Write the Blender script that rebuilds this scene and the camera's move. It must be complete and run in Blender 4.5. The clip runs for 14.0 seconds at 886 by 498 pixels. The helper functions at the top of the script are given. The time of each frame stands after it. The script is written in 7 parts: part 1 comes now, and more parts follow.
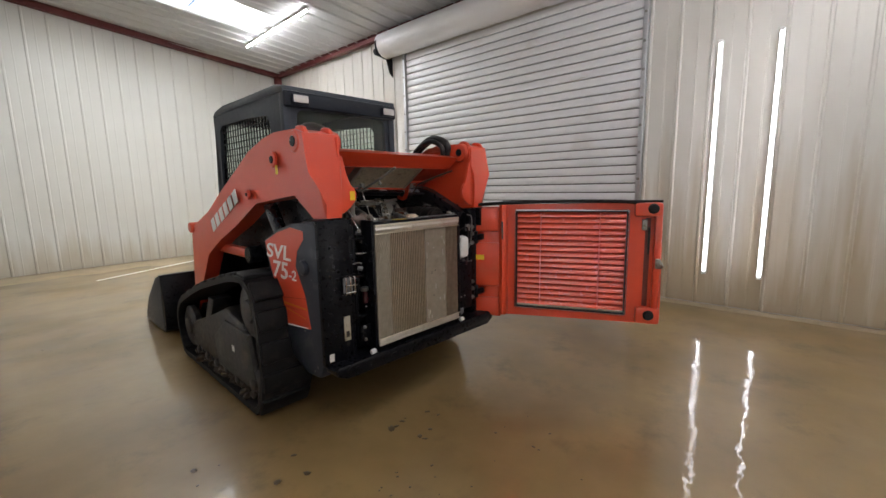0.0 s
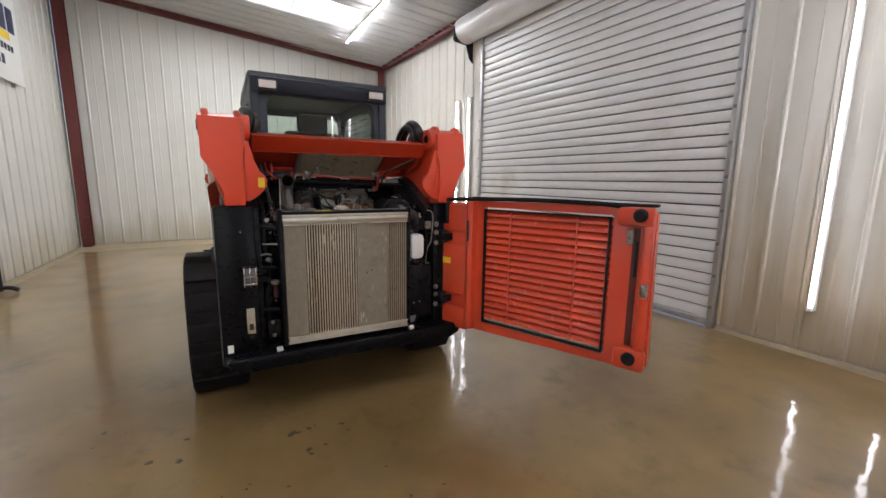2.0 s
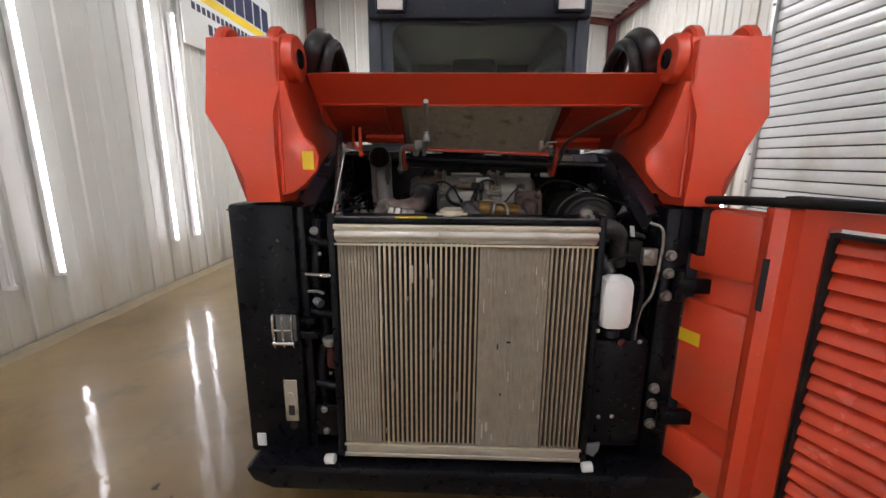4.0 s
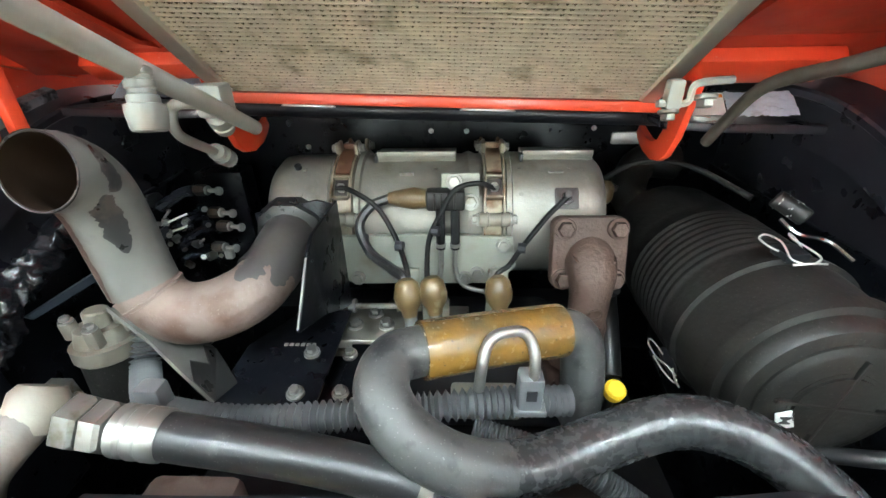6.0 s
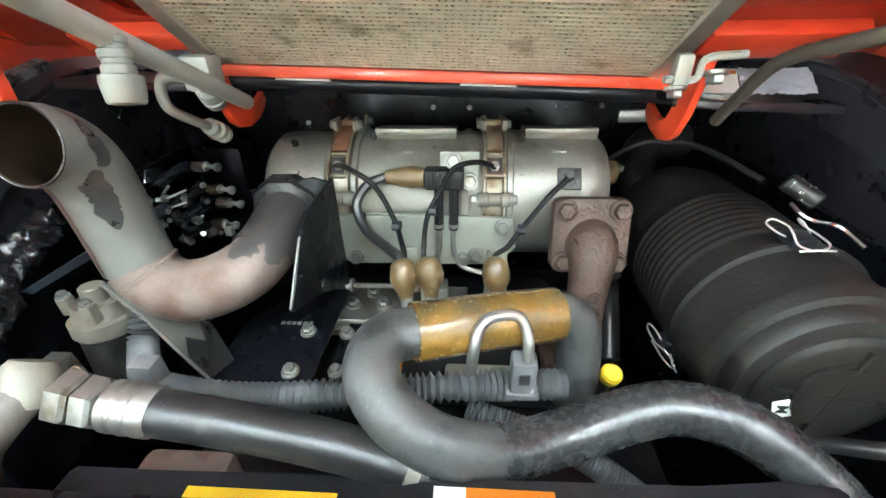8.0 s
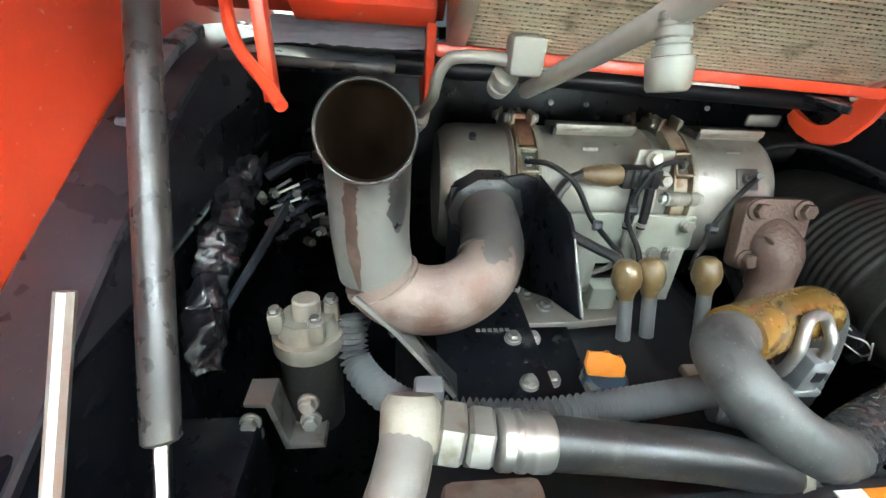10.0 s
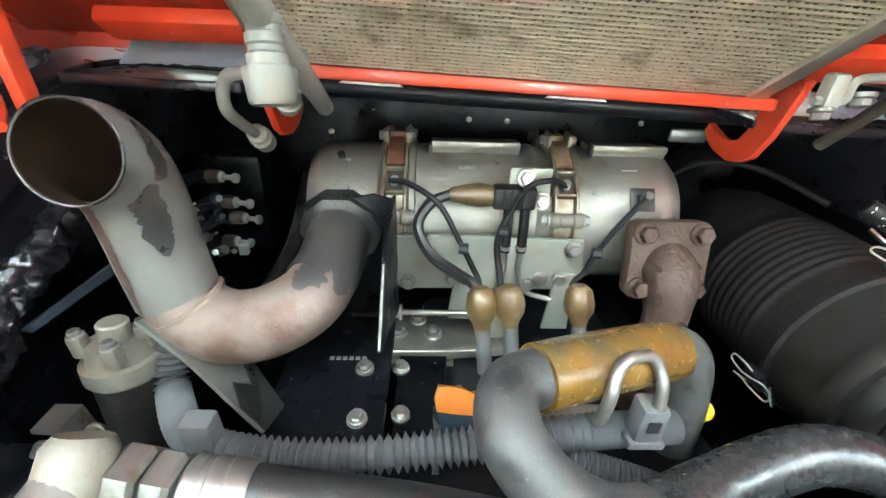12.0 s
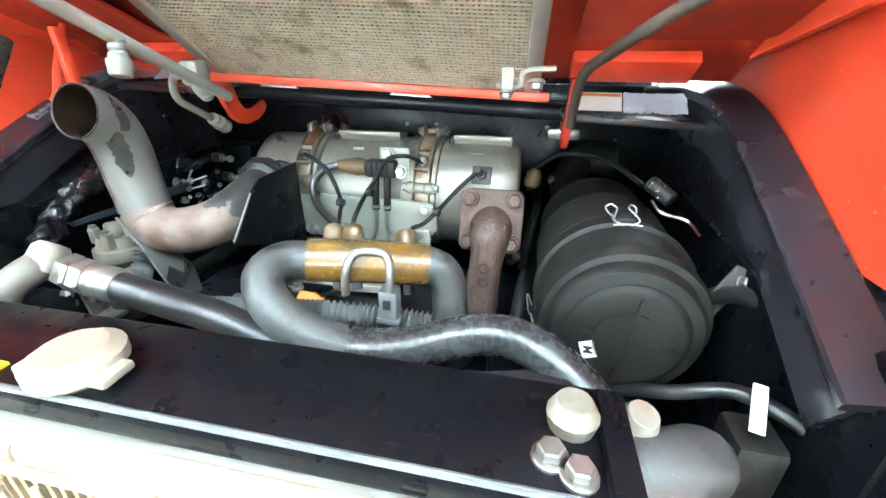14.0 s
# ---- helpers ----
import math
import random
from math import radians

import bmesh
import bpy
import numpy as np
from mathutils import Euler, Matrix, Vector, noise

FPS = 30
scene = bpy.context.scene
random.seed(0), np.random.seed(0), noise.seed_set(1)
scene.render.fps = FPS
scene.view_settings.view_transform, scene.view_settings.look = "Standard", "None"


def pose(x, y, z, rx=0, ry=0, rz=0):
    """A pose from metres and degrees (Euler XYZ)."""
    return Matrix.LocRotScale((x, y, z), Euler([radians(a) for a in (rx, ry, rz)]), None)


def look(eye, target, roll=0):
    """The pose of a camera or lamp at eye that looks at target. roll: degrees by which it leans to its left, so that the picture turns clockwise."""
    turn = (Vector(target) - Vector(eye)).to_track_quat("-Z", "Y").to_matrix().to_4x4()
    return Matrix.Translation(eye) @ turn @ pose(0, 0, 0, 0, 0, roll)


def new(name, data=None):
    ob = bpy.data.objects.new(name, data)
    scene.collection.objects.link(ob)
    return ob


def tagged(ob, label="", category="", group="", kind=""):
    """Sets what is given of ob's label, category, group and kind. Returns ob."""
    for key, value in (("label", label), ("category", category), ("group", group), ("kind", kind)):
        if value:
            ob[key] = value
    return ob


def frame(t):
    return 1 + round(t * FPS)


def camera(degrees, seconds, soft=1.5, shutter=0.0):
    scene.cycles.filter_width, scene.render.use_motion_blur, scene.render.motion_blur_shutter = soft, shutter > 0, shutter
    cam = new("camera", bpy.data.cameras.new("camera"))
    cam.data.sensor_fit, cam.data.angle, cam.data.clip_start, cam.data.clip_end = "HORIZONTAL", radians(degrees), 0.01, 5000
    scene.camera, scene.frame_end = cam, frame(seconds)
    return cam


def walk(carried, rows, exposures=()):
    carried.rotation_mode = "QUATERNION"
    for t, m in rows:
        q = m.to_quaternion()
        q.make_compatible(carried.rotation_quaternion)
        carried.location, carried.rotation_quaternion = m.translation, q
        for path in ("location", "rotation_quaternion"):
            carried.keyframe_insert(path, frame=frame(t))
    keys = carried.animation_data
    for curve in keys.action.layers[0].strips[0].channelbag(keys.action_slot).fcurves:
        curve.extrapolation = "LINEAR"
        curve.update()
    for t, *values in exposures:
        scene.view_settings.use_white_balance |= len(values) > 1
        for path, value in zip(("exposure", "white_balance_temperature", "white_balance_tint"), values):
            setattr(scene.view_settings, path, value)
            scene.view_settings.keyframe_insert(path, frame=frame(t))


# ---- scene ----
cam = camera(94.2, 14.0)
PATH = [
    (0, (-1.799, -1.878, 1.389), (-0.367, -0.514, 1.09), -1.1),
    (0.5, (-1.594, -2.075, 1.392), (-0.258, -0.621, 1.072), -1.3),
    (1, (-1.284, -2.204, 1.394), (-0.011, -0.691, 1.092), 1.3),
    (1.5, (-0.955, -2.278, 1.373), (0.158, -0.642, 1.088), 1.2),
    (2, (-0.66, -2.303, 1.377), (0.267, -0.563, 1.046), 0.8),
    (2.5, (-0.423, -2.132, 1.363), (0.323, -0.307, 1.024), 2.4),
    (3, (-0.261, -1.872, 1.349), (0.155, 0.04, 0.937), 2.2),
    (3.5, (-0.114, -1.508, 1.372), (-0.086, 0.447, 0.952), 0.7),
    (4, (-0.063, -1.099, 1.355), (-0.125, 0.855, 0.93), 0.4),
    (4.2, (-0.045, -0.927, 1.374), (-0.137, 1.024, 0.943), -0.4),
    (6.3, (0.037, -0.012, 1.461), (-0.042, 1.716, 0.457), -1.5),
    (6.5, (0.036, -0.01, 1.459), (-0.032, 1.706, 0.434), -1.3),
    (7, (0.037, -0.013, 1.462), (-0.032, 1.692, 0.418), -1.3),
    (7.5, (0.042, -0.023, 1.461), (-0.039, 1.685, 0.422), -1.1),
    (8, (0.048, -0.029, 1.458), (-0.07, 1.679, 0.423), -1.1),
    (8.5, (0.04, -0.029, 1.455), (-0.136, 1.669, 0.413), -1.4),
    (9, (-0.076, -0.017, 1.436), (-0.208, 1.698, 0.416), -0.2),
    (9.2, (-0.165, 0.002, 1.447), (-0.147, 1.691, 0.378), 1.9),
    (10.25, (-0.3, 0.005, 1.441), (-0.075, 1.7, 0.392), 4.2),
    (11.3, (-0.247, 0.006, 1.436), (-0.077, 1.711, 0.405), 4.7),
    (11.5, (-0.226, 0.011, 1.435), (-0.064, 1.735, 0.434), 4.2),
    (12, (-0.087, 0.02, 1.446), (-0.016, 1.757, 0.457), 2.3),
    (12.5, (0.092, 0.02, 1.44), (-0.026, 1.747, 0.438), 0.5),
    (13, (0.209, 0.032, 1.428), (-0.094, 1.726, 0.408), -0.1),
    (13.5, (0.26, 0.017, 1.426), (-0.145, 1.713, 0.446), -0.2),
    (14, (0.254, -0.159, 1.431), (-0.11, 1.609, 0.571), 0.4),
]
EXPOSURES = [(0, 0.33, 6450, 11), (3.0, 0.42, 6400, 13), (4.2, 0.66, 6400, 13), (6.3, 3.26, 5850, -8), (13.0, 3.34, 5850, -8), (13.5, 3.46, 5700, -9), (14.0, 3.72, 5450, -9)]
walk(cam, [(t, look(eye, target, roll)) for t, eye, target, roll in PATH], EXPOSURES)

# ---- world and lights ----
world = bpy.data.worlds.new("world")
scene.world = world
world.use_nodes = True
sky = world.node_tree.nodes.new("ShaderNodeTexSky")
sky.sky_type = "NISHITA"
sky.sun_disc = False
sky.sun_elevation = radians(74)
sky.sun_rotation = radians(167)
background = world.node_tree.nodes["Background"]
background.inputs["Strength"].default_value = 0.12
world.node_tree.links.new(sky.outputs[0], background.inputs["Color"])
sun = new("sun", bpy.data.lights.new("sun", "SUN"))
sun.data.energy, sun.data.angle, sun.data.color = 1.2, radians(12), (1.0, 0.95, 0.88)
sun.matrix_world = look((0.8, -3.3, 12), (0, 0, 0))
WALL_TUBE = 9.0
CEILING_TUBE = 75.0
SKYLIGHT_WATTS = 95.0


# ---- materials ----
def mat(name, color, rough=0.5, metal=0.0, var=0.15, scale=8.0, dirt=None, dirt_cut=0.55, dirt_scale=4.0, dirt_soft=0.12,
        bump=0.1, bump_scale=70.0, rough_var=0.12, coat=0.0, dirt_rough=None, specks=None, speck_cut=0.66, speck_scale=480.0, specular=0.5, world_space=False):
    m = bpy.data.materials.new(name)
    m.use_nodes = True
    nt = m.node_tree
    n, ln = nt.nodes, nt.links
    bsdf = n["Principled BSDF"]
    place = n.new("ShaderNodeNewGeometry").outputs["Position"] if world_space else n.new("ShaderNodeTexCoord").outputs["Object"]

    def noise_node(sc, detail=4.0):
        t = n.new("ShaderNodeTexNoise")
        t.inputs["Scale"].default_value, t.inputs["Detail"].default_value = sc, detail
        ln.new(place, t.inputs["Vector"])
        return t
    grain = noise_node(scale, 5.0)
    mix = n.new("ShaderNodeMix")
    mix.data_type = "RGBA"
    mix.inputs["A"].default_value = (*[c * (1 - var) for c in color], 1)
    mix.inputs["B"].default_value = (*[min(1, c * (1 + var)) for c in color], 1)
    ln.new(grain.outputs["Fac"], mix.inputs["Factor"])
    out = mix.outputs["Result"]
    rmap = n.new("ShaderNodeMapRange")
    rmap.inputs["To Min"].default_value = max(0.02, rough - rough_var)
    rmap.inputs["To Max"].default_value = min(1, rough + rough_var)
    fine = noise_node(scale * 5, 3.0)
    ln.new(fine.outputs["Fac"], rmap.inputs["Value"])
    rout = rmap.outputs["Result"]
    if dirt:
        patch = noise_node(dirt_scale, 6.0)
        cut = n.new("ShaderNodeMapRange")
        cut.inputs["From Min"].default_value, cut.inputs["From Max"].default_value = dirt_cut, dirt_cut + dirt_soft
        ln.new(patch.outputs["Fac"], cut.inputs["Value"])
        over = n.new("ShaderNodeMix")
        over.data_type = "RGBA"
        ln.new(cut.outputs["Result"], over.inputs["Factor"])
        ln.new(out, over.inputs["A"])
        over.inputs["B"].default_value = (*dirt, 1)
        out = over.outputs["Result"]
        if dirt_rough is not None:
            rm = n.new("ShaderNodeMix")
            ln.new(cut.outputs["Result"], rm.inputs["Factor"])
            ln.new(rout, rm.inputs["A"])
            rm.inputs["B"].default_value = dirt_rough
            rout = rm.outputs["Result"]
    if specks:
        dots = noise_node(speck_scale, 1.0)
        dcut = n.new("ShaderNodeMapRange")
        dcut.inputs["From Min"].default_value, dcut.inputs["From Max"].default_value = speck_cut, speck_cut + 0.05
        ln.new(dots.outputs["Fac"], dcut.inputs["Value"])
        top = n.new("ShaderNodeMix")
        top.data_type = "RGBA"
        ln.new(dcut.outputs["Result"], top.inputs["Factor"])
        ln.new(out, top.inputs["A"])
        top.inputs["B"].default_value = (*specks, 1)
        out = top.outputs["Result"]
    bsdf.inputs["Specular IOR Level"].default_value = specular
    ln.new(out, bsdf.inputs["Base Color"])
    ln.new(rout, bsdf.inputs["Roughness"])
    bsdf.inputs["Metallic"].default_value = metal
    bsdf.inputs["Coat Weight"].default_value = coat
    bsdf.inputs["Coat Roughness"].default_value = 0.12
    if bump:
        b = n.new("ShaderNodeBump")
        b.inputs["Strength"].default_value, b.inputs["Distance"].default_value = bump, 0.004
        bn = noise_node(bump_scale, 4.0)
        ln.new(bn.outputs["Fac"], b.inputs["Height"])
        ln.new(b.outputs["Normal"], bsdf.inputs["Normal"])
    return m


def wall_paint(name, color, mud, reach=2.2, most=0.85):
    """White sheet metal with mud splashes that thin out upwards and faint vertical runs."""
    m = mat(name, color, 0.42, 0.0, 0.05, 1.5, bump=0.12, bump_scale=9.0, rough_var=0.1)
    n, ln = m.node_tree.nodes, m.node_tree.links
    bsdf = n["Principled BSDF"]
    tc = n.new("ShaderNodeTexCoord")
    split = n.new("ShaderNodeSeparateXYZ")
    ln.new(tc.outputs["Object"], split.inputs[0])
    streak = n.new("ShaderNodeMapping")
    streak.inputs["Scale"].default_value = (5, 5, 0.35)
    ln.new(tc.outputs["Object"], streak.inputs["Vector"])
    sn = n.new("ShaderNodeTexNoise")
    sn.inputs["Scale"].default_value, sn.inputs["Detail"].default_value = 1.3, 6.0
    ln.new(streak.outputs[0], sn.inputs["Vector"])
    height = n.new("ShaderNodeMapRange")
    height.inputs["From Min"].default_value, height.inputs["From Max"].default_value = 0.0, reach
    height.inputs["To Min"].default_value, height.inputs["To Max"].default_value = 0.54, -0.2
    ln.new(split.outputs["Z"], height.inputs["Value"])
    add = n.new("ShaderNodeMath")
    ln.new(sn.outputs["Fac"], add.inputs[0])
    ln.new(height.outputs["Result"], add.inputs[1])
    cut = n.new("ShaderNodeMapRange")
    cut.inputs["From Min"].default_value, cut.inputs["From Max"].default_value = 0.5, 0.95
    cut.inputs["To Max"].default_value = most
    ln.new(add.outputs[0], cut.inputs["Value"])
    over = n.new("ShaderNodeMix")
    over.data_type = "RGBA"
    old = bsdf.inputs["Base Color"].links[0].from_socket
    ln.new(old, over.inputs["A"])
    over.inputs["B"].default_value = (*mud, 1)
    ln.new(cut.outputs["Result"], over.inputs["Factor"])
    ln.new(over.outputs["Result"], bsdf.inputs["Base Color"])
    return m


def wet_concrete():
    m = mat("wet_concrete", (0.255, 0.17, 0.07), 0.4, 0.0, 0.3, 2.3, dirt=(0.12, 0.069, 0.022), dirt_cut=0.42,
            dirt_scale=0.8, dirt_soft=0.45, bump=0.0, rough_var=0.05)
    n, ln = m.node_tree.nodes, m.node_tree.links
    bsdf = n["Principled BSDF"]
    tc = n.new("ShaderNodeTexCoord")
    pool = n.new("ShaderNodeTexNoise")
    pool.inputs["Scale"].default_value, pool.inputs["Detail"].default_value = 0.9, 2.5
    ln.new(tc.outputs["Object"], pool.inputs["Vector"])
    wet = n.new("ShaderNodeMapRange")
    wet.inputs["From Min"].default_value, wet.inputs["From Max"].default_value = 0.42, 0.7
    wet.inputs["To Min"].default_value, wet.inputs["To Max"].default_value = 0.3, 0.46
    ln.new(pool.outputs["Fac"], wet.inputs["Value"])
    ln.new(wet.outputs["Result"], bsdf.inputs["Roughness"])
    bump = None
    for sc, detail, strength, dist in ((2.2, 2.0, 0.3, 0.012), (7.0, 2.0, 0.6, 0.004)):
        b1 = n.new("ShaderNodeTexNoise")
        b1.inputs["Scale"].default_value, b1.inputs["Detail"].default_value = sc, detail
        ln.new(tc.outputs["Object"], b1.inputs["Vector"])
        last, bump = bump, n.new("ShaderNodeBump")
        bump.inputs["Strength"].default_value, bump.inputs["Distance"].default_value = strength, dist
        ln.new(b1.outputs["Fac"], bump.inputs["Height"])
        if last is not None:
            ln.new(last.outputs["Normal"], bump.inputs["Normal"])
    ln.new(bump.outputs["Normal"], bsdf.inputs["Normal"])
    ln.new(bump.outputs["Normal"], bsdf.inputs["Coat Normal"])
    bsdf.inputs["Coat Weight"].default_value, bsdf.inputs["Coat IOR"].default_value = 1.0, 1.33
    still = n.new("ShaderNodeMapRange")
    still.inputs["From Min"].default_value, still.inputs["From Max"].default_value = 0.4, 0.66
    still.inputs["To Min"].default_value, still.inputs["To Max"].default_value = 0.03, 0.13
    still.interpolation_type = wet.interpolation_type = "SMOOTHSTEP"
    ln.new(pool.outputs["Fac"], still.inputs["Value"])
    ln.new(still.outputs["Result"], bsdf.inputs["Coat Roughness"])
    # silt left in small scuffs and patches
    scuff = n.new("ShaderNodeTexNoise")
    scuff.inputs["Scale"].default_value, scuff.inputs["Detail"].default_value, scuff.inputs["Roughness"].default_value = 2.1, 9.0, 0.7
    ln.new(tc.outputs["Object"], scuff.inputs["Vector"])
    sm = n.new("ShaderNodeMapRange")
    sm.inputs["From Min"].default_value, sm.inputs["From Max"].default_value = 0.5, 0.75
    sm.inputs["To Max"].default_value = 0.6
    sm.interpolation_type = "SMOOTHSTEP"
    ln.new(scuff.outputs["Fac"], sm.inputs["Value"])
    over = n.new("ShaderNodeMix")
    over.data_type = "RGBA"
    ln.new(bsdf.inputs["Base Color"].links[0].from_socket, over.inputs["A"])
    over.inputs["B"].default_value = (0.07, 0.046, 0.02, 1)
    ln.new(sm.outputs["Result"], over.inputs["Factor"])
    ln.new(over.outputs["Result"], bsdf.inputs["Base Color"])
    bsdf.inputs["IOR"].default_value = 1.5
    bsdf.inputs["Specular IOR Level"].default_value = 0.3
    return m


def glow(name, color, strength):
    m = bpy.data.materials.new(name)
    m.use_nodes = True
    b = m.node_tree.nodes["Principled BSDF"]
    b.inputs["Base Color"].default_value = (0.9, 0.9, 0.9, 1)
    b.inputs["Emission Color"].default_value = (*color, 1)
    b.inputs["Emission Strength"].default_value = strength
    return m


def glass(name, tint, rough=0.02):
    m = bpy.data.materials.new(name)
    m.use_nodes = True
    b = m.node_tree.nodes["Principled BSDF"]
    b.inputs["Base Color"].default_value = (*tint, 1)
    b.inputs["Transmission Weight"].default_value = 1.0
    b.inputs["Roughness"].default_value, b.inputs["IOR"].default_value = rough, 1.45
    return m


WALL = wall_paint("white_sheet_metal", (0.6, 0.58, 0.525), (0.36, 0.28, 0.17))
CLEANWALL = wall_paint("cleaner_white_sheet_metal", (0.62, 0.615, 0.575), (0.38, 0.31, 0.2), 0.9, 0.6)
BACKING = mat("wall_backing", (0.5, 0.48, 0.44), 0.7)
CEILING = mat("galvanised_ceiling", (0.55, 0.56, 0.56), 0.38, 0.25, 0.08, 1.2, bump=0.05, bump_scale=8)
SHUTTER = mat("shutter_grey", (0.8, 0.8, 0.81), 0.36, 0.1, 0.08, 2.5, dirt=(0.5, 0.46, 0.4), dirt_cut=0.58, dirt_scale=1.2, dirt_soft=0.25, bump=0.04, world_space=True)
# shade of the slat grooves, put into a dark grey
SLAT_SHADE = mat("slat_gap_shade", (0.11, 0.105, 0.1), 0.8, 0.1, 0.2, 4)
GALV = mat("galvanised_steel", (0.55, 0.56, 0.57), 0.35, 0.7, 0.12, 12)
OXIDE = mat("red_oxide_steel", (0.12, 0.022, 0.018), 0.55, 0.0, 0.2, 4, dirt=(0.2, 0.12, 0.08), dirt_cut=0.62, dirt_scale=3)
DEEPRED = mat("deep_red_paint", (0.045, 0.006, 0.009), 0.4, 0.0, 0.2, 9)
FLOOR = wet_concrete()
MUD = mat("dried_mud", (0.27, 0.215, 0.14), 0.8, 0, 0.25, 6, bump=0.5, bump_scale=30)
CAKED = mat("caked_mud", (0.035, 0.024, 0.015), 0.8, 0, 0.3, 12, dirt=(0.1, 0.07, 0.042), dirt_cut=0.6, dirt_scale=20, bump=0.5, bump_scale=60)
WET_MUD = mat("wet_mud", (0.075, 0.05, 0.026), 0.4, 0, 0.35, 14, bump=0.4, bump_scale=60, coat=0.4)
MUDDY = mat("muddy_black_steel", (0.016, 0.0155, 0.0165), 0.5, 0, 0.2, 6, dirt=(0.06, 0.044, 0.03), dirt_cut=0.52, dirt_scale=7, dirt_soft=0.2, bump=0.2, bump_scale=40)
COVER_PAINT = mat("scuffed_charcoal_paint", (0.03, 0.036, 0.05), 0.36, 0.0, 0.15, 5, dirt=(0.075, 0.078, 0.085), dirt_cut=0.6, dirt_scale=7, dirt_soft=0.2, bump=0.06, specular=0.35, specks=(0.3, 0.29, 0.27), speck_cut=0.745, speck_scale=34)
TUBE = glow("lamp_tube", (0.96, 0.95, 1.0), WALL_TUBE)
FILLTUBE = glow("added_back_tube", (0.96, 0.95, 1.0), CEILING_TUBE * 0.4)
CEILTUBE = glow("ceiling_tube", (0.96, 0.95, 1.0), CEILING_TUBE)
WHITE = mat("white_enamel", (0.8, 0.8, 0.78), 0.4, 0, 0.04, 6)
SKYPANE = bpy.data.materials.new("translucent_panel")
SKYPANE.use_nodes = True
SKYPANE.node_tree.nodes["Principled BSDF"].inputs["Base Color"].default_value = (0.9, 0.9, 0.86, 1)
SKYPANE.node_tree.nodes["Principled BSDF"].inputs["Transmission Weight"].default_value = 0.9
SKYPANE.node_tree.nodes["Principled BSDF"].inputs["Roughness"].default_value = 0.9
RED = mat("orange_red_paint", (0.64, 0.06, 0.022), 0.3, 0.0, 0.09, 3, dirt=(0.5, 0.1, 0.055), dirt_cut=0.6, dirt_scale=3.5, dirt_soft=0.2, dirt_rough=0.42, specks=(0.62, 0.2, 0.14), speck_cut=0.74, speck_scale=160, bump=0.012, bump_scale=90, coat=0.4, rough_var=0.03)
# red darkened for shade under the hood, with some grime; also decal streaks
RED_UNDER = mat("darkened_red_paint", (0.36, 0.034, 0.014), 0.5, 0.0, 0.18, 8, dirt=(0.19, 0.04, 0.022), dirt_cut=0.55, dirt_scale=9, dirt_soft=0.25, bump=0.08)
RED_WET = mat("wet_orange_red_paint", (0.66, 0.064, 0.024), 0.24, 0.0, 0.1, 5, dirt=(0.52, 0.1, 0.05), dirt_cut=0.6, dirt_scale=6, dirt_soft=0.2, bump=0.03, bump_scale=40, coat=0.9)
RED_IN = mat("red_paint_dusty", (0.64, 0.06, 0.02), 0.36, 0.0, 0.12, 6, dirt=(0.42, 0.09, 0.045), dirt_cut=0.6, dirt_scale=7, dirt_soft=0.25, bump=0.05)
NAVY = mat("charcoal_paint", (0.014, 0.0175, 0.026), 0.34, 0.0, 0.15, 6, dirt=(0.05, 0.048, 0.044), dirt_cut=0.66, dirt_scale=9, dirt_soft=0.15, bump=0.06, specular=0.22, specks=(0.06, 0.06, 0.055), speck_cut=0.72, speck_scale=90)
CABGREY = mat("cab_grey_paint", (0.038, 0.046, 0.058), 0.45, 0.0, 0.12, 5, dirt=(0.07, 0.07, 0.067), dirt_cut=0.6, dirt_scale=4, specular=0.3)
BLACK = mat("black_paint", (0.0115, 0.012, 0.0145), 0.34, 0, 0.3, 9, dirt=(0.026, 0.025, 0.024), dirt_cut=0.6, dirt_scale=12, specular=0.35, specks=(0.05, 0.05, 0.05), speck_cut=0.71)
PITCH = mat("pitch_black_paint", (0.0038, 0.0042, 0.0058), 0.3, 0, 0.3, 9, dirt=(0.02, 0.019, 0.018), dirt_cut=0.64, dirt_scale=10, specular=0.16, specks=(0.035, 0.035, 0.035), speck_cut=0.72)
GLOSS = mat("gloss_black", (0.016, 0.0167, 0.023), 0.24, 0, 0.3, 9, dirt=(0.035, 0.036, 0.042), dirt_cut=0.62, dirt_scale=40, dirt_soft=0.06, bump=0.22, bump_scale=18, coat=0.25, specks=(0.06, 0.063, 0.07), speck_cut=0.7)
RUBBER = mat("black_rubber", (0.0075, 0.0075, 0.008), 0.6, 0, 0.3, 14, dirt=(0.022, 0.02, 0.017), dirt_cut=0.56, dirt_scale=9, bump=0.25, specular=0.22)
DUSTY = mat("dusty_rubber_hose", (0.054, 0.055, 0.0535), 0.5, 0, 0.3, 40, dirt=(0.023, 0.0235, 0.025), dirt_cut=0.53, dirt_scale=50, dirt_soft=0.09, bump=0.18, dirt_rough=0.3, specks=(0.13, 0.13, 0.125), speck_cut=0.7)
WETHOSE = mat("wet_rubber_hose", (0.029, 0.0295, 0.0305), 0.27, 0, 0.25, 30, dirt=(0.056, 0.057, 0.056), dirt_cut=0.57, dirt_scale=24, dirt_soft=0.18, bump=0.15, dirt_rough=0.42, specks=(0.1, 0.1, 0.1), speck_cut=0.72)
HOSE = mat("black_hydraulic_hose", (0.016, 0.016, 0.0165), 0.34, 0, 0.2, 20, dirt=(0.055, 0.053, 0.05), dirt_cut=0.58, dirt_scale=25, bump=0.1, specks=(0.07, 0.07, 0.068), speck_cut=0.69)
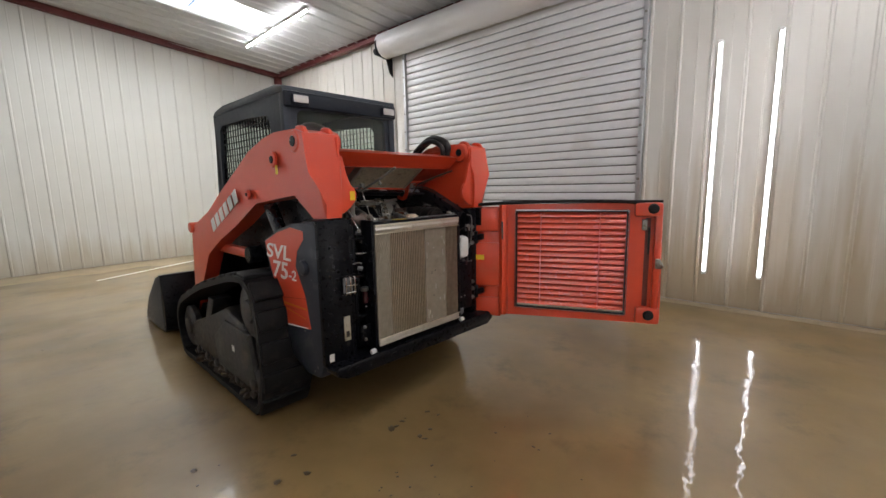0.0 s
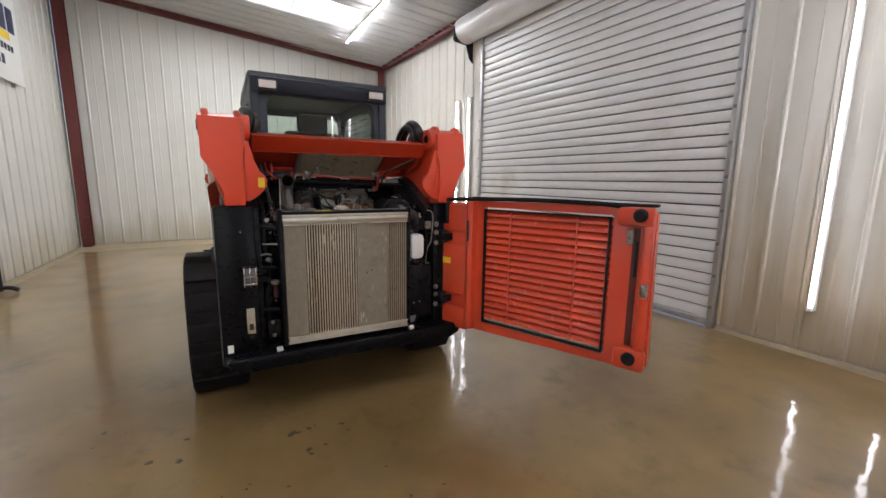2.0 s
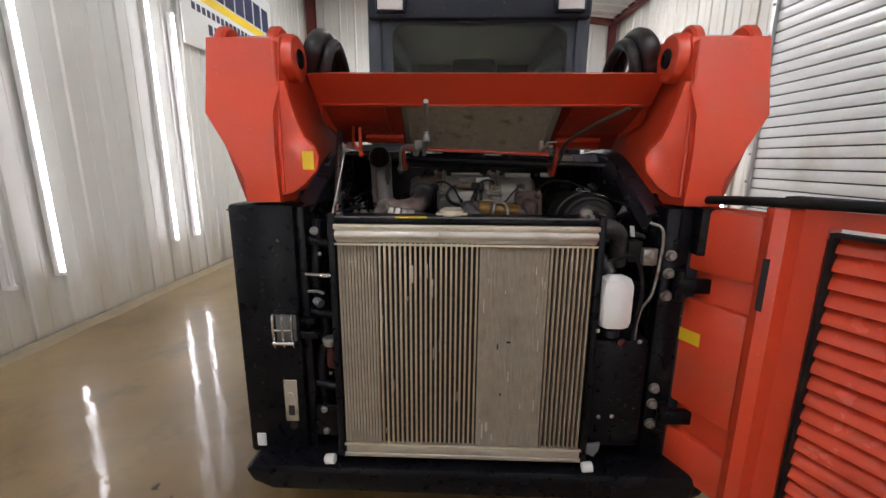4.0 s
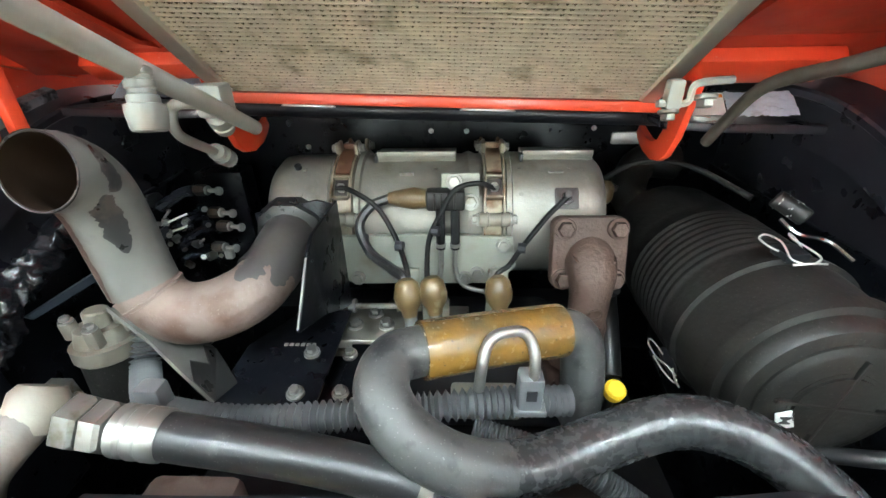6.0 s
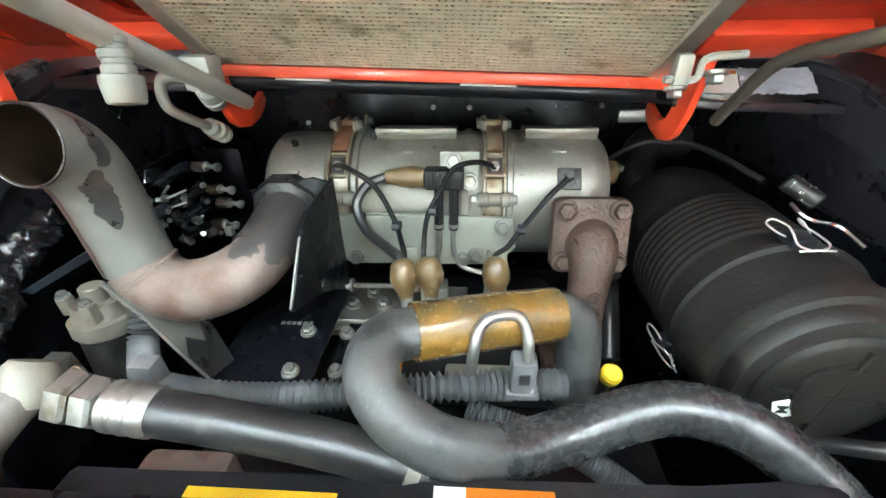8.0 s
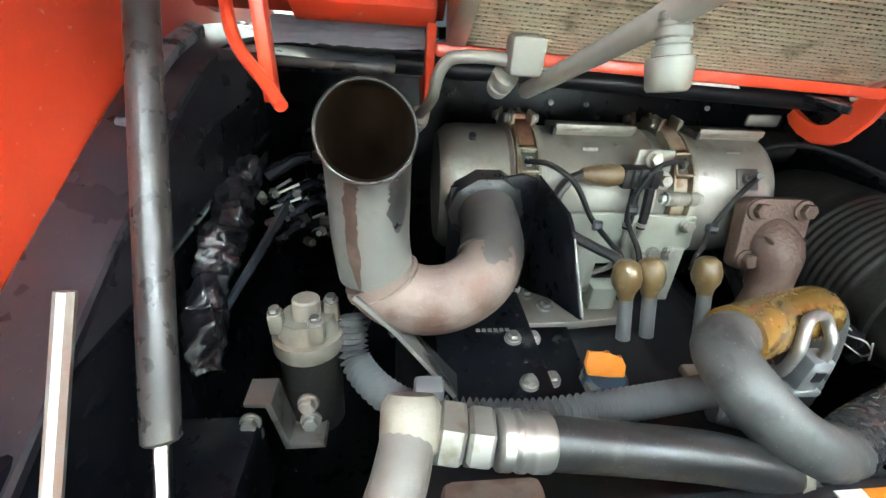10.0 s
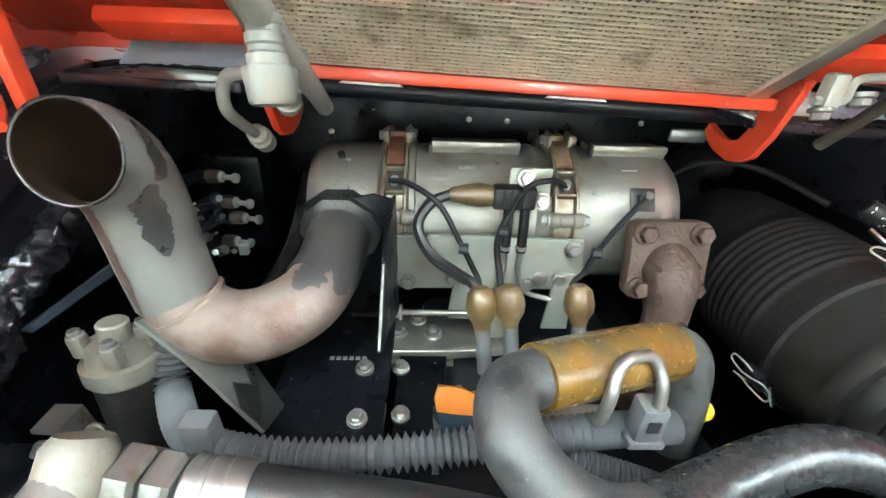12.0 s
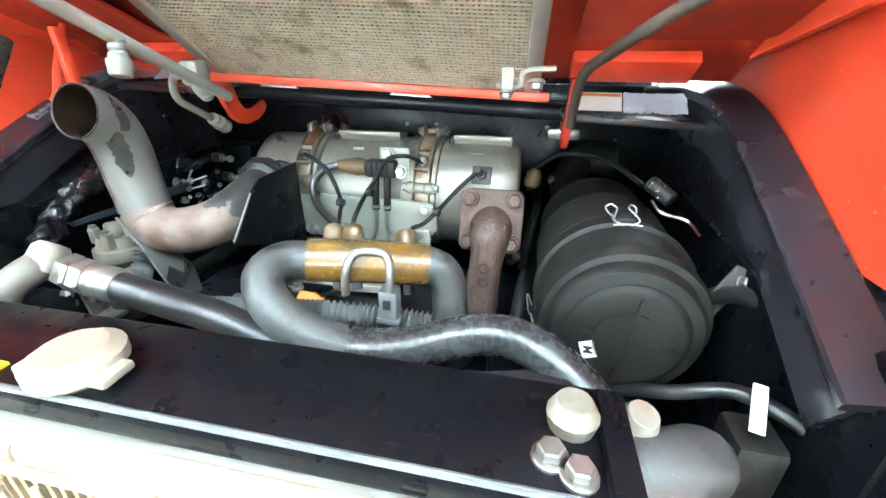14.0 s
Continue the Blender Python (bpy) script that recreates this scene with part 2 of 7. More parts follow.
CONDUIT = mat("grey_conduit", (0.115, 0.119, 0.123), 0.42, 0, 0.25, 30)
PLASTIC = mat("black_plastic", (0.0125, 0.012, 0.011), 0.45, 0, 0.25, 10, dirt=(0.006, 0.0058, 0.0056), dirt_cut=0.58, dirt_scale=13, dirt_soft=0.1, dirt_rough=0.38, bump=0.14, bump_scale=160, specular=0.3, specks=(0.05, 0.048, 0.043), speck_cut=0.69)
ALU = mat("dull_aluminium", (0.56, 0.54, 0.48), 0.42, 0.85, 0.1, 14, dirt=(0.36, 0.32, 0.25), dirt_cut=0.55, dirt_scale=10, dirt_soft=0.25, bump=0.12)
FIN = mat("radiator_fin", (0.72, 0.645, 0.51), 0.32, 0.9, 0.25, 40, bump=0.1, world_space=True)
FIN_DUSTY = mat("dusty_radiator_fin", (0.29, 0.255, 0.195), 0.55, 0.35, 0.25, 30, dirt=(0.23, 0.195, 0.14), dirt_cut=0.55, dirt_scale=14, dirt_soft=0.25, bump=0.1, world_space=True)
FIN_DULL = mat("dull_radiator_fin", (0.42, 0.36, 0.27), 0.4, 0.8, 0.3, 30, bump=0.1, world_space=True)
BRIGHT_ALU = mat("bright_folded_aluminium", (0.62, 0.575, 0.46), 0.36, 0.65, 0.12, 14, dirt=(0.46, 0.41, 0.31), dirt_cut=0.56, dirt_scale=12, dirt_soft=0.2, bump=0.1)
# near-black colour carries the shade between the fins; also dark scrape marks
FIN_DARK = mat("radiator_gap", (0.022, 0.018, 0.014), 0.7, 0.2, 0.3, 25)
COND = mat("condenser_tube_edge", (0.62, 0.555, 0.42), 0.38, 0.65, 0.3, 60, dirt=(0.22, 0.165, 0.09), dirt_cut=0.56, dirt_scale=26, dirt_soft=0.2, bump=0.2, world_space=True)
FINFOLD = mat("condenser_fin", (0.2, 0.165, 0.105), 0.5, 0.5, 0.4, 70, dirt=(0.05, 0.036, 0.02), dirt_cut=0.53, dirt_scale=30, dirt_soft=0.2, bump=0.2, world_space=True)
STEEL = mat("cast_steel_grey", (0.235, 0.226, 0.198), 0.34, 0.45, 0.16, 12, dirt=(0.15, 0.125, 0.088), dirt_cut=0.56, dirt_scale=16, dirt_soft=0.18, bump=0.2, specks=(0.3, 0.27, 0.22), speck_cut=0.66)
ZINC = mat("zinc_plate", (0.31, 0.305, 0.285), 0.34, 0.8, 0.22, 30, dirt=(0.17, 0.14, 0.095), dirt_cut=0.56, dirt_scale=40)
BRASSY = mat("heat_stained_steel", (0.33, 0.25, 0.17), 0.45, 0.35, 0.25, 18, dirt=(0.13, 0.065, 0.035), dirt_cut=0.52, dirt_scale=18)
LATCHZINC = mat("yellow_zinc", (0.46, 0.43, 0.34), 0.42, 0.5, 0.2, 24, dirt=(0.3, 0.26, 0.18), dirt_cut=0.56, dirt_scale=30)
STAIN = mat("rust_stained_band", (0.15, 0.07, 0.04), 0.55, 0.2, 0.35, 25, dirt=(0.3, 0.2, 0.12), dirt_cut=0.58, dirt_scale=22)
TANNED = mat("tanned_steel", (0.235, 0.21, 0.16), 0.4, 0.45, 0.25, 16, dirt=(0.12, 0.072, 0.036), dirt_cut=0.5, dirt_scale=26)
PLATEGREY = mat("greenish_grey_plate", (0.3, 0.31, 0.265), 0.45, 0.25, 0.1, 14, dirt=(0.24, 0.22, 0.17), dirt_cut=0.58, dirt_scale=10)
GOLD = mat("amber_sleeve", (0.15, 0.083, 0.017), 0.24, 0.05, 0.45, 30, dirt=(0.06, 0.052, 0.03), dirt_cut=0.46, dirt_scale=24, dirt_soft=0.25, bump=0.25, bump_scale=60, coat=0.35, specks=(0.05, 0.036, 0.015), speck_cut=0.69, speck_scale=220)
AMBER = mat("amber_boot", (0.1, 0.066, 0.027), 0.35, 0.0, 0.4, 60, dirt=(0.16, 0.13, 0.08), dirt_cut=0.58, dirt_scale=60)
PIPE = mat("grey_exhaust_pipe", (0.142, 0.14, 0.127), 0.52, 0.3, 0.14, 12, dirt=(0.1, 0.098, 0.09), dirt_cut=0.56, dirt_scale=20, dirt_soft=0.12, bump=0.15)
RUSTPIPE = mat("rusty_exhaust_bend", (0.165, 0.122, 0.102), 0.6, 0.2, 0.3, 14, dirt=(0.1, 0.06, 0.044), dirt_cut=0.5, dirt_scale=26, dirt_soft=0.16, bump=0.35, specks=(0.2, 0.16, 0.14), speck_cut=0.7)
DAMP = mat("damp_dark_steel", (0.05, 0.046, 0.044), 0.36, 0.2, 0.3, 14, dirt=(0.1, 0.07, 0.055), dirt_cut=0.55, dirt_scale=14, dirt_soft=0.08)
TAPE = mat("brown_taped_hose", (0.045, 0.037, 0.028), 0.6, 0, 0.3, 30, bump=0.4, bump_scale=90)
# pale colour carries the ledge's silvery reflection along with the film itself
FILM = mat("silvery_plastic_film", (0.58, 0.62, 0.72), 0.38, 0.1, 0.15, 18, dirt=(0.16, 0.17, 0.21), dirt_cut=0.6, dirt_scale=11, dirt_soft=0.1, bump=0.3, bump_scale=30)
STRUT = mat("scuffed_strut", (0.055, 0.053, 0.052), 0.3, 0.5, 0.3, 20, dirt=(0.028, 0.026, 0.025), dirt_cut=0.5, dirt_scale=28, dirt_soft=0.2, bump=0.2)
SHEEN = mat("silver_sheen", (0.3, 0.31, 0.35), 0.35, 0.3, 0.4, 60, dirt=(0.025, 0.025, 0.03), dirt_cut=0.5, dirt_scale=45, dirt_soft=0.1, bump=0.4)
FENDER = mat("glossy_dark_fender", (0.022, 0.0205, 0.026), 0.3, 0, 0.25, 5, dirt=(0.045, 0.044, 0.05), dirt_cut=0.6, dirt_scale=7, dirt_soft=0.3, bump=0.35, bump_scale=7, coat=0.3, specks=(0.07, 0.07, 0.075), speck_cut=0.73)
WETSTEEL = mat("wet_dark_steel", (0.026, 0.0255, 0.025), 0.3, 0.1, 0.3, 14, dirt=(0.05, 0.04, 0.034), dirt_cut=0.58, dirt_scale=30, dirt_soft=0.06)
SOOT = mat("soot", (0.0135, 0.0075, 0.004), 0.9, 0, 0.4, 9, specular=0.08)
RUST = mat("brown_rusted_casting", (0.066, 0.04, 0.03), 0.6, 0.15, 0.35, 25, dirt=(0.1, 0.066, 0.05), dirt_cut=0.55, dirt_scale=24, bump=0.5, bump_scale=120)
CREAM = mat("cream_casting", (0.175, 0.16, 0.13), 0.5, 0.15, 0.18, 20, dirt=(0.16, 0.125, 0.085), dirt_cut=0.56, dirt_scale=30, bump=0.25)
PALE = mat("pale_grey_paint", (0.24, 0.243, 0.22), 0.5, 0.2, 0.1, 20, dirt=(0.27, 0.235, 0.18), dirt_cut=0.6, dirt_scale=18, bump=0.15)
CLOUDY = mat("cloudy_fitting", (0.125, 0.13, 0.115), 0.45, 0.1, 0.12, 20, dirt=(0.16, 0.14, 0.11), dirt_cut=0.62, dirt_scale=22, bump=0.1)
PINKISH = mat("pinkish_grey_pipe", (0.11, 0.099, 0.087), 0.5, 0.1, 0.15, 16, dirt=(0.1, 0.082, 0.068), dirt_cut=0.58, dirt_scale=20, bump=0.15)
MILK = mat("milky_plastic", (0.75, 0.75, 0.72), 0.45, 0, 0.05, 9)
YELLOW = mat("yellow_plastic", (0.8, 0.55, 0.02), 0.45, 0, 0.1, 9)
ORANGE = mat("orange_cap", (0.62, 0.2, 0.012), 0.5, 0, 0.1, 9)
TEAL = mat("dark_blue_plastic", (0.012, 0.03, 0.05), 0.4, 0, 0.2, 9)
WIRE = mat("spring_wire", (0.6, 0.6, 0.57), 0.35, 0.6, 0.1, 40, bump=0.0)
CHROME = mat("bright_steel", (0.7, 0.7, 0.7), 0.18, 1.0, 0.05, 9, bump=0.0)
LABEL_WHITE = mat("white_label", (0.75, 0.75, 0.73), 0.5, 0, 0.05, 20, bump=0.0)
INK = mat("black_ink", (0.015, 0.015, 0.018), 0.5, 0, 0.05, 20, bump=0.0)
NAVYINK = mat("navy_ink", (0.02, 0.025, 0.08), 0.5, 0, 0.05, 20, bump=0.0)
GLASS = glass("tinted_glass", (0.72, 0.8, 0.76))
CLEAR = glass("clear_glass", (0.85, 0.9, 0.88))
LENS = mat("lamp_lens", (0.65, 0.63, 0.6), 0.15, 0.2, 0.1, 40, bump=0.3, bump_scale=200)
WRAP = mat("black_plastic_wrap", (0.0075, 0.0075, 0.009), 0.22, 0, 0.25, 9, bump=0.5, bump_scale=38, specular=0.4)


# ---- shape helpers ----
def part(name, bm, material, parent=None, label="", smooth=38):
    bmesh.ops.recalc_face_normals(bm, faces=bm.faces)
    me = bpy.data.meshes.new(name)
    bm.to_mesh(me)
    bm.free()
    me.materials.append(material)
    me.shade_smooth()
    me.set_sharp_from_angle(angle=radians(smooth))
    return hang(new(name, me), parent, label)


def hang(ob, parent=None, label=""):
    if parent is not None:
        ob.parent = parent
        ob.matrix_parent_inverse = Matrix.Translation(-HOME.get(parent.name, Vector((0, 0, 0))))
    if label:
        ob["label"] = label
    return ob


HOME = {}


def thing(name, label, category, at=(0, 0, 0), group=""):
    e = new(name)
    e.location = at
    HOME[e.name] = Vector(at)
    return tagged(e, label, category, group)


def add_box(bm, lo, hi, bevel=0.0, m=None):
    vs = [bm.verts.new((x, y, z)) for x in (lo[0], hi[0]) for y in (lo[1], hi[1]) for z in (lo[2], hi[2])]
    idx = [(0, 1, 3, 2), (4, 6, 7, 5), (0, 4, 5, 1), (2, 3, 7, 6), (0, 2, 6, 4), (1, 5, 7, 3)]
    fs = [bm.faces.new([vs[i] for i in f]) for f in idx]
    if bevel:
        es = list({e for f in fs for e in f.edges})
        r = bmesh.ops.bevel(bm, geom=es, offset=bevel, segments=2, affect="EDGES", profile=0.5)
        vs = list({v for f in r["faces"] for v in f.verts} | {v for v in vs if v.is_valid})
    if m is not None:
        bmesh.ops.transform(bm, matrix=m, verts=[v for v in vs if v.is_valid])
    return bm


def box(lo, hi, bevel=0.0, m=None):
    return add_box(bmesh.new(), lo, hi, bevel, m)


def frame_of(p0, p1):
    d = Vector(p1) - Vector(p0)
    q = d.to_track_quat("Z", "Y")
    return Matrix.Translation(p0) @ q.to_matrix().to_4x4(), d.length


def add_lathe(bm, p0, p1, prof, seg=24):
    """prof: (distance along p0 to p1 as a share, radius); ends are closed."""
    m, length = frame_of(p0, p1)
    rings = []
    for s, r in prof:
        rings.append([bm.verts.new(m @ Vector((r * math.cos(2 * math.pi * k / seg), r * math.sin(2 * math.pi * k / seg), s * length))) for k in range(seg)])
    for a, b in zip(rings, rings[1:]):
        for k in range(seg):
            bm.faces.new((a[k], a[(k + 1) % seg], b[(k + 1) % seg], b[k]))
    bm.faces.new(rings[0][::-1])
    bm.faces.new(rings[-1])
    return bm


def add_cyl(bm, p0, p1, r, seg=20, bevel=0.0):
    length = (Vector(p1) - Vector(p0)).length
    if bevel:
        b = min(bevel / length, 0.45)
        return add_lathe(bm, p0, p1, [(0, r - bevel), (b, r), (1 - b, r), (1, r - bevel)], seg)
    return add_lathe(bm, p0, p1, [(0, r), (1, r)], seg)


def cyl(p0, p1, r, seg=20, bevel=0.0):
    return add_cyl(bmesh.new(), p0, p1, r, seg, bevel)


def lathe(p0, p1, prof, seg=24):
    return add_lathe(bmesh.new(), p0, p1, prof, seg)


def smooth_path(pts, steps=8):
    p = [Vector(q) for q in pts]
    p = [2 * p[0] - p[1]] + p + [2 * p[-1] - p[-2]]
    out = []
    for i in range(1, len(p) - 2):
        for k in range(steps):
            t = k / steps
            a, b, c, d = p[i - 1], p[i], p[i + 1], p[i + 2]
            out.append(0.5 * (2 * b + (c - a) * t + (2 * a - 5 * b + 4 * c - d) * t * t + (3 * b - a - 3 * c + d) * t ** 3))
    return out + [p[-2]]


def add_tube(bm, pts, r, seg=12, steps=8, ridge=0.0, pitch=0.0, closed=True, straight=False):
    path = [Vector(q) for q in pts] if straight else smooth_path(pts, steps)
    if pitch:
        fine, d = [path[0]], 0.0
        for a, b in zip(path, path[1:]):
            n = max(1, round((b - a).length / (pitch / 2)))
            fine += [a.lerp(b, (k + 1) / n) for k in range(n)]
        path = fine
    up = Vector((0, 0, 1))
    rings = []
    tan0 = (path[1] - path[0]).normalized()
    side = tan0.orthogonal().normalized()
    for i, q in enumerate(path):
        tan = (path[min(i + 1, len(path) - 1)] - path[max(i - 1, 0)]).normalized()
        side = (side - tan * side.dot(tan)).normalized()
        up = tan.cross(side)
        rad = r(i / (len(path) - 1)) if callable(r) else r
        if pitch:
            rad += ridge * (1 if i % 2 else -1)
        rings.append([bm.verts.new(q + rad * (side * math.cos(2 * math.pi * k / seg) + up * math.sin(2 * math.pi * k / seg))) for k in range(seg)])
    for a, b in zip(rings, rings[1:]):
        for k in range(seg):
            bm.faces.new((a[k], a[(k + 1) % seg], b[(k + 1) % seg], b[k]))
    if closed:
        bm.faces.new(rings[0][::-1])
        bm.faces.new(rings[-1])
    return bm


def tube(pts, r, **k):
    return add_tube(bmesh.new(), pts, r, **k)


def pipe_stain(way, r, s0, s1, a0, a1, facing, seed, rag=0.35):
    """A ragged damp stain lying on a round pipe: shares of its length, angles round it from the facing side."""
    path = smooth_path(way, 8)
    bm = bmesh.new()
    rows = []
    rows_n, cols_n = 40, 9
    for i in range(rows_n + 1):
        f = s0 + (s1 - s0) * i / rows_n
        k = min(int(f * (len(path) - 1)), len(path) - 2)
        q = path[k].lerp(path[k + 1], f * (len(path) - 1) - k)
        tan = (path[k + 1] - path[k]).normalized()
        front = Vector(facing)
        front = (front - tan * front.dot(tan)).normalized()
        side = tan.cross(front)
        ends = min(1.0, 4.5 * min(i + 0.15, rows_n - i + 0.15) / rows_n) ** 0.6
        mid, half = (a0 + a1) / 2, (a1 - a0) / 2 * ends
        lo = mid - half * (1 + rag * (noise.noise((f * 22, seed, 0.3)) + 0.7 * noise.noise((f * 55, seed, 4.0))))
        hi = mid + half * (1 + rag * (noise.noise((f * 20, seed, 7.7)) + 0.7 * noise.noise((f * 60, seed, 9.0))))
        row = []
        for j in range(cols_n + 1):
            a = lo + (hi - lo) * j / cols_n
            row.append(bm.verts.new(q + (r + 0.0005) * (front * math.cos(a) + side * math.sin(a))))
        rows.append(row)
    for a, b in zip(rows, rows[1:]):
        for j in range(cols_n):
            bm.faces.new((a[j], a[j + 1], b[j + 1], b[j]))
    return bm


def strip(pts, w, h, side):
    """A flat bar w wide and h thick, led along a path; side: the way across it."""
    path = smooth_path(pts, 8)
    bm = bmesh.new()
    rings = []
    for i, q in enumerate(path):
        tan = (path[min(i + 1, len(path) - 1)] - path[max(i - 1, 0)]).normalized()
        sd = Vector(side)
        sd = (sd - tan * sd.dot(tan)).normalized()
        up = tan.cross(sd)
        rings.append([bm.verts.new(q + sd * u * w / 2 + up * v * h / 2) for u, v in ((-1, -0.6), (-0.9, -1), (0.9, -1), (1, -0.6), (1, 0.6), (0.9, 1), (-0.9, 1), (-1, 0.6))])
    for a, b in zip(rings, rings[1:]):
        for k in range(8):
            bm.faces.new((a[k], a[(k + 1) % 8], b[(k + 1) % 8], b[k]))
    bm.faces.new(rings[0][::-1])
    bm.faces.new(rings[-1])
    return bm


def slab(corners, thick):
    """A flat plate from its corner points in space."""
    p = [Vector(c) for c in corners]
    n = (p[1] - p[0]).cross(p[-1] - p[0]).normalized() * thick
    bm = bmesh.new()
    a, b = [bm.verts.new(q) for q in p], [bm.verts.new(q + n) for q in p]
    for k in range(len(p)):
        j = (k + 1) % len(p)
        bm.faces.new((a[k], a[j], b[j], b[k]))
    bm.faces.new(a[::-1])
    bm.faces.new(b)
    return bm


def axis_point(axis, a, u, v):
    return {"x": (a, u, v), "y": (u, a, v), "z": (u, v, a)}[axis]


def prism(profile, axis, a, b, bevel=0.0):
    """A closed outline (two numbers a point) drawn out along an axis from a to b."""
    bm = bmesh.new()
    r0 = [bm.verts.new(axis_point(axis, a, u, v)) for u, v in profile]
    r1 = [bm.verts.new(axis_point(axis, b, u, v)) for u, v in profile]
    n = len(profile)
    for k in range(n):
        bm.faces.new((r0[k], r0[(k + 1) % n], r1[(k + 1) % n], r1[k]))
    caps = [bm.faces.new(r0[::-1]), bm.faces.new(r1)]
    if bevel:
        es = list({e for f in caps for e in f.edges})
        bmesh.ops.bevel(bm, geom=es, offset=bevel, segments=2, affect="EDGES", profile=0.5)
    return bm


def ring_plate(outer, inner, axis, a, b, bevel=0.0):
    """A plate with an opening: two outlines of as many points each."""
    bm = bmesh.new()
    n = len(outer)
    v = {}
    for w, off in (("a", a), ("b", b)):
        v["o" + w] = [bm.verts.new(axis_point(axis, off, *p)) for p in outer]
        v["i" + w] = [bm.verts.new(axis_point(axis, off, *p)) for p in inner]
    for k in range(n):
        j = (k + 1) % n
        bm.faces.new((v["oa"][k], v["oa"][j], v["ia"][j], v["ia"][k]))
        bm.faces.new((v["ob"][k], v["ib"][k], v["ib"][j], v["ob"][j]))
        bm.faces.new((v["oa"][k], v["ob"][k], v["ob"][j], v["oa"][j]))
        bm.faces.new((v["ia"][k], v["ia"][j], v["ib"][j], v["ib"][k]))
    if bevel:
        es = [e for e in bm.edges if len(e.link_faces) == 2 and e.calc_face_angle(0) > 0.8]
        bmesh.ops.bevel(bm, geom=es, offset=bevel, segments=2, affect="EDGES", profile=0.5)
    return bm


def rounded(x0, x1, y0, y1, r, n=4):
    pts = []
    for cx, cy, s in ((x1 - r, y1 - r, 0), (x0 + r, y1 - r, 90), (x0 + r, y0 + r, 180), (x1 - r, y0 + r, 270)):
        for k in range(n + 1):
            a = radians(s + 90 * k / n)
            pts.append((cx + r * math.cos(a), cy + r * math.sin(a)))
    return pts


def moved(bm, m):
    bmesh.ops.transform(bm, matrix=m, verts=bm.verts)
    return bm


def bolt(name, p, way, r, parent, material=None, label=""):
    """A flange bolt: washer and hexagonal head."""
    p, way = Vector(p), Vector(way).normalized()
    bm = cyl(p - way * r * 0.2, p + way * r * 0.35, r * 1.35, 16, r * 0.1)
    add_cyl(bm, p + way * r * 0.3, p + way * r * 1.25, r, 6, r * 0.15)
    return part(name, bm, material or ZINC, parent, label, 30)


def letters(name, text, size, m, material, parent, depth=0.002, label="", wide=1.0):
    cu = bpy.data.curves.new(name, "FONT")
    cu.body, cu.size, cu.extrude = text, size, depth
    cu.align_x = cu.align_y = "CENTER"
    cu.offset, cu.shear = 0.016 * size, 0.15
    tmp = bpy.data.objects.new(name, cu)
    me = bpy.data.meshes.new_from_object(tmp)
    bpy.data.objects.remove(tmp)
    bpy.data.curves.remove(cu)
    me.transform(m @ Matrix.Diagonal((wide, 1, 1, 1)))
    me.materials.clear()
    me.materials.append(material)
    return hang(new(name, me), parent, label)


# ---- the hall ----
LEFT = ((-3.15, -6.0), (-3.11, 7.92))
RIGHT = ((3.648, -6.0), (3.176, 8.29))
FAR = ((-3.11, 7.92), (3.176, 8.29))
BACK = ((-3.15, -6.0), (3.648, -6.0))


def roof_z(x):
    return 4.43 - 0.086 * x


part("floor", box((-3.6, -6.3, -0.15), (4.0, 8.7, 0.0)), FLOOR)
tagged(bpy.data.objects["floor"], "wet brown concrete floor with shallow puddles", "floor", kind="structure")

SHEET = [(0.0, 0.0), (0.011, 0.017), (0.03, 0.017), (0.041, 0.0), (0.152, 0.0), (0.156, 0.003), (0.164, 0.003), (0.168, 0.0)]


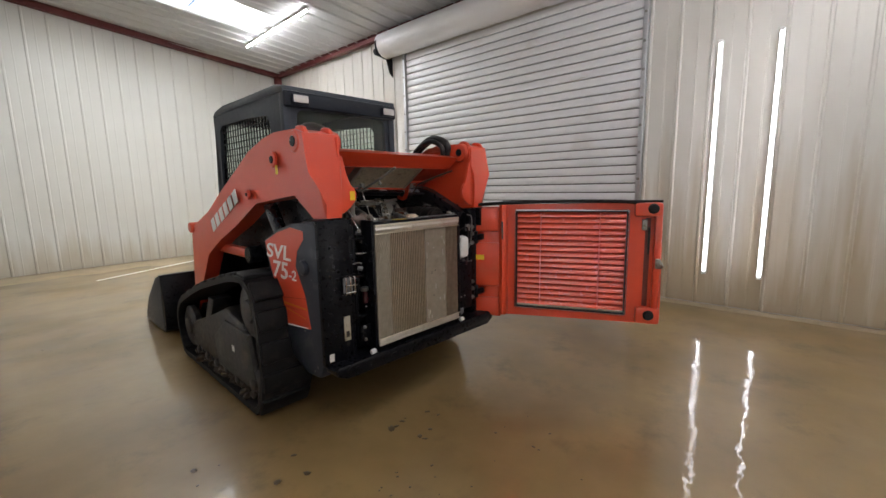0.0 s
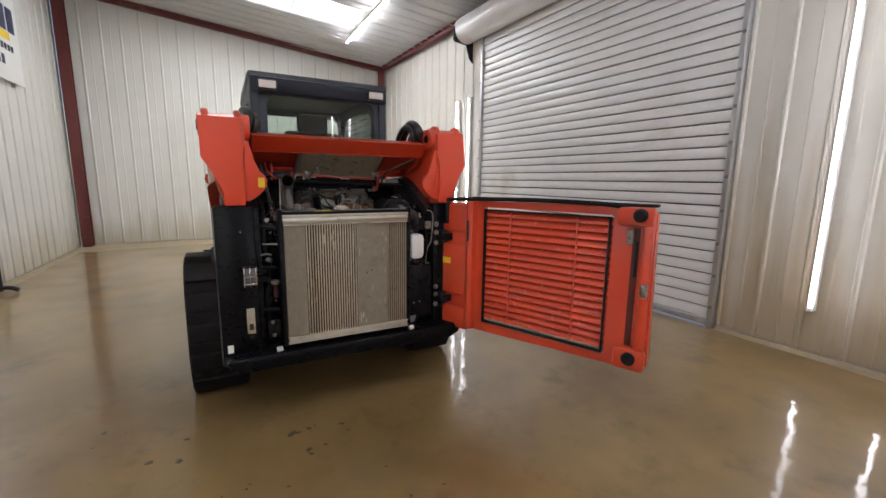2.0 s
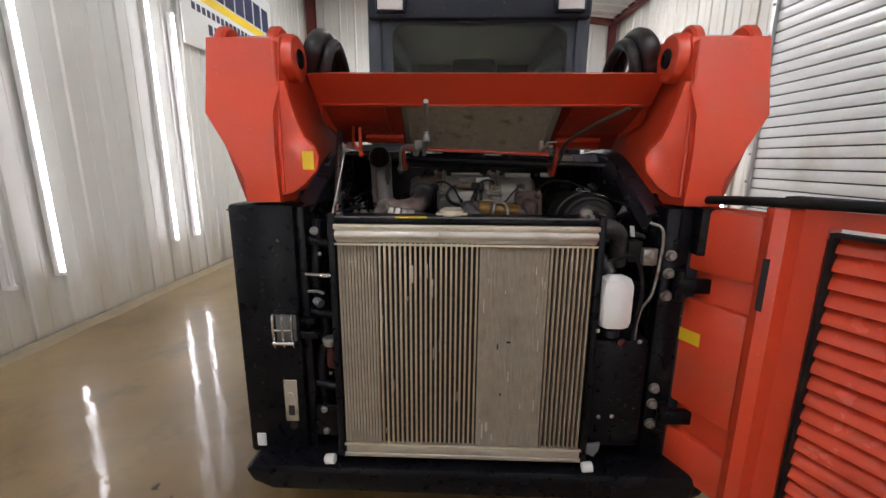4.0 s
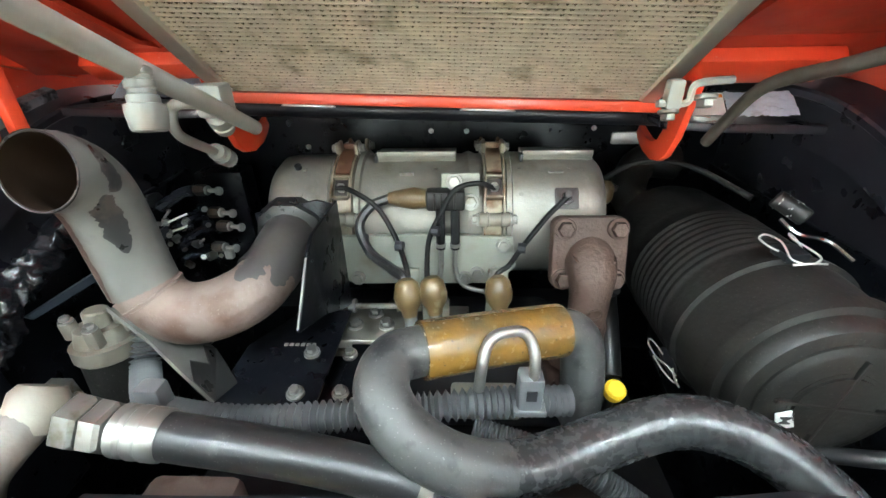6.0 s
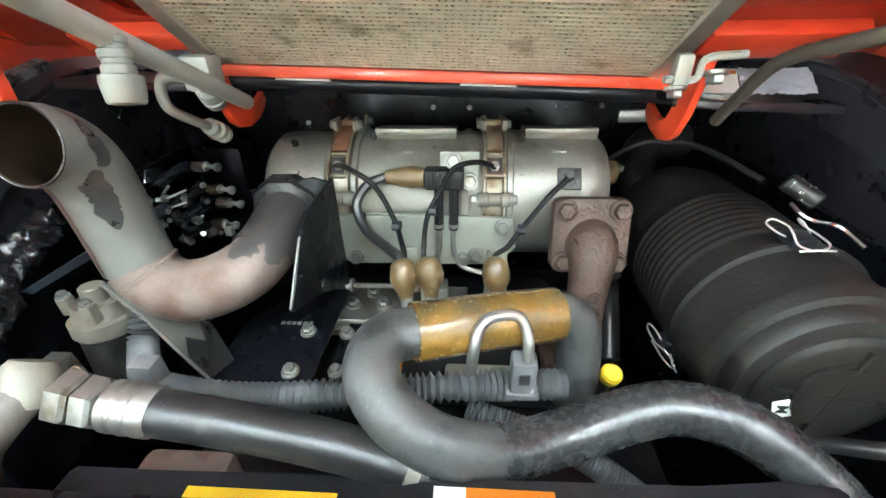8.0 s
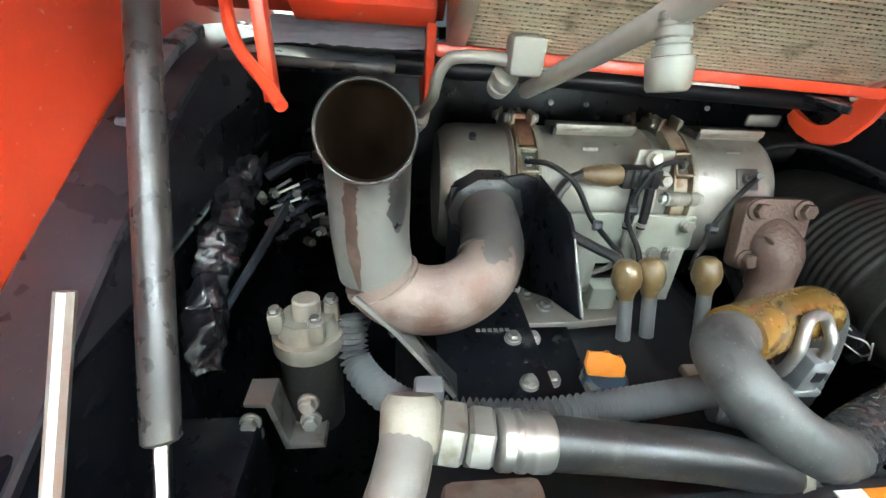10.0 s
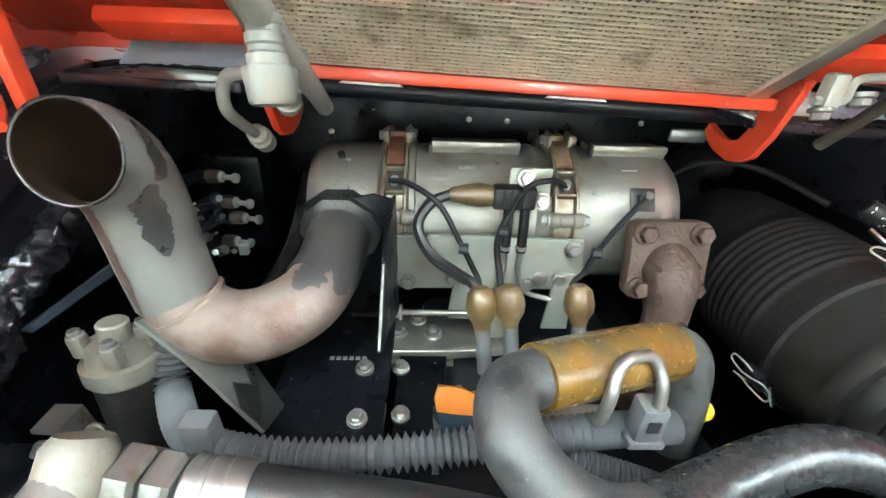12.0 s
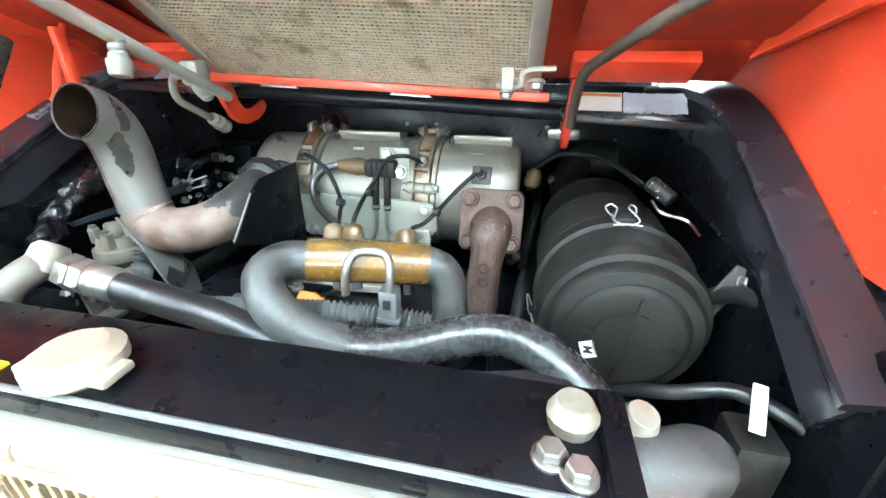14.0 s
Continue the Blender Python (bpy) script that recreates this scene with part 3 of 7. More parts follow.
def wall(name, ends, label, turn, top, openings=(), paint=None):
    """A wall: a backing with real openings, and ribbed sheets hung on it as pieces. turn: +1 when the room lies to the left of the way from end to end."""
    (x0, y0), (x1, y1) = ends
    along = Vector((x1 - x0, y1 - y0, 0))
    length = along.length
    along.normalize()
    inward = Vector((-along.y, along.x, 0)) * turn
    bm = bmesh.new()
    cuts = sorted({0.0, length, *[o[0] for o in openings], *[o[1] for o in openings]})
    place = Matrix(((along.x, inward.x, 0, x0), (along.y, inward.y, 0, y0), (0, 0, 1, 0), (0, 0, 0, 1)))
    for a, b in zip(cuts, cuts[1:]):
        low = 0.0
        for o in openings:
            if o[0] <= a and b <= o[1]:
                low = o[2]
        pa, pb = place @ Vector((a, 0, 0)), place @ Vector((b, 0, 0))
        vs = []
        for s, p in ((a, pa), (b, pb)):
            for off in (-0.16, -0.04):
                for z in (low, top(p.x)):
                    vs.append(bm.verts.new(place @ Vector((s, off, z))))
        for f in ((0, 1, 3, 2), (4, 6, 7, 5), (0, 4, 5, 1), (2, 3, 7, 6), (0, 2, 6, 4), (1, 5, 7, 3)):
            bm.faces.new([vs[i] for i in f])
    base = tagged(part(name, bm, BACKING), label, "wall", kind="structure")
    pitch, wide = 0.305, 3
    s = 0.0
    while s < length - 0.02:
        e = min(s + pitch * wide, length)
        for o in openings:
            if s < o[0] < e:
                e = o[0]
            if s < o[1] < e and s >= o[0]:
                e = o[1]
        low = 0.03
        for o in openings:
            if o[0] - 1e-6 <= s and e <= o[1] + 1e-6:
                low = o[2]
        prof = []
        for k in range(int((e - s) / pitch) + 1):
            prof += [(s + k * pitch + u, -0.03 + h) for u, h in SHEET if s + k * pitch + u < e]
        prof.append((e, -0.03))
        bm = bmesh.new()
        rows = []
        for off in (0.0, -0.006):
            for z in (0, 1):
                rows.append([bm.verts.new(place @ Vector((u, d + off, top((place @ Vector((u, 0, 0))).x) if z else low))) for u, d in prof])
        for k in range(len(prof) - 1):
            bm.faces.new((rows[0][k], rows[0][k + 1], rows[1][k + 1], rows[1][k]))
            bm.faces.new((rows[2][k], rows[3][k], rows[3][k + 1], rows[2][k + 1]))
        part("panel", bm, paint or WALL, base, smooth=20)
        s = e
    return base


DOOR_Y0, DOOR_Y1, DOOR_Z = -0.135, 3.84, 3.66


def right_s(y):
    return (y + 6.0) / math.cos(math.atan2(0.472, 14.29))


wall("wall_left", LEFT, "white ribbed sheet-metal wall with mud at its foot", -1, roof_z, (), CLEANWALL)
wall("wall_right", RIGHT, "white ribbed sheet-metal wall with a roll-up door opening", 1, roof_z, [(right_s(DOOR_Y0), right_s(DOOR_Y1), DOOR_Z)])
wall("wall_far", FAR, "white ribbed sheet-metal end wall, mud at its foot", -1, roof_z, (), CLEANWALL)
wall("wall_back", BACK, "plain white ribbed sheet-metal wall", 1, roof_z)


# ceiling: ribbed sheets running down the slope, with two translucent panels let in
def ceiling():
    bm = bmesh.new()
    y = -6.3
    ribs = [(0.0, 0.0), (0.02, -0.025), (0.05, -0.025), (0.07, 0.0), (0.15, 0.0), (0.158, -0.005), (0.172, -0.005), (0.18, 0.0),
            (0.23, 0.0), (0.238, -0.005), (0.252, -0.005), (0.26, 0.0)]
    while y < 8.7:
        inside = 5.35 < y + 0.15 < 6.2
        spans = [(-3.5, -1.1), (1.75, 3.9)] if inside else [(-3.5, 3.9)]
        for xa, xb in spans:
            lower = [[bm.verts.new((x, y + u, roof_z(x) + h)) for u, h in ribs + [(0.305, 0.0)]] for x in (xa, xb)]
            upper = [[bm.verts.new((x, y + u, roof_z(x) + 0.06)) for u in (0, 0.305)] for x in (xa, xb)]
            for k in range(len(ribs)):
                bm.faces.new((lower[0][k], lower[1][k], lower[1][k + 1], lower[0][k + 1]))
            bm.faces.new((upper[0][0], upper[0][1], upper[1][1], upper[1][0]))
        y += 0.305
    return bm


tagged(part("ceiling", ceiling(), CEILING, smooth=20), "ribbed galvanised sheet ceiling", "ceiling", kind="structure")
for xa, xb in ((-1.1, 0.62), (0.66, 1.75)):
    bm = bmesh.new()
    a = [bm.verts.new((x, y, roof_z(x) + 0.01)) for x in (xa, xb) for y in (5.29, 6.3)]
    b = [bm.verts.new((x, y, roof_z(x) + 0.016)) for x in (xa, xb) for y in (5.29, 6.3)]
    for f in ((0, 1, 3, 2),):
        bm.faces.new([a[i] for i in f])
        bm.faces.new([b[i] for i in f[::-1]])
    for i, j in ((0, 1), (1, 3), (3, 2), (2, 0)):
        bm.faces.new((a[i], a[j], b[j], b[i]))
    pane = tagged(part("skylight", bm, SKYPANE), "white translucent roof light panel", "skylight", kind="structure")
    pane.visible_shadow = False
day = new("skylight_lamp", bpy.data.lights.new("skylight_lamp", "AREA"))
day.data.shape, day.data.size, day.data.size_y = "RECTANGLE", 2.7, 0.85
day.data.energy, day.data.color = SKYLIGHT_WATTS, (0.95, 0.98, 1.0)
day.matrix_world = look((0.3, 5.8, 4.55), (0.3, 5.8, 0))


def beam(name, p0, p1, w, h, label):
    m, length = frame_of(p0, p1)
    bm = bmesh.new()
    for lo, hi in (((-w / 2, -h / 2, 0), (w / 2, -h / 2 + 0.012, length)), ((-w / 2, h / 2 - 0.012, 0), (w / 2, h / 2, length)),
                   ((-0.005, -h / 2 + 0.012, 0), (0.005, h / 2 - 0.012, length))):
        add_box(bm, lo, hi)
    return tagged(part(name, moved(bm, m), OXIDE), label, "beam", kind="structure")


beam("beam_far", (-3.0, 7.83, roof_z(-3.0) - 0.06), (3.1, 8.19, roof_z(3.1) - 0.06), 0.1, 0.11, "red oxide steel beam along the end wall")
beam("beam_right", (3.09, 8.15, roof_z(3.1) - 0.06), (3.56, -5.9, roof_z(3.56) - 0.06), 0.1, 0.11, "red oxide steel beam along the eave")
beam("beam_left", (-3.03, 7.8, roof_z(-3.03) - 0.06), (-3.06, -5.9, roof_z(-3.06) - 0.06), 0.1, 0.12, "red oxide steel beam along the wall top")
beam("column_far_left", (-3.0, 7.78, 0), (-3.0, 7.78, roof_z(-3.0) - 0.1), 0.16, 0.16, "red oxide steel corner column")
beam("column_far_right", (3.07, 8.16, 0), (3.07, 8.16, roof_z(3.1) - 0.1), 0.13, 0.13, "red oxide steel corner column")


def right_x(y):
    return 3.45 - 0.033 * y


# mud drifted along the foot of the walls
def mud_line(name, pts, wide):
    bm = bmesh.new()
    rows = []
    for x, y, ox, oy in pts:
        rows.append([bm.verts.new((x, y, 0.03)), bm.verts.new((x + ox * 0.4 * wide, y + oy * 0.4 * wide, 0.02 + 0.008 * noise.noise((x * 3, y * 3, 0)))),
                     bm.verts.new((x + ox * wide * (1 + 0.5 * noise.noise((x * 2, y * 2, 5))), y + oy * wide * (1 + 0.5 * noise.noise((x * 2, y * 2, 5))), -0.004))])
    for a, b in zip(rows, rows[1:]):
        for k in range(2):
            bm.faces.new((a[k], b[k], b[k + 1], a[k + 1]))
    tagged(part(name, bm, MUD, smooth=60), "brown silt dried along the wall foot", "silt", kind="structure")


mud_line("trim_silt_far", [(-3.1 + 0.1 * k, 7.93 + 0.0059 * k, 0.0, -1.0) for k in range(63)], 0.75)
mud_line("trim_silt_right", [(right_x(-6 + 0.1 * k), -6 + 0.1 * k, -1.0, 0.0) for k in range(59)], 0.07)
mud_line("trim_silt_left", [(-3.13, -6 + 0.1 * k, 1.0, 0.0) for k in range(139)], 0.12)


# streak of sunlight on the floor, laid as a thin white strip
tagged(part("floor_light_streak", slab([(-0.96, 6.635, 0.0), (-0.94, 6.6, 0.0), (0.78, 7.5, 0.0), (0.76, 7.54, 0.0)], 0.003), WHITE), "white strip standing in for a streak of light on the wet floor", "line", kind="structure")


def floor_mud():
    """Lumps of mud fallen behind the machine and grit washed over the floor."""
    rnd = random.Random(17)
    bm = bmesh.new()
    heaps = ((-0.33, -0.1, 0.09, 4), (-0.36, -0.28, 0.1, 3), (-0.15, -0.18, 0.08, 2), (-0.92, 0.08, 0.18, 3), (-1.15, 0.3, 0.18, 3), (-1.5, 3.0, 0.25, 4), (-0.7, -0.6, 0.3, 16), (0.0, -0.75, 0.4, 8))
    for hx, hy, spread, count in heaps:
        for k in range(count):
            x, y = hx + rnd.gauss(0, spread * 0.5), hy + rnd.gauss(0, spread * 0.5)
            r = rnd.uniform(0.006, 0.019) if spread < 0.2 else rnd.uniform(0.003, 0.008)
            turn_, long_ = rnd.uniform(0, 3.1), rnd.uniform(1.0, 1.9)
            rim_ = []
            for i in range(11):
                a = 2 * math.pi * i / 11
                u, v = r * long_ * math.cos(a) * rnd.uniform(0.7, 1.2), r * math.sin(a) * rnd.uniform(0.7, 1.2)
                rim_.append(bm.verts.new((x + u * math.cos(turn_) - v * math.sin(turn_), y + u * math.sin(turn_) + v * math.cos(turn_), 0.0005)))
            top_ = [bm.verts.new((x + (p.co.x - x) * 0.6, y + (p.co.y - y) * 0.6, 0.002 + r * rnd.uniform(0.06, 0.15))) for p in rim_]
            for i in range(11):
                bm.faces.new((rim_[i], rim_[(i + 1) % 11], top_[(i + 1) % 11], top_[i]))
            bm.faces.new(top_)
    tagged(part("floor_mud", bm, WET_MUD, smooth=70), "small lumps of dark mud scattered on the wet floor", "mud", kind="stuff")


floor_mud()


# ---- roll-up door ----
def shutter():
    d = thing("roll_up_door", "closed grey steel roll-up door with a dented barrel hood", "door", (right_x(1.9), 1.9, 0))
    ang = Matrix.Rotation(0.033, 4, "Z")
    place = Matrix.Translation((right_x(1.89) + 0.02, 1.89, 0)) @ ang
    half = 1.93
    pitch = 0.1095
    n = 33
    prof = [(0.0065, -0.024), (0.0068, 0.008), (0.0095, 0.013), (0.04, 0.018), (0.07, 0.018), (0.1, 0.013), (0.1027, 0.008), (0.103, -0.024)]
    bm = bmesh.new()
    front = [[bm.verts.new((-h, y, z)) for z, h in prof] for y in (-half - 0.075, half)]
    back = [[bm.verts.new((-h + 0.004, y, z)) for z, h in prof] for y in (-half - 0.075, half)]
    for k in range(len(prof) - 1):
        bm.faces.new((front[0][k], front[1][k], front[1][k + 1], front[0][k + 1]))
        bm.faces.new((back[0][k], back[0][k + 1], back[1][k + 1], back[1][k]))
    first = part("slat", bm, SHUTTER, d, smooth=25)
    me = first.data
    me.transform(place)
    first.location = (0, 0, 0.075)
    for k in range(1, n):
        o = new("slat", me)
        o.location = (0, 0, 0.075 + k * pitch)
        hang(o, d)
    # dark sheet added behind the slats; its colour stands in for groove shade
    part("curtain_back", moved(box((0.022, -half - 0.075, 0.08), (0.028, half, 3.69)), place), SLAT_SHADE, d, "dark sheet painted as the shade between the slats")
    part("bottom_bar", moved(box((-0.05, -half - 0.075, 0.018), (0.01, half, 0.078), 0.006), place), GALV, d, "galvanised bottom bar")
    for s, at in ((-1, -half - 0.1), (1, half + 0.02)):
        part("guide_rail", moved(box((-0.06, at - 0.026, 0.0), (0.02, at + 0.026, 3.75), 0.006), place), GALV, d, "galvanised guide rail with bolts")
        for k in range(12):
            bolt("rail_bolt", place @ Vector((-0.061, at, 0.2 + 0.31 * k)), place.to_3x3() @ Vector((-1, 0, 0)), 0.012, d)
    bm = lathe((-0.16, -half - 0.3, 3.88), (-0.16, half + 0.42, 3.88), [(0, 0.2), (0.002, 0.215), (0.3, 0.22), (0.31, 0.212), (0.55, 0.219), (0.56, 0.21), (0.8, 0.216), (0.998, 0.215), (1, 0.2)], 28)
    part("barrel_hood", moved(bm, place), SHUTTER, d, "dented round sheet hood over the rolled curtain")
    for s in (-1, 1):
        y = s * (half + 0.36)
        part("end_bracket", moved(prism([(-0.38, 3.68), (-0.40, 3.9), (-0.2, 4.1), (0.03, 4.1), (0.03, 3.35), (-0.08, 3.45), (-0.14, 3.66)], "y", y, y + 0.02 * s, 0.004), place), BLACK, d, "black steel end bracket")
    part("hub", moved(cyl((-0.28, half + 0.36, 3.78), (-0.28, half + 0.5, 3.78), 0.06, 20, 0.01), place), BLACK, d, "black chain hub")
    return d


shutter()


# ---- lamps ----
def strip_lamp(p0, p1, facing, label, group, tube_material):
    m, length = frame_of(p0, p1)
    d = thing("tube_lamp", label, "lamp", p0, group)
    f = Vector(facing).normalized()
    up = (Vector(p1) - Vector(p0)).normalized()
    side = up.cross(f)
    base = Matrix(((side.x, f.x, up.x, p0[0]), (side.y, f.y, up.y, p0[1]), (side.z, f.z, up.z, p0[2]), (0, 0, 0, 1)))
    part("batten", moved(box((-0.022, -0.06, 0), (0.022, -0.014, length), 0.004), base), WHITE, d, "white batten")
    part("tube", moved(cyl((0, 0, 0.02), (0, 0, length - 0.02), 0.013, 12), base), tube_material, d, "white lamp tube")
    for z in (0.0, length - 0.03):
        part("end_cap", moved(box((-0.018, -0.016, z), (0.018, 0.017, z + 0.03), 0.004), base), WHITE, d)
    return d


for y in (-1.37, -0.88, 4.18, 4.57):
    strip_lamp((right_x(y) - 0.05, y, 0.38), (right_x(y) - 0.05, y, 2.82), (-1, 0, 0), "white eight-foot tube lamp upright on the wall", "wall lamps", TUBE)
# the pair at -1.9 and -1.53 is added, out of view
for y in (-1.9, -1.53, 1.5, 1.87, 3.2, 3.57):
    lit = y != 1.5
    strip_lamp((-3.085, y, 0.46), (-3.085, y, 2.86), (1, 0, 0), "white eight-foot tube lamp upright on the wall" if lit else "unlit eight-foot tube lamp upright on the wall", "wall lamps", TUBE if lit else WHITE)
# only the first is known; the four behind are added for fill light
for x, y in ((1.86, 4.45), (2.4, -3.7), (0.9, -3.7), (-0.7, -3.7), (-2.2, -3.7)):
    strip_lamp((x, y, roof_z(x) - 0.07), (x, y + 2.44, roof_z(x) - 0.07), (0, 0, -1), "white tube lamp fixed along the ceiling", "ceiling lamps", CEILTUBE)


# unseen lamps added on the back wall to light the machine's rear
for x in (-2.3, -1.9, 1.7, 2.1):
    strip_lamp((x, -5.93, 0.42), (x, -5.93, 2.86), (0, 1, 0), "white eight-foot tube lamp upright on the wall", "wall lamps", FILLTUBE)


# ---- sign on the wall ----
def wall_sign():
    d = thing("wall_sign", "white company sign board with yellow band and dark lettering bars", "sign", (-3.08, 4.87, 2.6))
    part("board", box((-3.09, 3.72, 2.6), (-3.07, 6.02, 3.75), 0.004), LABEL_WHITE, d)
    part("band", box((-3.068, 3.86, 3.14), (-3.064, 5.7, 3.24)), YELLOW, d, "yellow band")
    for y0, y1 in ((3.86, 4.08), (4.12, 4.34), (4.38, 4.6), (4.64, 4.86), (4.9, 5.12), (5.16, 5.38), (5.42, 5.62), (5.68, 5.88)):
        part("large_letter_bar", box((-3.0665, y0, 3.26), (-3.0625, y1, 3.58)), NAVYINK, d, "navy lettering bar")
    for k in range(19):
        part("small_letter_bar", box((-3.068, 3.9 + 0.1 * k, 3.0), (-3.064, 3.965 + 0.1 * k, 3.08)), NAVYINK, d)
    for k in range(10):
        part("number_bar", box((-3.068, 4.2 + 0.13 * k, 2.8), (-3.064, 4.28 + 0.13 * k, 2.92)), NAVYINK, d)


wall_sign()
pipe = thing("wall_pipe", "short dark standpipe with a valve beside the wall", "pipe", (-3.0, 4.2, 0))
part("riser", tube([(-3.02, 4.22, 0.72), (-3.02, 4.22, 0.3), (-3.02, 4.22, 0.02)], 0.022, straight=True), BLACK, pipe)
part("foot", tube([(-3.02, 4.22, 0.06), (-2.93, 4.2, 0.06), (-2.86, 4.2, 0.03)], 0.025), BLACK, pipe)
part("handle", box((-3.03, 4.1, 0.69), (-3.01, 4.24, 0.71), 0.004), BLACK, pipe)


# ---- compact track loader: outside ----
loader = thing("track_loader", "orange-red compact track loader with open rear door and raised hood", "loader", (0, 1.2, 0))


def sided(bm, s):
    if s < 0:
        bmesh.ops.transform(bm, matrix=Matrix.Diagonal((-1, 1, 1, 1)), verts=bm.verts)
    return bm


# body between the tracks
part("chassis", prism([(0.12, 0.44), (0.2, 0.33), (1.9, 0.3), (2.3, 0.5), (2.3, 0.95), (0.9, 0.95), (0.8, 0.72), (0.12, 0.6)], "x", -0.56, 0.56, 0.01), PITCH, loader, "black steel chassis")
for s in (1, -1):
    part("side_wall", sided(prism([(0.1, 0.42), (0.1, 1.2), (0.85, 1.22), (2.2, 1.05), (2.3, 0.6), (2.2, 0.42)], "x", 0.52, 0.56, 0.004), s), PITCH, loader)
part("bumper", prism([(-0.7, 0.42), (-0.68, 0.438), (0.68, 0.438), (0.7, 0.42), (0.68, 0.375), (0.62, 0.345), (-0.62, 0.352), (-0.68, 0.38)], "y", -0.03, 0.25, 0.015), PITCH, loader, "scuffed black rear bumper sill")

# lift arms
ARM = [(0.085, 1.672), (0.16, 1.696), (0.30, 1.70), (0.40, 1.70), (0.543, 1.68), (0.762, 1.62), (0.965, 1.527), (1.254, 1.403), (1.6, 1.235), (1.99, 1.107), (2.06, 1.03),
       (2.13, 0.60), (2.3, 0.3), (2.18, 0.26), (1.90, 0.636), (1.68, 0.898), (1.39, 1.032), (1.057, 1.154), (0.70, 1.311),
       (0.307, 1.356), (0.18, 1.228), (0.05, 1.234), (0.042, 1.305), (0.038, 1.386), (0.045, 1.475), (0.06, 1.54)]
for s in (1, -1):
    bm = prism(ARM, "x", 0.56, 0.745)
    for v in bm.verts:
        if v.co.x > 0.7 and v.co.y < 0.33 and v.co.z < 1.45:
            v.co.x = 0.655 if v.co.z < 1.35 else 0.694
        if v.co.x < 0.6 and v.co.y > 0.6:
            v.co.x = 0.635
        if v.co.x < 0.6 and v.co.y < 0.5 and v.co.z > 1.5:
            v.co.x = 0.545
    es = [e for e in bm.edges if len(e.link_faces) == 2 and e.calc_face_angle(0) > 0.6]
    bmesh.ops.bevel(bm, geom=es, offset=0.02, segments=4, affect="EDGES", profile=0.5)
    arm = part("lift_arm", sided(bm, s), RED, loader, "orange-red welded lift arm")
    for y, z, r in ((0.171, 1.635, 0.045), (0.43, 1.557, 0.034), (0.82, 1.363, 0.02)):
        part("pin_boss", sided(lathe((0.738, y, z), (0.752, y, z), [(0, r + 0.012), (0.6, r + 0.012), (1, r + 0.006)]), s), RED, arm)
        part("pin", sided(cyl((0.745, y, z), (0.757, y, z), r * 0.62, 20, 0.003), s), PITCH, arm, "dark pin end")
    part("inner_boss", sided(lathe((0.56, 0.15, 1.632), (0.515, 0.15, 1.632), [(0, 0.066), (0.8, 0.064), (0.95, 0.06), (1, 0.054)]), s), RED, arm)
    part("boss_pin", sided(cyl((0.518, 0.15, 1.632), (0.511, 0.15, 1.632), 0.027, 20, 0.002), s), PITCH, arm)
    for x in (0.57, 0.715):
        part("lug", sided(lathe((x - 0.016, 0.15, 1.65), (x + 0.016, 0.15, 1.65), [(0, 0.058), (0.2, 0.066), (0.8, 0.066), (1, 0.058)]), s), RED, arm)
    part("inner_web", sided(prism([(0.57, 1.25), (0.575, 1.56), (0.53, 1.56), (0.506, 1.46), (0.49, 1.41), (0.462, 1.392), (0.448, 1.36), (0.455, 1.325), (0.49, 1.285), (0.53, 1.258)], "y", 0.065, 0.085, 0.004), s), RED, arm, "orange-red inner web plate")
    part("sticker", sided(box((0.7455, 0.375, 1.475), (0.7475, 0.4, 1.525)), s), YELLOW, arm, "yellow warning sticker")
    if s < 0:
        part("inner_sticker", sided(box((0.462, 0.0615, 1.325), (0.494, 0.064, 1.375)), s), YELLOW, arm, "yellow warning sticker")
    # white maker's mark as plain bars along the boom
    for k in range(6):
        c = Vector((0.7475, 1.5 - 0.094 * k, 1.142 + 0.0405 * k))
        bm = box((-0.0015, -0.036, -0.046), (0.0015, 0.036, 0.046), 0, Matrix.Translation(c) @ Matrix.Rotation(radians(-25), 4, "X"))
        part("mark_bar", sided(bm, s), LABEL_WHITE, arm, "white maker's mark bar")
    cylr = part("lift_cylinder", sided(cyl((0.64, 0.78, 1.34), (0.64, 0.42, 0.85), 0.042, 20, 0.005), s), GLOSS, loader, "black hydraulic lift cylinder")
    part("piston_rod", sided(cyl((0.64, 0.42, 0.85), (0.64, 0.3, 0.68), 0.022, 16), s), CHROME, cylr, "chrome rod")
    part("clevis", sided(cyl((0.59, 0.79, 1.35), (0.69, 0.79, 1.35), 0.05, 20, 0.006), s), GLOSS, cylr)
    part("control_link", sided(box((0.63, 1.05, 0.915), (0.68, 1.85, 0.985), 0.012), s), RED, loader, "orange-red link bar")
    part("link_pivot", sided(cyl((0.6, 1.03, 0.95), (0.7, 1.03, 0.95), 0.06, 20, 0.01), s), PITCH, loader)
    part("front_pivot", sided(cyl((0.6, 2.03, 1.09), (0.77, 2.03, 1.09), 0.045, 20, 0.008), s), RED, arm)
    part("arm_hose", sided(tube([(0.54, 0.3, 1.62), (0.51, 0.27, 1.7), (0.52, 0.42, 1.75), (0.54, 0.6, 1.68), (0.55, 0.7, 1.55)], 0.03), s), HOSE, loader, "black hydraulic hoses looped over the arm")
    part("arm_hose", sided(tube([(0.5, 0.3, 1.58), (0.47, 0.28, 1.68), (0.48, 0.42, 1.73), (0.5, 0.6, 1.66), (0.53, 0.7, 1.5)], 0.018), s), HOSE, loader)

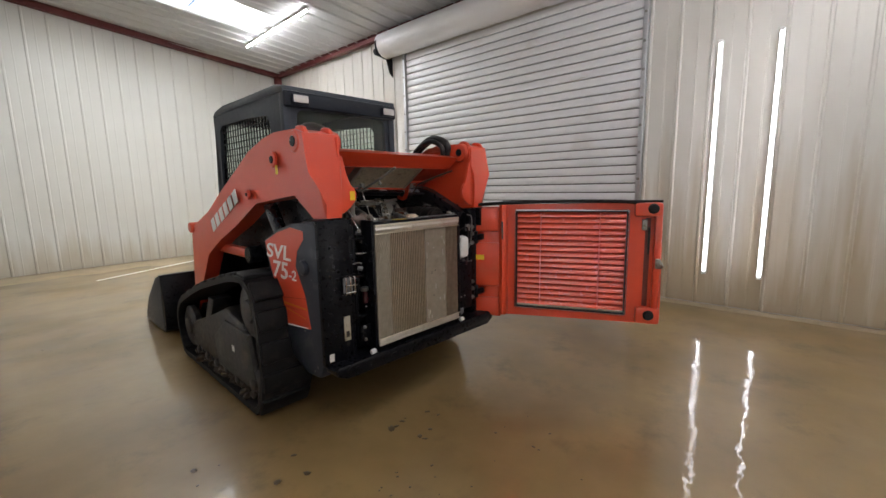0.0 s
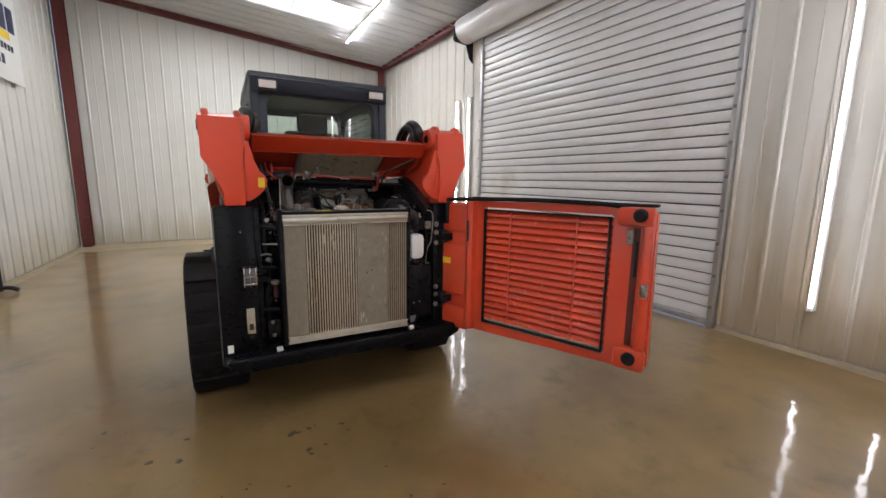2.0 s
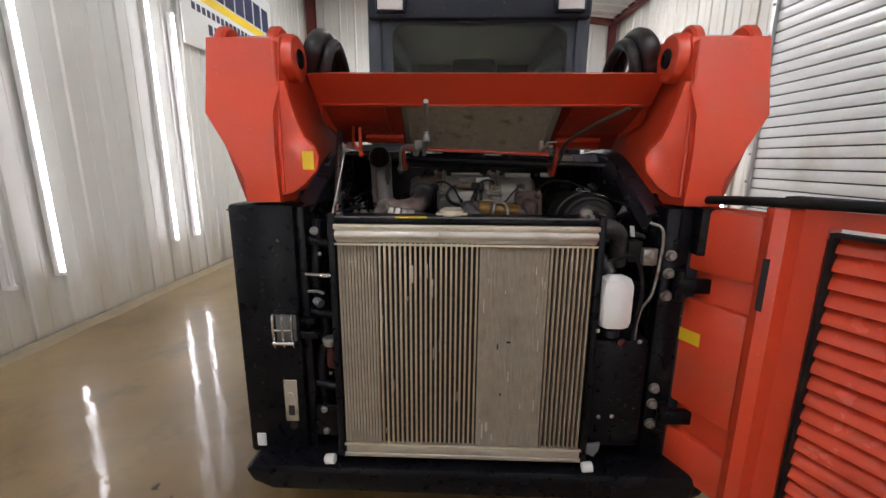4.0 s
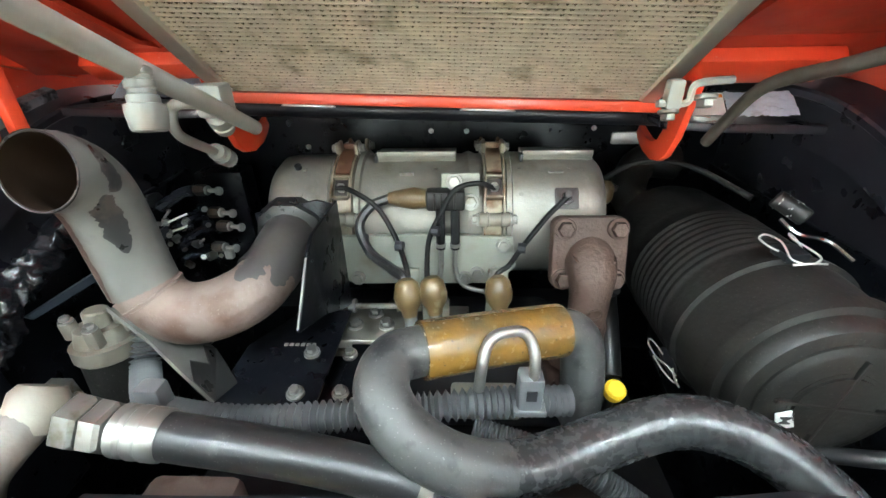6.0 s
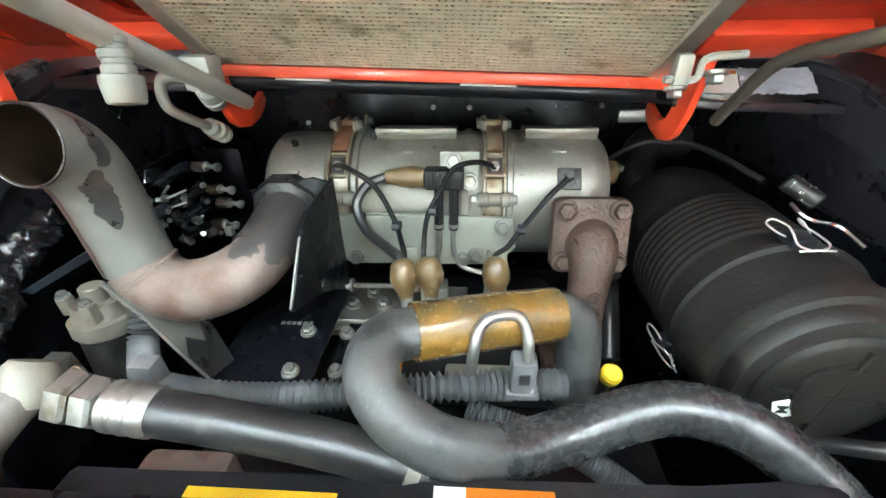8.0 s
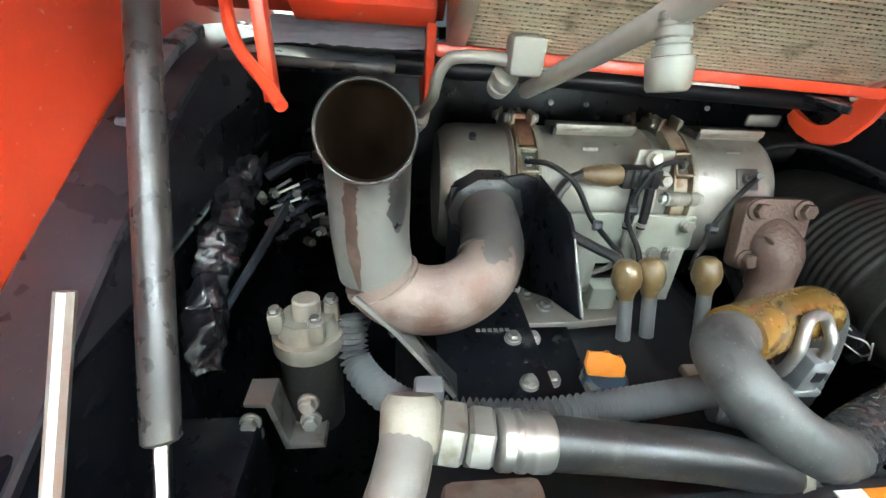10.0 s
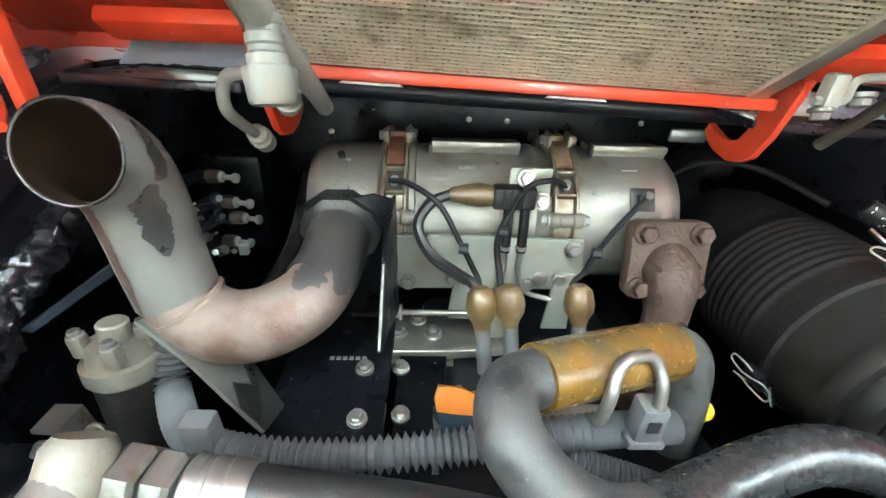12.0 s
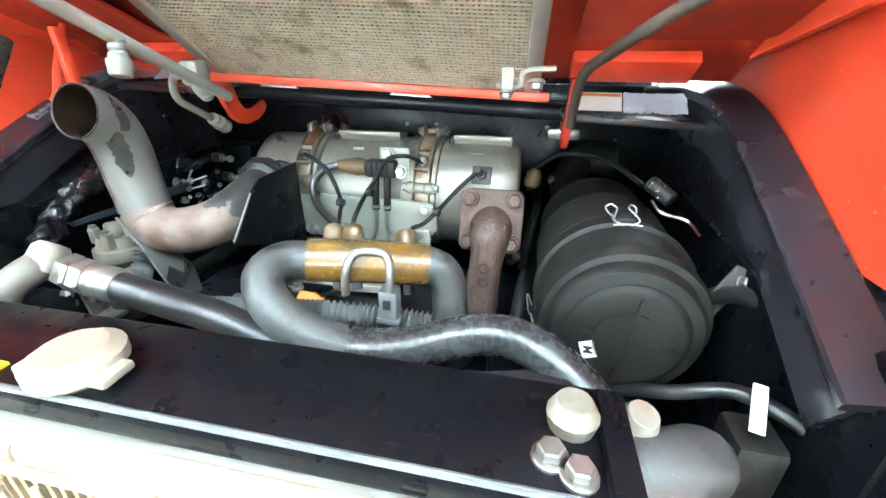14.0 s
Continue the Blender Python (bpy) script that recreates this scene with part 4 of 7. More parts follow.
for s in (1, -1):
    part("arm_guard", sided(prism([(0.06, 1.26), (0.06, 1.66), (0.5, 1.66), (0.8, 1.5), (0.72, 1.36), (0.55, 1.33), (0.45, 1.28), (0.3, 1.255)], "x", 0.548, 0.56, 0.004), s), RED, loader, "orange-red inner arm plate")

# side covers with the colour patch
COVER = [(0.07, 0.41), (0.066, 1.2), (0.09, 1.225), (0.3, 1.203), (0.5, 1.155), (0.69, 1.085), (0.69, 1.04), (0.62, 0.93), (0.5, 0.58), (0.42, 0.40), (0.25, 0.335), (0.12, 0.345)]
for s in (1, -1):
    cover = part("side_cover", sided(prism(COVER, "x", 0.54, 0.72, 0.018), s), COVER_PAINT, loader, "scratched charcoal side cover")
    patch = part("colour_patch", sided(prism([(0.672, 1.075), (0.5, 1.14), (0.33, 1.18), (0.19, 1.165), (0.19, 1.12), (0.27, 1.05), (0.3, 0.96), (0.21, 0.8), (0.17, 0.62), (0.2, 0.615), (0.49, 0.585), (0.59, 0.86)], "x", 0.7195, 0.7225), s), RED, cover, "orange-red decal, scuffed")
    for ya, za, yb, zb, wide_, colour in ((0.47, 0.715, 0.2, 0.722, 0.014, ORANGE), (0.46, 0.69, 0.22, 0.668, 0.005, ORANGE), (0.5, 0.748, 0.21, 0.786, 0.005, RED_UNDER), (0.48, 0.7, 0.3, 0.705, 0.004, RED_UNDER), (0.488, 0.585, 0.2, 0.616, 0.008, LABEL_WHITE)):
        part("decal_streak", sided(prism([(ya, za), (ya, za + wide_), (yb, zb + wide_ * 0.6), (yb, zb)], "x", 0.7215, 0.7235), s), colour, patch)
    part("cap_bolt", sided(lathe((0.715, 0.2, 0.965), (0.738, 0.2, 0.965), [(0, 0.045), (0.6, 0.045), (1, 0.035)], 20), s), COVER_PAINT, cover)
rot = Matrix(((0, 0, -1, 0), (-1, 0, 0, 0), (0, 1, 0, 0), (0, 0, 0, 1)))
lc = bpy.data.objects["side_cover.001"]
for txt, y, z, size, wide in (("SVL", 0.508, 1.022, 0.122, 1.65), ("75", 0.497, 0.913, 0.142, 1.42), ("-2", 0.345, 0.9, 0.082, 1.4)):
    letters("lettering", txt, size, Matrix.Translation((-0.7235, y, z)) @ rot, LABEL_WHITE, lc, 0.001, "white model lettering", wide)

# rear corner panel, latches, and hinge post
panel = part("corner_panel", box((-0.715, 0.045, 0.425), (-0.525, 0.2, 1.228), 0.012), PITCH, loader, "charcoal rear corner panel")
part("panel_return", box((-0.524, 0.06, 0.43), (-0.5, 0.3, 1.22), 0.004), PITCH, loader)
catch = part("door_catch", box((-0.598, 0.032, 0.81), (-0.526, 0.046, 0.915), 0.004), PITCH, panel, "black catch plate with a wire striker")
part("catch_back", box((-0.592, 0.026, 0.822), (-0.532, 0.0315, 0.905), 0.002), CONDUIT, catch, "grey back of the catch")
for x in (-0.59, -0.562, -0.534):
    part("striker", tube([(x, 0.03, 0.815), (x, 0.006, 0.818), (x, 0.002, 0.905), (x, 0.03, 0.91)], 0.0038, seg=8), CHROME, catch, "bright steel wire striker")
for z, r in ((0.826, 0.0062), (0.866, 0.0042)):
    part("striker_bar", cyl((-0.594, 0.003, z), (-0.53, 0.003, z), r, 10), CHROME, catch)
part("catch_arm", box((-0.525, 0.036, 0.825), (-0.47, 0.06, 0.85), 0.004), PITCH, catch)
part("catch_arm", box((-0.525, 0.036, 0.872), (-0.48, 0.06, 0.89), 0.004), PITCH, catch)
lp_ = part("latch_plate", box((-0.59, 0.04, 0.545), (-0.55, 0.0455, 0.685), 0.001), LATCHZINC, panel, "yellowish zinc latch plate")
part("latch_boss", cyl((-0.57, 0.04, 0.636), (-0.57, 0.035, 0.636), 0.011, 16, 0.002), LATCHZINC, lp_)
part("latch_slot", box((-0.579, 0.038, 0.566), (-0.56, 0.0425, 0.6)), INK, lp_)
part("panel_hole", cyl((-0.568, 0.047, 0.527), (-0.568, 0.0425, 0.527), 0.013, 16), RUBBER, panel)
part("sticker", box((-0.69, 0.0415, 0.452), (-0.662, 0.0455, 0.495)), LABEL_WHITE, panel, "small white sticker")
part("hinge_post", box((0.525, 0.06, 0.4), (0.6, 0.3, 1.228), 0.008), PITCH, loader, "black door hinge post")
for z in (1.012, 0.598):
    part("hinge_knuckle", cyl((0.57, 0.04, z - 0.045), (0.57, 0.04, z + 0.045), 0.015, 14, 0.003), PITCH, loader)
    part("hinge_arm", box((0.56, 0.025, z - 0.022), (0.66, 0.05, z + 0.022), 0.005), PITCH, loader, "black hinge arm")
    for dz in (-0.037, 0.03, 0.082):
        bolt("hinge_bolt", (0.545, 0.056, z + dz), (0, -1, 0), 0.012, loader)

# undercarriage
LOOP = [(0.66, 0.0), (1.98, 0.0), (2.13, 0.08), (2.2, 0.25), (2.17, 0.4), (2.03, 0.53), (1.5, 0.725), (0.9, 0.875), (0.66, 0.9), (0.52, 0.84), (0.45, 0.7), (0.42, 0.3), (0.5, 0.08)]


def loop_points(n):
    closed = [Vector((0, *p)) for p in LOOP]
    closed = [closed[-1]] + closed + closed[:2]
    pts = []
    for i in range(1, len(closed) - 2):
        a, b = closed[i], closed[i + 1]
        for k in range(20):
            t = k / 20
            p0, p3 = closed[i - 1], closed[i + 2]
            lin = a.lerp(b, t)
            cat = 0.5 * (2 * a + (b - p0) * t + (2 * p0 - 5 * a + 4 * b - p3) * t * t + (3 * a - p0 - 3 * b + p3) * t ** 3)
            pts.append(lin.lerp(cat, 0.6))
    lengths = [0.0]
    for a, b in zip(pts, pts[1:] + pts[:1]):
        lengths.append(lengths[-1] + (b - a).length)
    out = []
    for k in range(n):
        want = lengths[-1] * k / n
        i = max(j for j in range(len(pts)) if lengths[j] <= want)
        out.append(pts[i].lerp(pts[(i + 1) % len(pts)], (want - lengths[i]) / max(1e-9, lengths[i + 1] - lengths[i])))
    return [Vector((0, max(0.4, p.y), max(0.003, p.z))) for p in out]


for s in (1, -1):
    N = 96
    pts = loop_points(N)
    mid = Vector((0, 1.25, 0.4))
    bm = bmesh.new()
    rings = []
    for k, p in enumerate(pts):
        tan = (pts[(k + 1) % N] - pts[k - 1]).normalized()
        nor = Vector((0, -tan.z, tan.y))
        if nor.dot(mid - p) < 0:
            nor = -nor
        q0, q1 = p + nor * 0.022, p + nor * 0.06
        rings.append([bm.verts.new((s * x, q.y, q.z)) for x, q in ((0.58, q0), (0.9, q0), (0.9, q1), (0.58, q1))])
    for a, b in zip(rings, rings[1:] + rings[:1]):
        for k in range(4):
            bm.faces.new((a[k], a[(k + 1) % 4], b[(k + 1) % 4], b[k]))
    track = part("rubber_track", bm, RUBBER, loader, "dirty black rubber track with block tread", 50)
    lug = None
    for k in range(0, N, 4):
        p = pts[k]
        tan = (pts[(k + 1) % N] - pts[k - 1]).normalized()
        nor = Vector((0, -tan.z, tan.y))
        if nor.dot(mid - p) < 0:
            nor = -nor
        m = Matrix(((1, 0, 0, 0), (0, tan.y, nor.y, p.y), (0, tan.z, nor.z, p.z), (0, 0, 0, 1)))
        if lug is None:
            bm = box((0.585, -0.062, 0.004), (0.895, 0.062, 0.034), 0.011)
            lug = part("tread_block", sided(bm, s), RUBBER, track, smooth=30)
            lug.matrix_basis = m
        else:
            o = hang(new("tread_block", lug.data), track)
            o.matrix_basis = m
    fr = part("track_frame", sided(prism([(0.72, 0.12), (1.95, 0.12), (2.0, 0.3), (1.5, 0.45), (1.1, 0.6), (0.8, 0.55)], "x", 0.66, 0.86, 0.03), s), MUDDY, loader, "dusty black undercarriage frame")
    part("frame_cover", sided(prism([(0.62, 0.13), (1.3, 0.13), (1.35, 0.35), (1.1, 0.52), (0.7, 0.5)], "x", 0.82, 0.875, 0.03), s), MUDDY, fr, "dark frame cover")
    part("frame_sticker", sided(box((0.8755, 0.93, 0.33), (0.8775, 0.97, 0.37)), s), LABEL_WHITE, fr)
    part("frame_strut", sided(prism([(1.6, 0.2), (1.75, 0.2), (1.5, 0.6), (1.38, 0.6)], "x", 0.7, 0.84, 0.015), s), MUDDY, fr)
    for y, z, r in ((0.66, 0.66, 0.17), (1.98, 0.27, 0.17), (0.68, 0.18, 0.11), (0.95, 0.13, 0.075), (1.15, 0.13, 0.075), (1.35, 0.13, 0.075), (1.55, 0.13, 0.075), (1.75, 0.13, 0.075)):
        w = part("track_roller", sided(lathe((0.67, y, z), (0.86, y, z), [(0, r * 0.8), (0.1, r), (0.3, r), (0.35, r * 0.7), (0.65, r * 0.7), (0.7, r), (0.92, r), (1, r * 0.8)], 28), s), MUDDY, loader, "black steel track roller")
        part("roller_hub", sided(lathe((0.86, y, z), (0.88, y, z), [(0, r * 0.45), (0.7, r * 0.4), (1, r * 0.25)], 20), s), MUDDY, w)

# mud packed on the rollers and the inside of the tracks
rnd_m = random.Random(23)
for s in (1, -1):
    for k in range(26):
        y = 0.62 + 1.2 * k / 26 + rnd_m.uniform(-0.02, 0.02)
        bm = bmesh.new()
        bmesh.ops.create_icosphere(bm, subdivisions=2, radius=rnd_m.uniform(0.02, 0.045))
        for v in bm.verts:
            v.co *= 1 + 0.7 * noise.noise(v.co * 30 + Vector((k, 0, s)))
            v.co.z *= 0.8
        bmesh.ops.translate(bm, verts=bm.verts, vec=(s * rnd_m.uniform(0.83, 0.875), y, 0.075 + rnd_m.uniform(0.0, 0.05)))
        part("mud_clump", bm, CAKED, loader, "clump of dark mud caked in the track", 60)

# bucket
bucket = part("bucket", prism([(2.72, 0.06), (2.68, 0.3), (2.74, 0.6), (2.8, 0.6), (2.76, 0.3), (2.82, 0.1), (3.5, 0.06), (3.56, 0.02), (2.82, 0.02)], "x", -0.88, 0.88, 0.004), PITCH, loader, "worn black dirt bucket on the floor")
for s in (1, -1):
    part("end_plate", sided(prism([(2.76, 0.05), (2.74, 0.6), (2.9, 0.56), (3.3, 0.3), (3.5, 0.07)], "x", 0.865, 0.885, 0.004), s), CABGREY, bucket, "bare scraped end plate")
part("coupler", box((-0.5, 2.3, 0.2), (0.5, 2.68, 0.55), 0.02), PITCH, loader, "black attachment coupler")

# ---- cab ----
cab = part("cab_floor", box((-0.46, 0.95, 0.95), (0.5, 2.15, 1.1), 0.01), CABGREY, loader, "grey cab base")
CX0, CX1 = -0.455, 0.495
SIDE_OUT = [(0.86, 1.05), (0.86, 1.6), (0.86, 2.02), (0.93, 2.065), (1.5, 2.075), (2.06, 2.05), (2.14, 2.0), (2.2, 1.5), (2.24, 1.05), (1.5, 1.05)]
SIDE_IN = [(1.14, 1.36), (1.06, 1.62), (1.06, 1.86), (1.12, 1.915), (1.5, 1.935), (1.98, 1.935), (2.03, 1.9), (2.07, 1.62), (2.08, 1.42), (1.6, 1.34)]
for x0, x1 in ((CX0, CX0 + 0.05), (CX1 - 0.05, CX1)):
    side = part("cab_side", ring_plate(SIDE_OUT, SIDE_IN, "x", x0, x1, 0.006), CABGREY, loader, "grey cab side frame")
    bm = bmesh.new()
    xm = (x0 + x1) / 2
    for k in range(12):
        z = 1.38 + 0.05 * k
        if z < 1.93:
            add_box(bm, (xm - 0.003, 1.05, z), (xm + 0.003, 2.08, z + 0.006))
    for k in range(20):
        y = 1.08 + 0.052 * k
        add_box(bm, (xm - 0.004, y, 1.35), (xm + 0.004, y + 0.006, 1.935))
    part("window_grille", bm, PITCH, side, "black wire window guard")
    part("side_glass", box((xm + 0.008, 1.05, 1.34), (xm + 0.012, 2.09, 1.94)), CLEAR, side, "tinted side window")
ROUND = rounded(CX0 + 0.1, CX1 - 0.085, 1.5, 1.935, 0.06, 4)
OUT = []
for u, v in ROUND:
    cx, cz = 0.02, 1.72
    k = max(abs(u - cx) / (0.475 if u < cx else 0.475), abs(v - cz) / (0.345 if v > cz else 0.47))
    OUT.append((cx + (u - cx) / k, cz + (v - cz) / k))
rear = part("rear_frame", ring_plate(OUT, ROUND, "y", 0.86, 0.9, 0.006), CABGREY, loader, "grey cab rear frame")
for x0, x1 in ((CX0 - 0.004, CX0 + 0.055), (CX1 - 0.055, CX1 + 0.004)):
    part("corner_post", box((x0, 0.842, 1.06), (x1, 0.9, 2.035), 0.012), CABGREY, rear, "rounded grey cab post")
part("rear_glass", box((CX0 + 0.09, 0.875, 1.49), (CX1 - 0.075, 0.881, 1.945)), GLASS, rear, "tinted rear window")
front = part("front_frame", ring_plate([(u, v) for u, v in OUT], rounded(CX0 + 0.06, CX1 - 0.05, 1.2, 1.97, 0.06, 4), "y", 2.12, 2.16, 0.004), NAVY, loader, "cab front frame")
part("front_glass", box((CX0 + 0.05, 2.135, 1.19), (CX1 - 0.04, 2.141, 1.98)), GLASS, front, "tinted front window")
roof = part("cab_roof", prism([(0.83, 2.03), (0.84, 2.075), (0.95, 2.095), (1.9, 2.09), (2.1, 2.07), (2.16, 2.03)], "x", CX0 - 0.008, CX1 + 0.008, 0.012), CABGREY, loader, "grey cab roof with rounded edges")
part("roof_visor", box((CX0, 0.815, 1.94), (CX1, 0.87, 2.045), 0.015), NAVY, roof, "charcoal rear visor")
for x in (-0.352, 0.401):
    lamp = part("work_lamp", box((x - 0.062, 0.79, 1.957), (x + 0.062, 0.82, 2.022), 0.008), NAVY, loader, "rectangular work lamp")
    part("lens", box((x - 0.053, 0.785, 1.966), (x + 0.053, 0.795, 2.014), 0.003), LENS, lamp, "clear ribbed lens")
seat = part("operator_seat", prism([(1.2, 1.1), (1.22, 1.7), (1.3, 1.75), (1.36, 1.7), (1.34, 1.32), (1.75, 1.3), (1.78, 1.2), (1.3, 1.15)], "x", -0.2, 0.24, 0.03), PITCH, loader, "black operator seat")
part("headrest", box((-0.1, 1.22, 1.73), (0.14, 1.31, 1.88), 0.03), PITCH, seat)
for x in (-0.3, 0.3):
    part("control_lever", tube([(x, 1.7, 1.2), (x, 1.75, 1.4), (x, 1.72, 1.5)], 0.02), PITCH, loader, "black control lever")

# ---- radiator ----
RX0, RX1, RZ0, RZ1 = -0.392, 0.316, 0.47, 1.18
rad = part("radiator", box((RX0, 0.006, RZ0 + 0.02), (RX1, 0.07, RZ1 - 0.02)), FIN_DARK, loader, "dusty aluminium radiator and oil cooler core")
part("top_tank", box((RX0, -0.012, 1.133), (RX1, 0.08, RZ1), 0.006), ALU, rad, "dull aluminium top rail")
part("bottom_tank", box((RX0 + 0.004, -0.012, RZ0), (RX1, 0.08, 0.508), 0.006), ALU, rad, "dull aluminium bottom rail")


def fins(x0, x1, pitch, wide, material, label):
    n = round((x1 - x0) / pitch)
    pitch = (x1 - x0) / n
    first = None
    for k in range(n):
        x = x0 + (k + 0.5) * pitch
        if first is None:
            first = part("fin", box((-wide / 2, -0.004, 0.508), (wide / 2, 0.008, 1.133), 0.0), material, rad, label)
        o = first if k == 0 else hang(new("fin", first.data), rad)
        o.location = (x, 0, 0)


fins(RX0 + 0.003, -0.28, 0.0094, 0.0074, FIN_DUSTY, "dusty aluminium fin")
fins(-0.28, 0.003, 0.0141, 0.0052, FIN, "bright aluminium fin")
fins(0.003, 0.192, 0.0094, 0.0086, FIN_DUSTY, "dust-clogged aluminium fin")
fins(0.192, RX1 - 0.002, 0.0137, 0.0056, FIN_DULL, "dull aluminium fin")
part("tank_lip", box((RX0 - 0.002, -0.018, 1.17), (RX1 + 0.002, -0.008, 1.184), 0.002), BRIGHT_ALU, rad, "bright folded lip of the top rail")
part("tank_lip", box((RX0 - 0.001, -0.0165, 1.126), (RX1 + 0.001, -0.008, 1.1315), 0.001), BRIGHT_ALU, rad)
part("tank_fold", prism([(-0.012, 1.14), (-0.0175, 1.148), (-0.0175, 1.156), (-0.012, 1.164)], "x", RX0, -0.11, 0.001), ALU, rad)
part("tank_fold", prism([(-0.012, 1.143), (-0.0165, 1.15), (-0.0165, 1.158), (-0.012, 1.166)], "x", -0.106, RX1, 0.001), ALU, rad)
part("tank_lip", box((RX0, -0.0165, 0.506), (RX1 + 0.002, -0.008, 0.5115), 0.001), BRIGHT_ALU, rad)
part("tank_lip", box((RX0, -0.015, RZ0 - 0.002), (RX1 + 0.002, -0.008, RZ0 + 0.01), 0.002), ALU, rad)
for x, z, w, h in ((-0.185, 1.02, 0.006, 0.05), (-0.135, 1.06, 0.007, 0.035), (-0.128, 1.01, 0.004, 0.02)):
    part("flattened_fin", box((x, -0.0075, z), (x + w, -0.0042, z + h), 0.001), BRIGHT_ALU, rad, "flattened bright fin")
for x, z, w, h in ((0.02, 0.535, 0.004, 0.05), (0.032, 0.56, 0.006, 0.03), (0.05, 0.53, 0.003, 0.02), (0.085, 0.845, 0.012, 0.005), (0.058, 0.825, 0.004, 0.016), (0.07, 0.68, 0.005, 0.006)):
    part("scrape", box((x, -0.0062, z), (x + w, -0.0042, z + h)), BRIGHT_ALU if h > 0.01 and w < 0.007 and x < 0.055 else FIN_DARK, rad)
rnd_r = random.Random(5)
for k in range(26):
    x, z, h = rnd_r.uniform(-0.27, 0.19), rnd_r.uniform(0.52, 1.08), rnd_r.uniform(0.008, 0.05)
    part("bent_fin", box((x, -0.0065, z), (x + 0.0022, -0.0042, z + h)), ALU, rad)
part("side_channel", box((RX0 - 0.022, -0.006, RZ0 - 0.01), (RX0 - 0.002, 0.09, 1.21), 0.004), PITCH, rad, "black side channel")
part("side_channel", box((RX1 + 0.002, -0.006, RZ0 - 0.01), (RX1 + 0.022, 0.09, 1.21), 0.004), PITCH, rad)
part("top_tray", box((RX0 - 0.02, -0.004, 1.183), (RX1 + 0.02, 0.1, 1.2), 0.004), PITCH, rad, "black tray over the radiator")
cap = part("radiator_cap", lathe((-0.075, 0.03, 1.2), (-0.075, 0.03, 1.226), [(0, 0.024), (0.3, 0.024), (0.35, 0.034), (0.75, 0.034), (0.85, 0.028), (1, 0.024)], 20), BRIGHT_ALU, loader, "bright radiator filler cap")
part("cap_ear", box((-0.118, 0.012, 1.206), (-0.032, 0.04, 1.214), 0.003), BRIGHT_ALU, cap)
part("caution_label", box((-0.228, 0.0, 1.2), (-0.143, 0.026, 1.2025)), YELLOW, rad, "yellow caution label")
for x, y in ((0.302, 0.02), (0.285, 0.03), (-0.385, 0.02)):
    bolt("tray_bolt", (x, y, 1.2), (0, 0, 1), 0.009, rad)

# side gaps beside the radiator
reservoir = part("coolant_reservoir", box((0.338, -0.02, 0.888), (0.432, 0.06, 1.045), 0.03), MILK, loader, "milky plastic coolant reservoir")
part("reservoir_cap", cyl((0.385, 0.02, 0.862), (0.385, 0.02, 0.889), 0.022, 16, 0.004), INK, reservoir)
part("red_cap", lathe((0.405, 0.0, 0.852), (0.413, -0.01, 0.85), [(0, 0.014), (0.7, 0.014), (1, 0.01)], 14), DEEPRED, loader, "small dark red cap")
part("battery_box", box((0.34, 0.02, 0.5), (0.5, 0.2, 0.85), 0.012), PITCH, loader, "black box beside the radiator")
part("inner_wall", box((0.34, 0.15, 0.42), (0.53, 0.19, 0.98), 0.004), PITCH, loader)
part("inner_wall", box((-0.53, 0.14, 0.42), (-0.41, 0.17, 1.04), 0.004), PITCH, loader)
part("wiring", tube([(0.36, 0.03, 1.08), (0.42, 0.0, 1.1), (0.46, 0.02, 1.0), (0.45, 0.03, 0.85), (0.44, 0.03, 0.6), (0.4, 0.03, 0.52)], 0.006, seg=8), RUBBER, loader, "black wiring loom")
part("wiring", tube([(0.47, 0.04, 1.19), (0.5, 0.02, 1.16), (0.49, 0.02, 1.0), (0.46, 0.03, 0.9), (0.47, 0.03, 0.6)], 0.004, seg=8), ZINC, loader)
part("relay", box((0.457, 0.03, 1.07), (0.497, 0.05, 1.118), 0.003), ZINC, loader, "plated relay bracket")
for z, x in ((1.12, -0.46), (0.9, -0.47), (0.66, -0.46)):
    part("hose_fitting", cyl((x - 0.04, 0.08, z), (x + 0.04, 0.07, z - 0.01), 0.014, 12, 0.003), PITCH, loader)
part("hose_fitting", cyl((-0.455, 0.03, 1.028), (-0.417, 0.03, 1.026), 0.0075, 12, 0.002), CHROME, loader, "bright pipe fitting")
part("hose_fitting", cyl((-0.495, 0.032, 1.03), (-0.455, 0.03, 1.028), 0.004, 10), ZINC, loader)
bolt("gap_bolt", (-0.466, 0.04, 1.155), (0.2, -1, 0.2), 0.009, loader)
bolt("gap_bolt", (-0.452, 0.04, 1.088), (0, -1, 0.3), 0.0045, loader)
part("gap_pipe", tube([(-0.5, 0.06, 0.968), (-0.47, 0.05, 0.972), (-0.45, 0.05, 0.965)], 0.005, seg=8), ZINC, loader)
part("gap_union", lathe((-0.478, 0.05, 0.945), (-0.455, 0.035, 0.938), [(0, 0.01), (0.4, 0.014), (0.6, 0.012), (1, 0.013)], 8), CONDUIT, loader, "grey pipe union")
part("side_hose", tube([(-0.47, 0.1, 1.18), (-0.48, 0.085, 1.0), (-0.46, 0.09, 0.85), (-0.48, 0.085, 0.7), (-0.46, 0.1, 0.5)], 0.018), PITCH, loader, "black hose beside the radiator")
sf = part("side_filter", cyl((-0.436, 0.05, 0.73), (-0.436, 0.05, 0.8), 0.016, 16, 0.005), DEEPRED, loader, "small dark red filter")
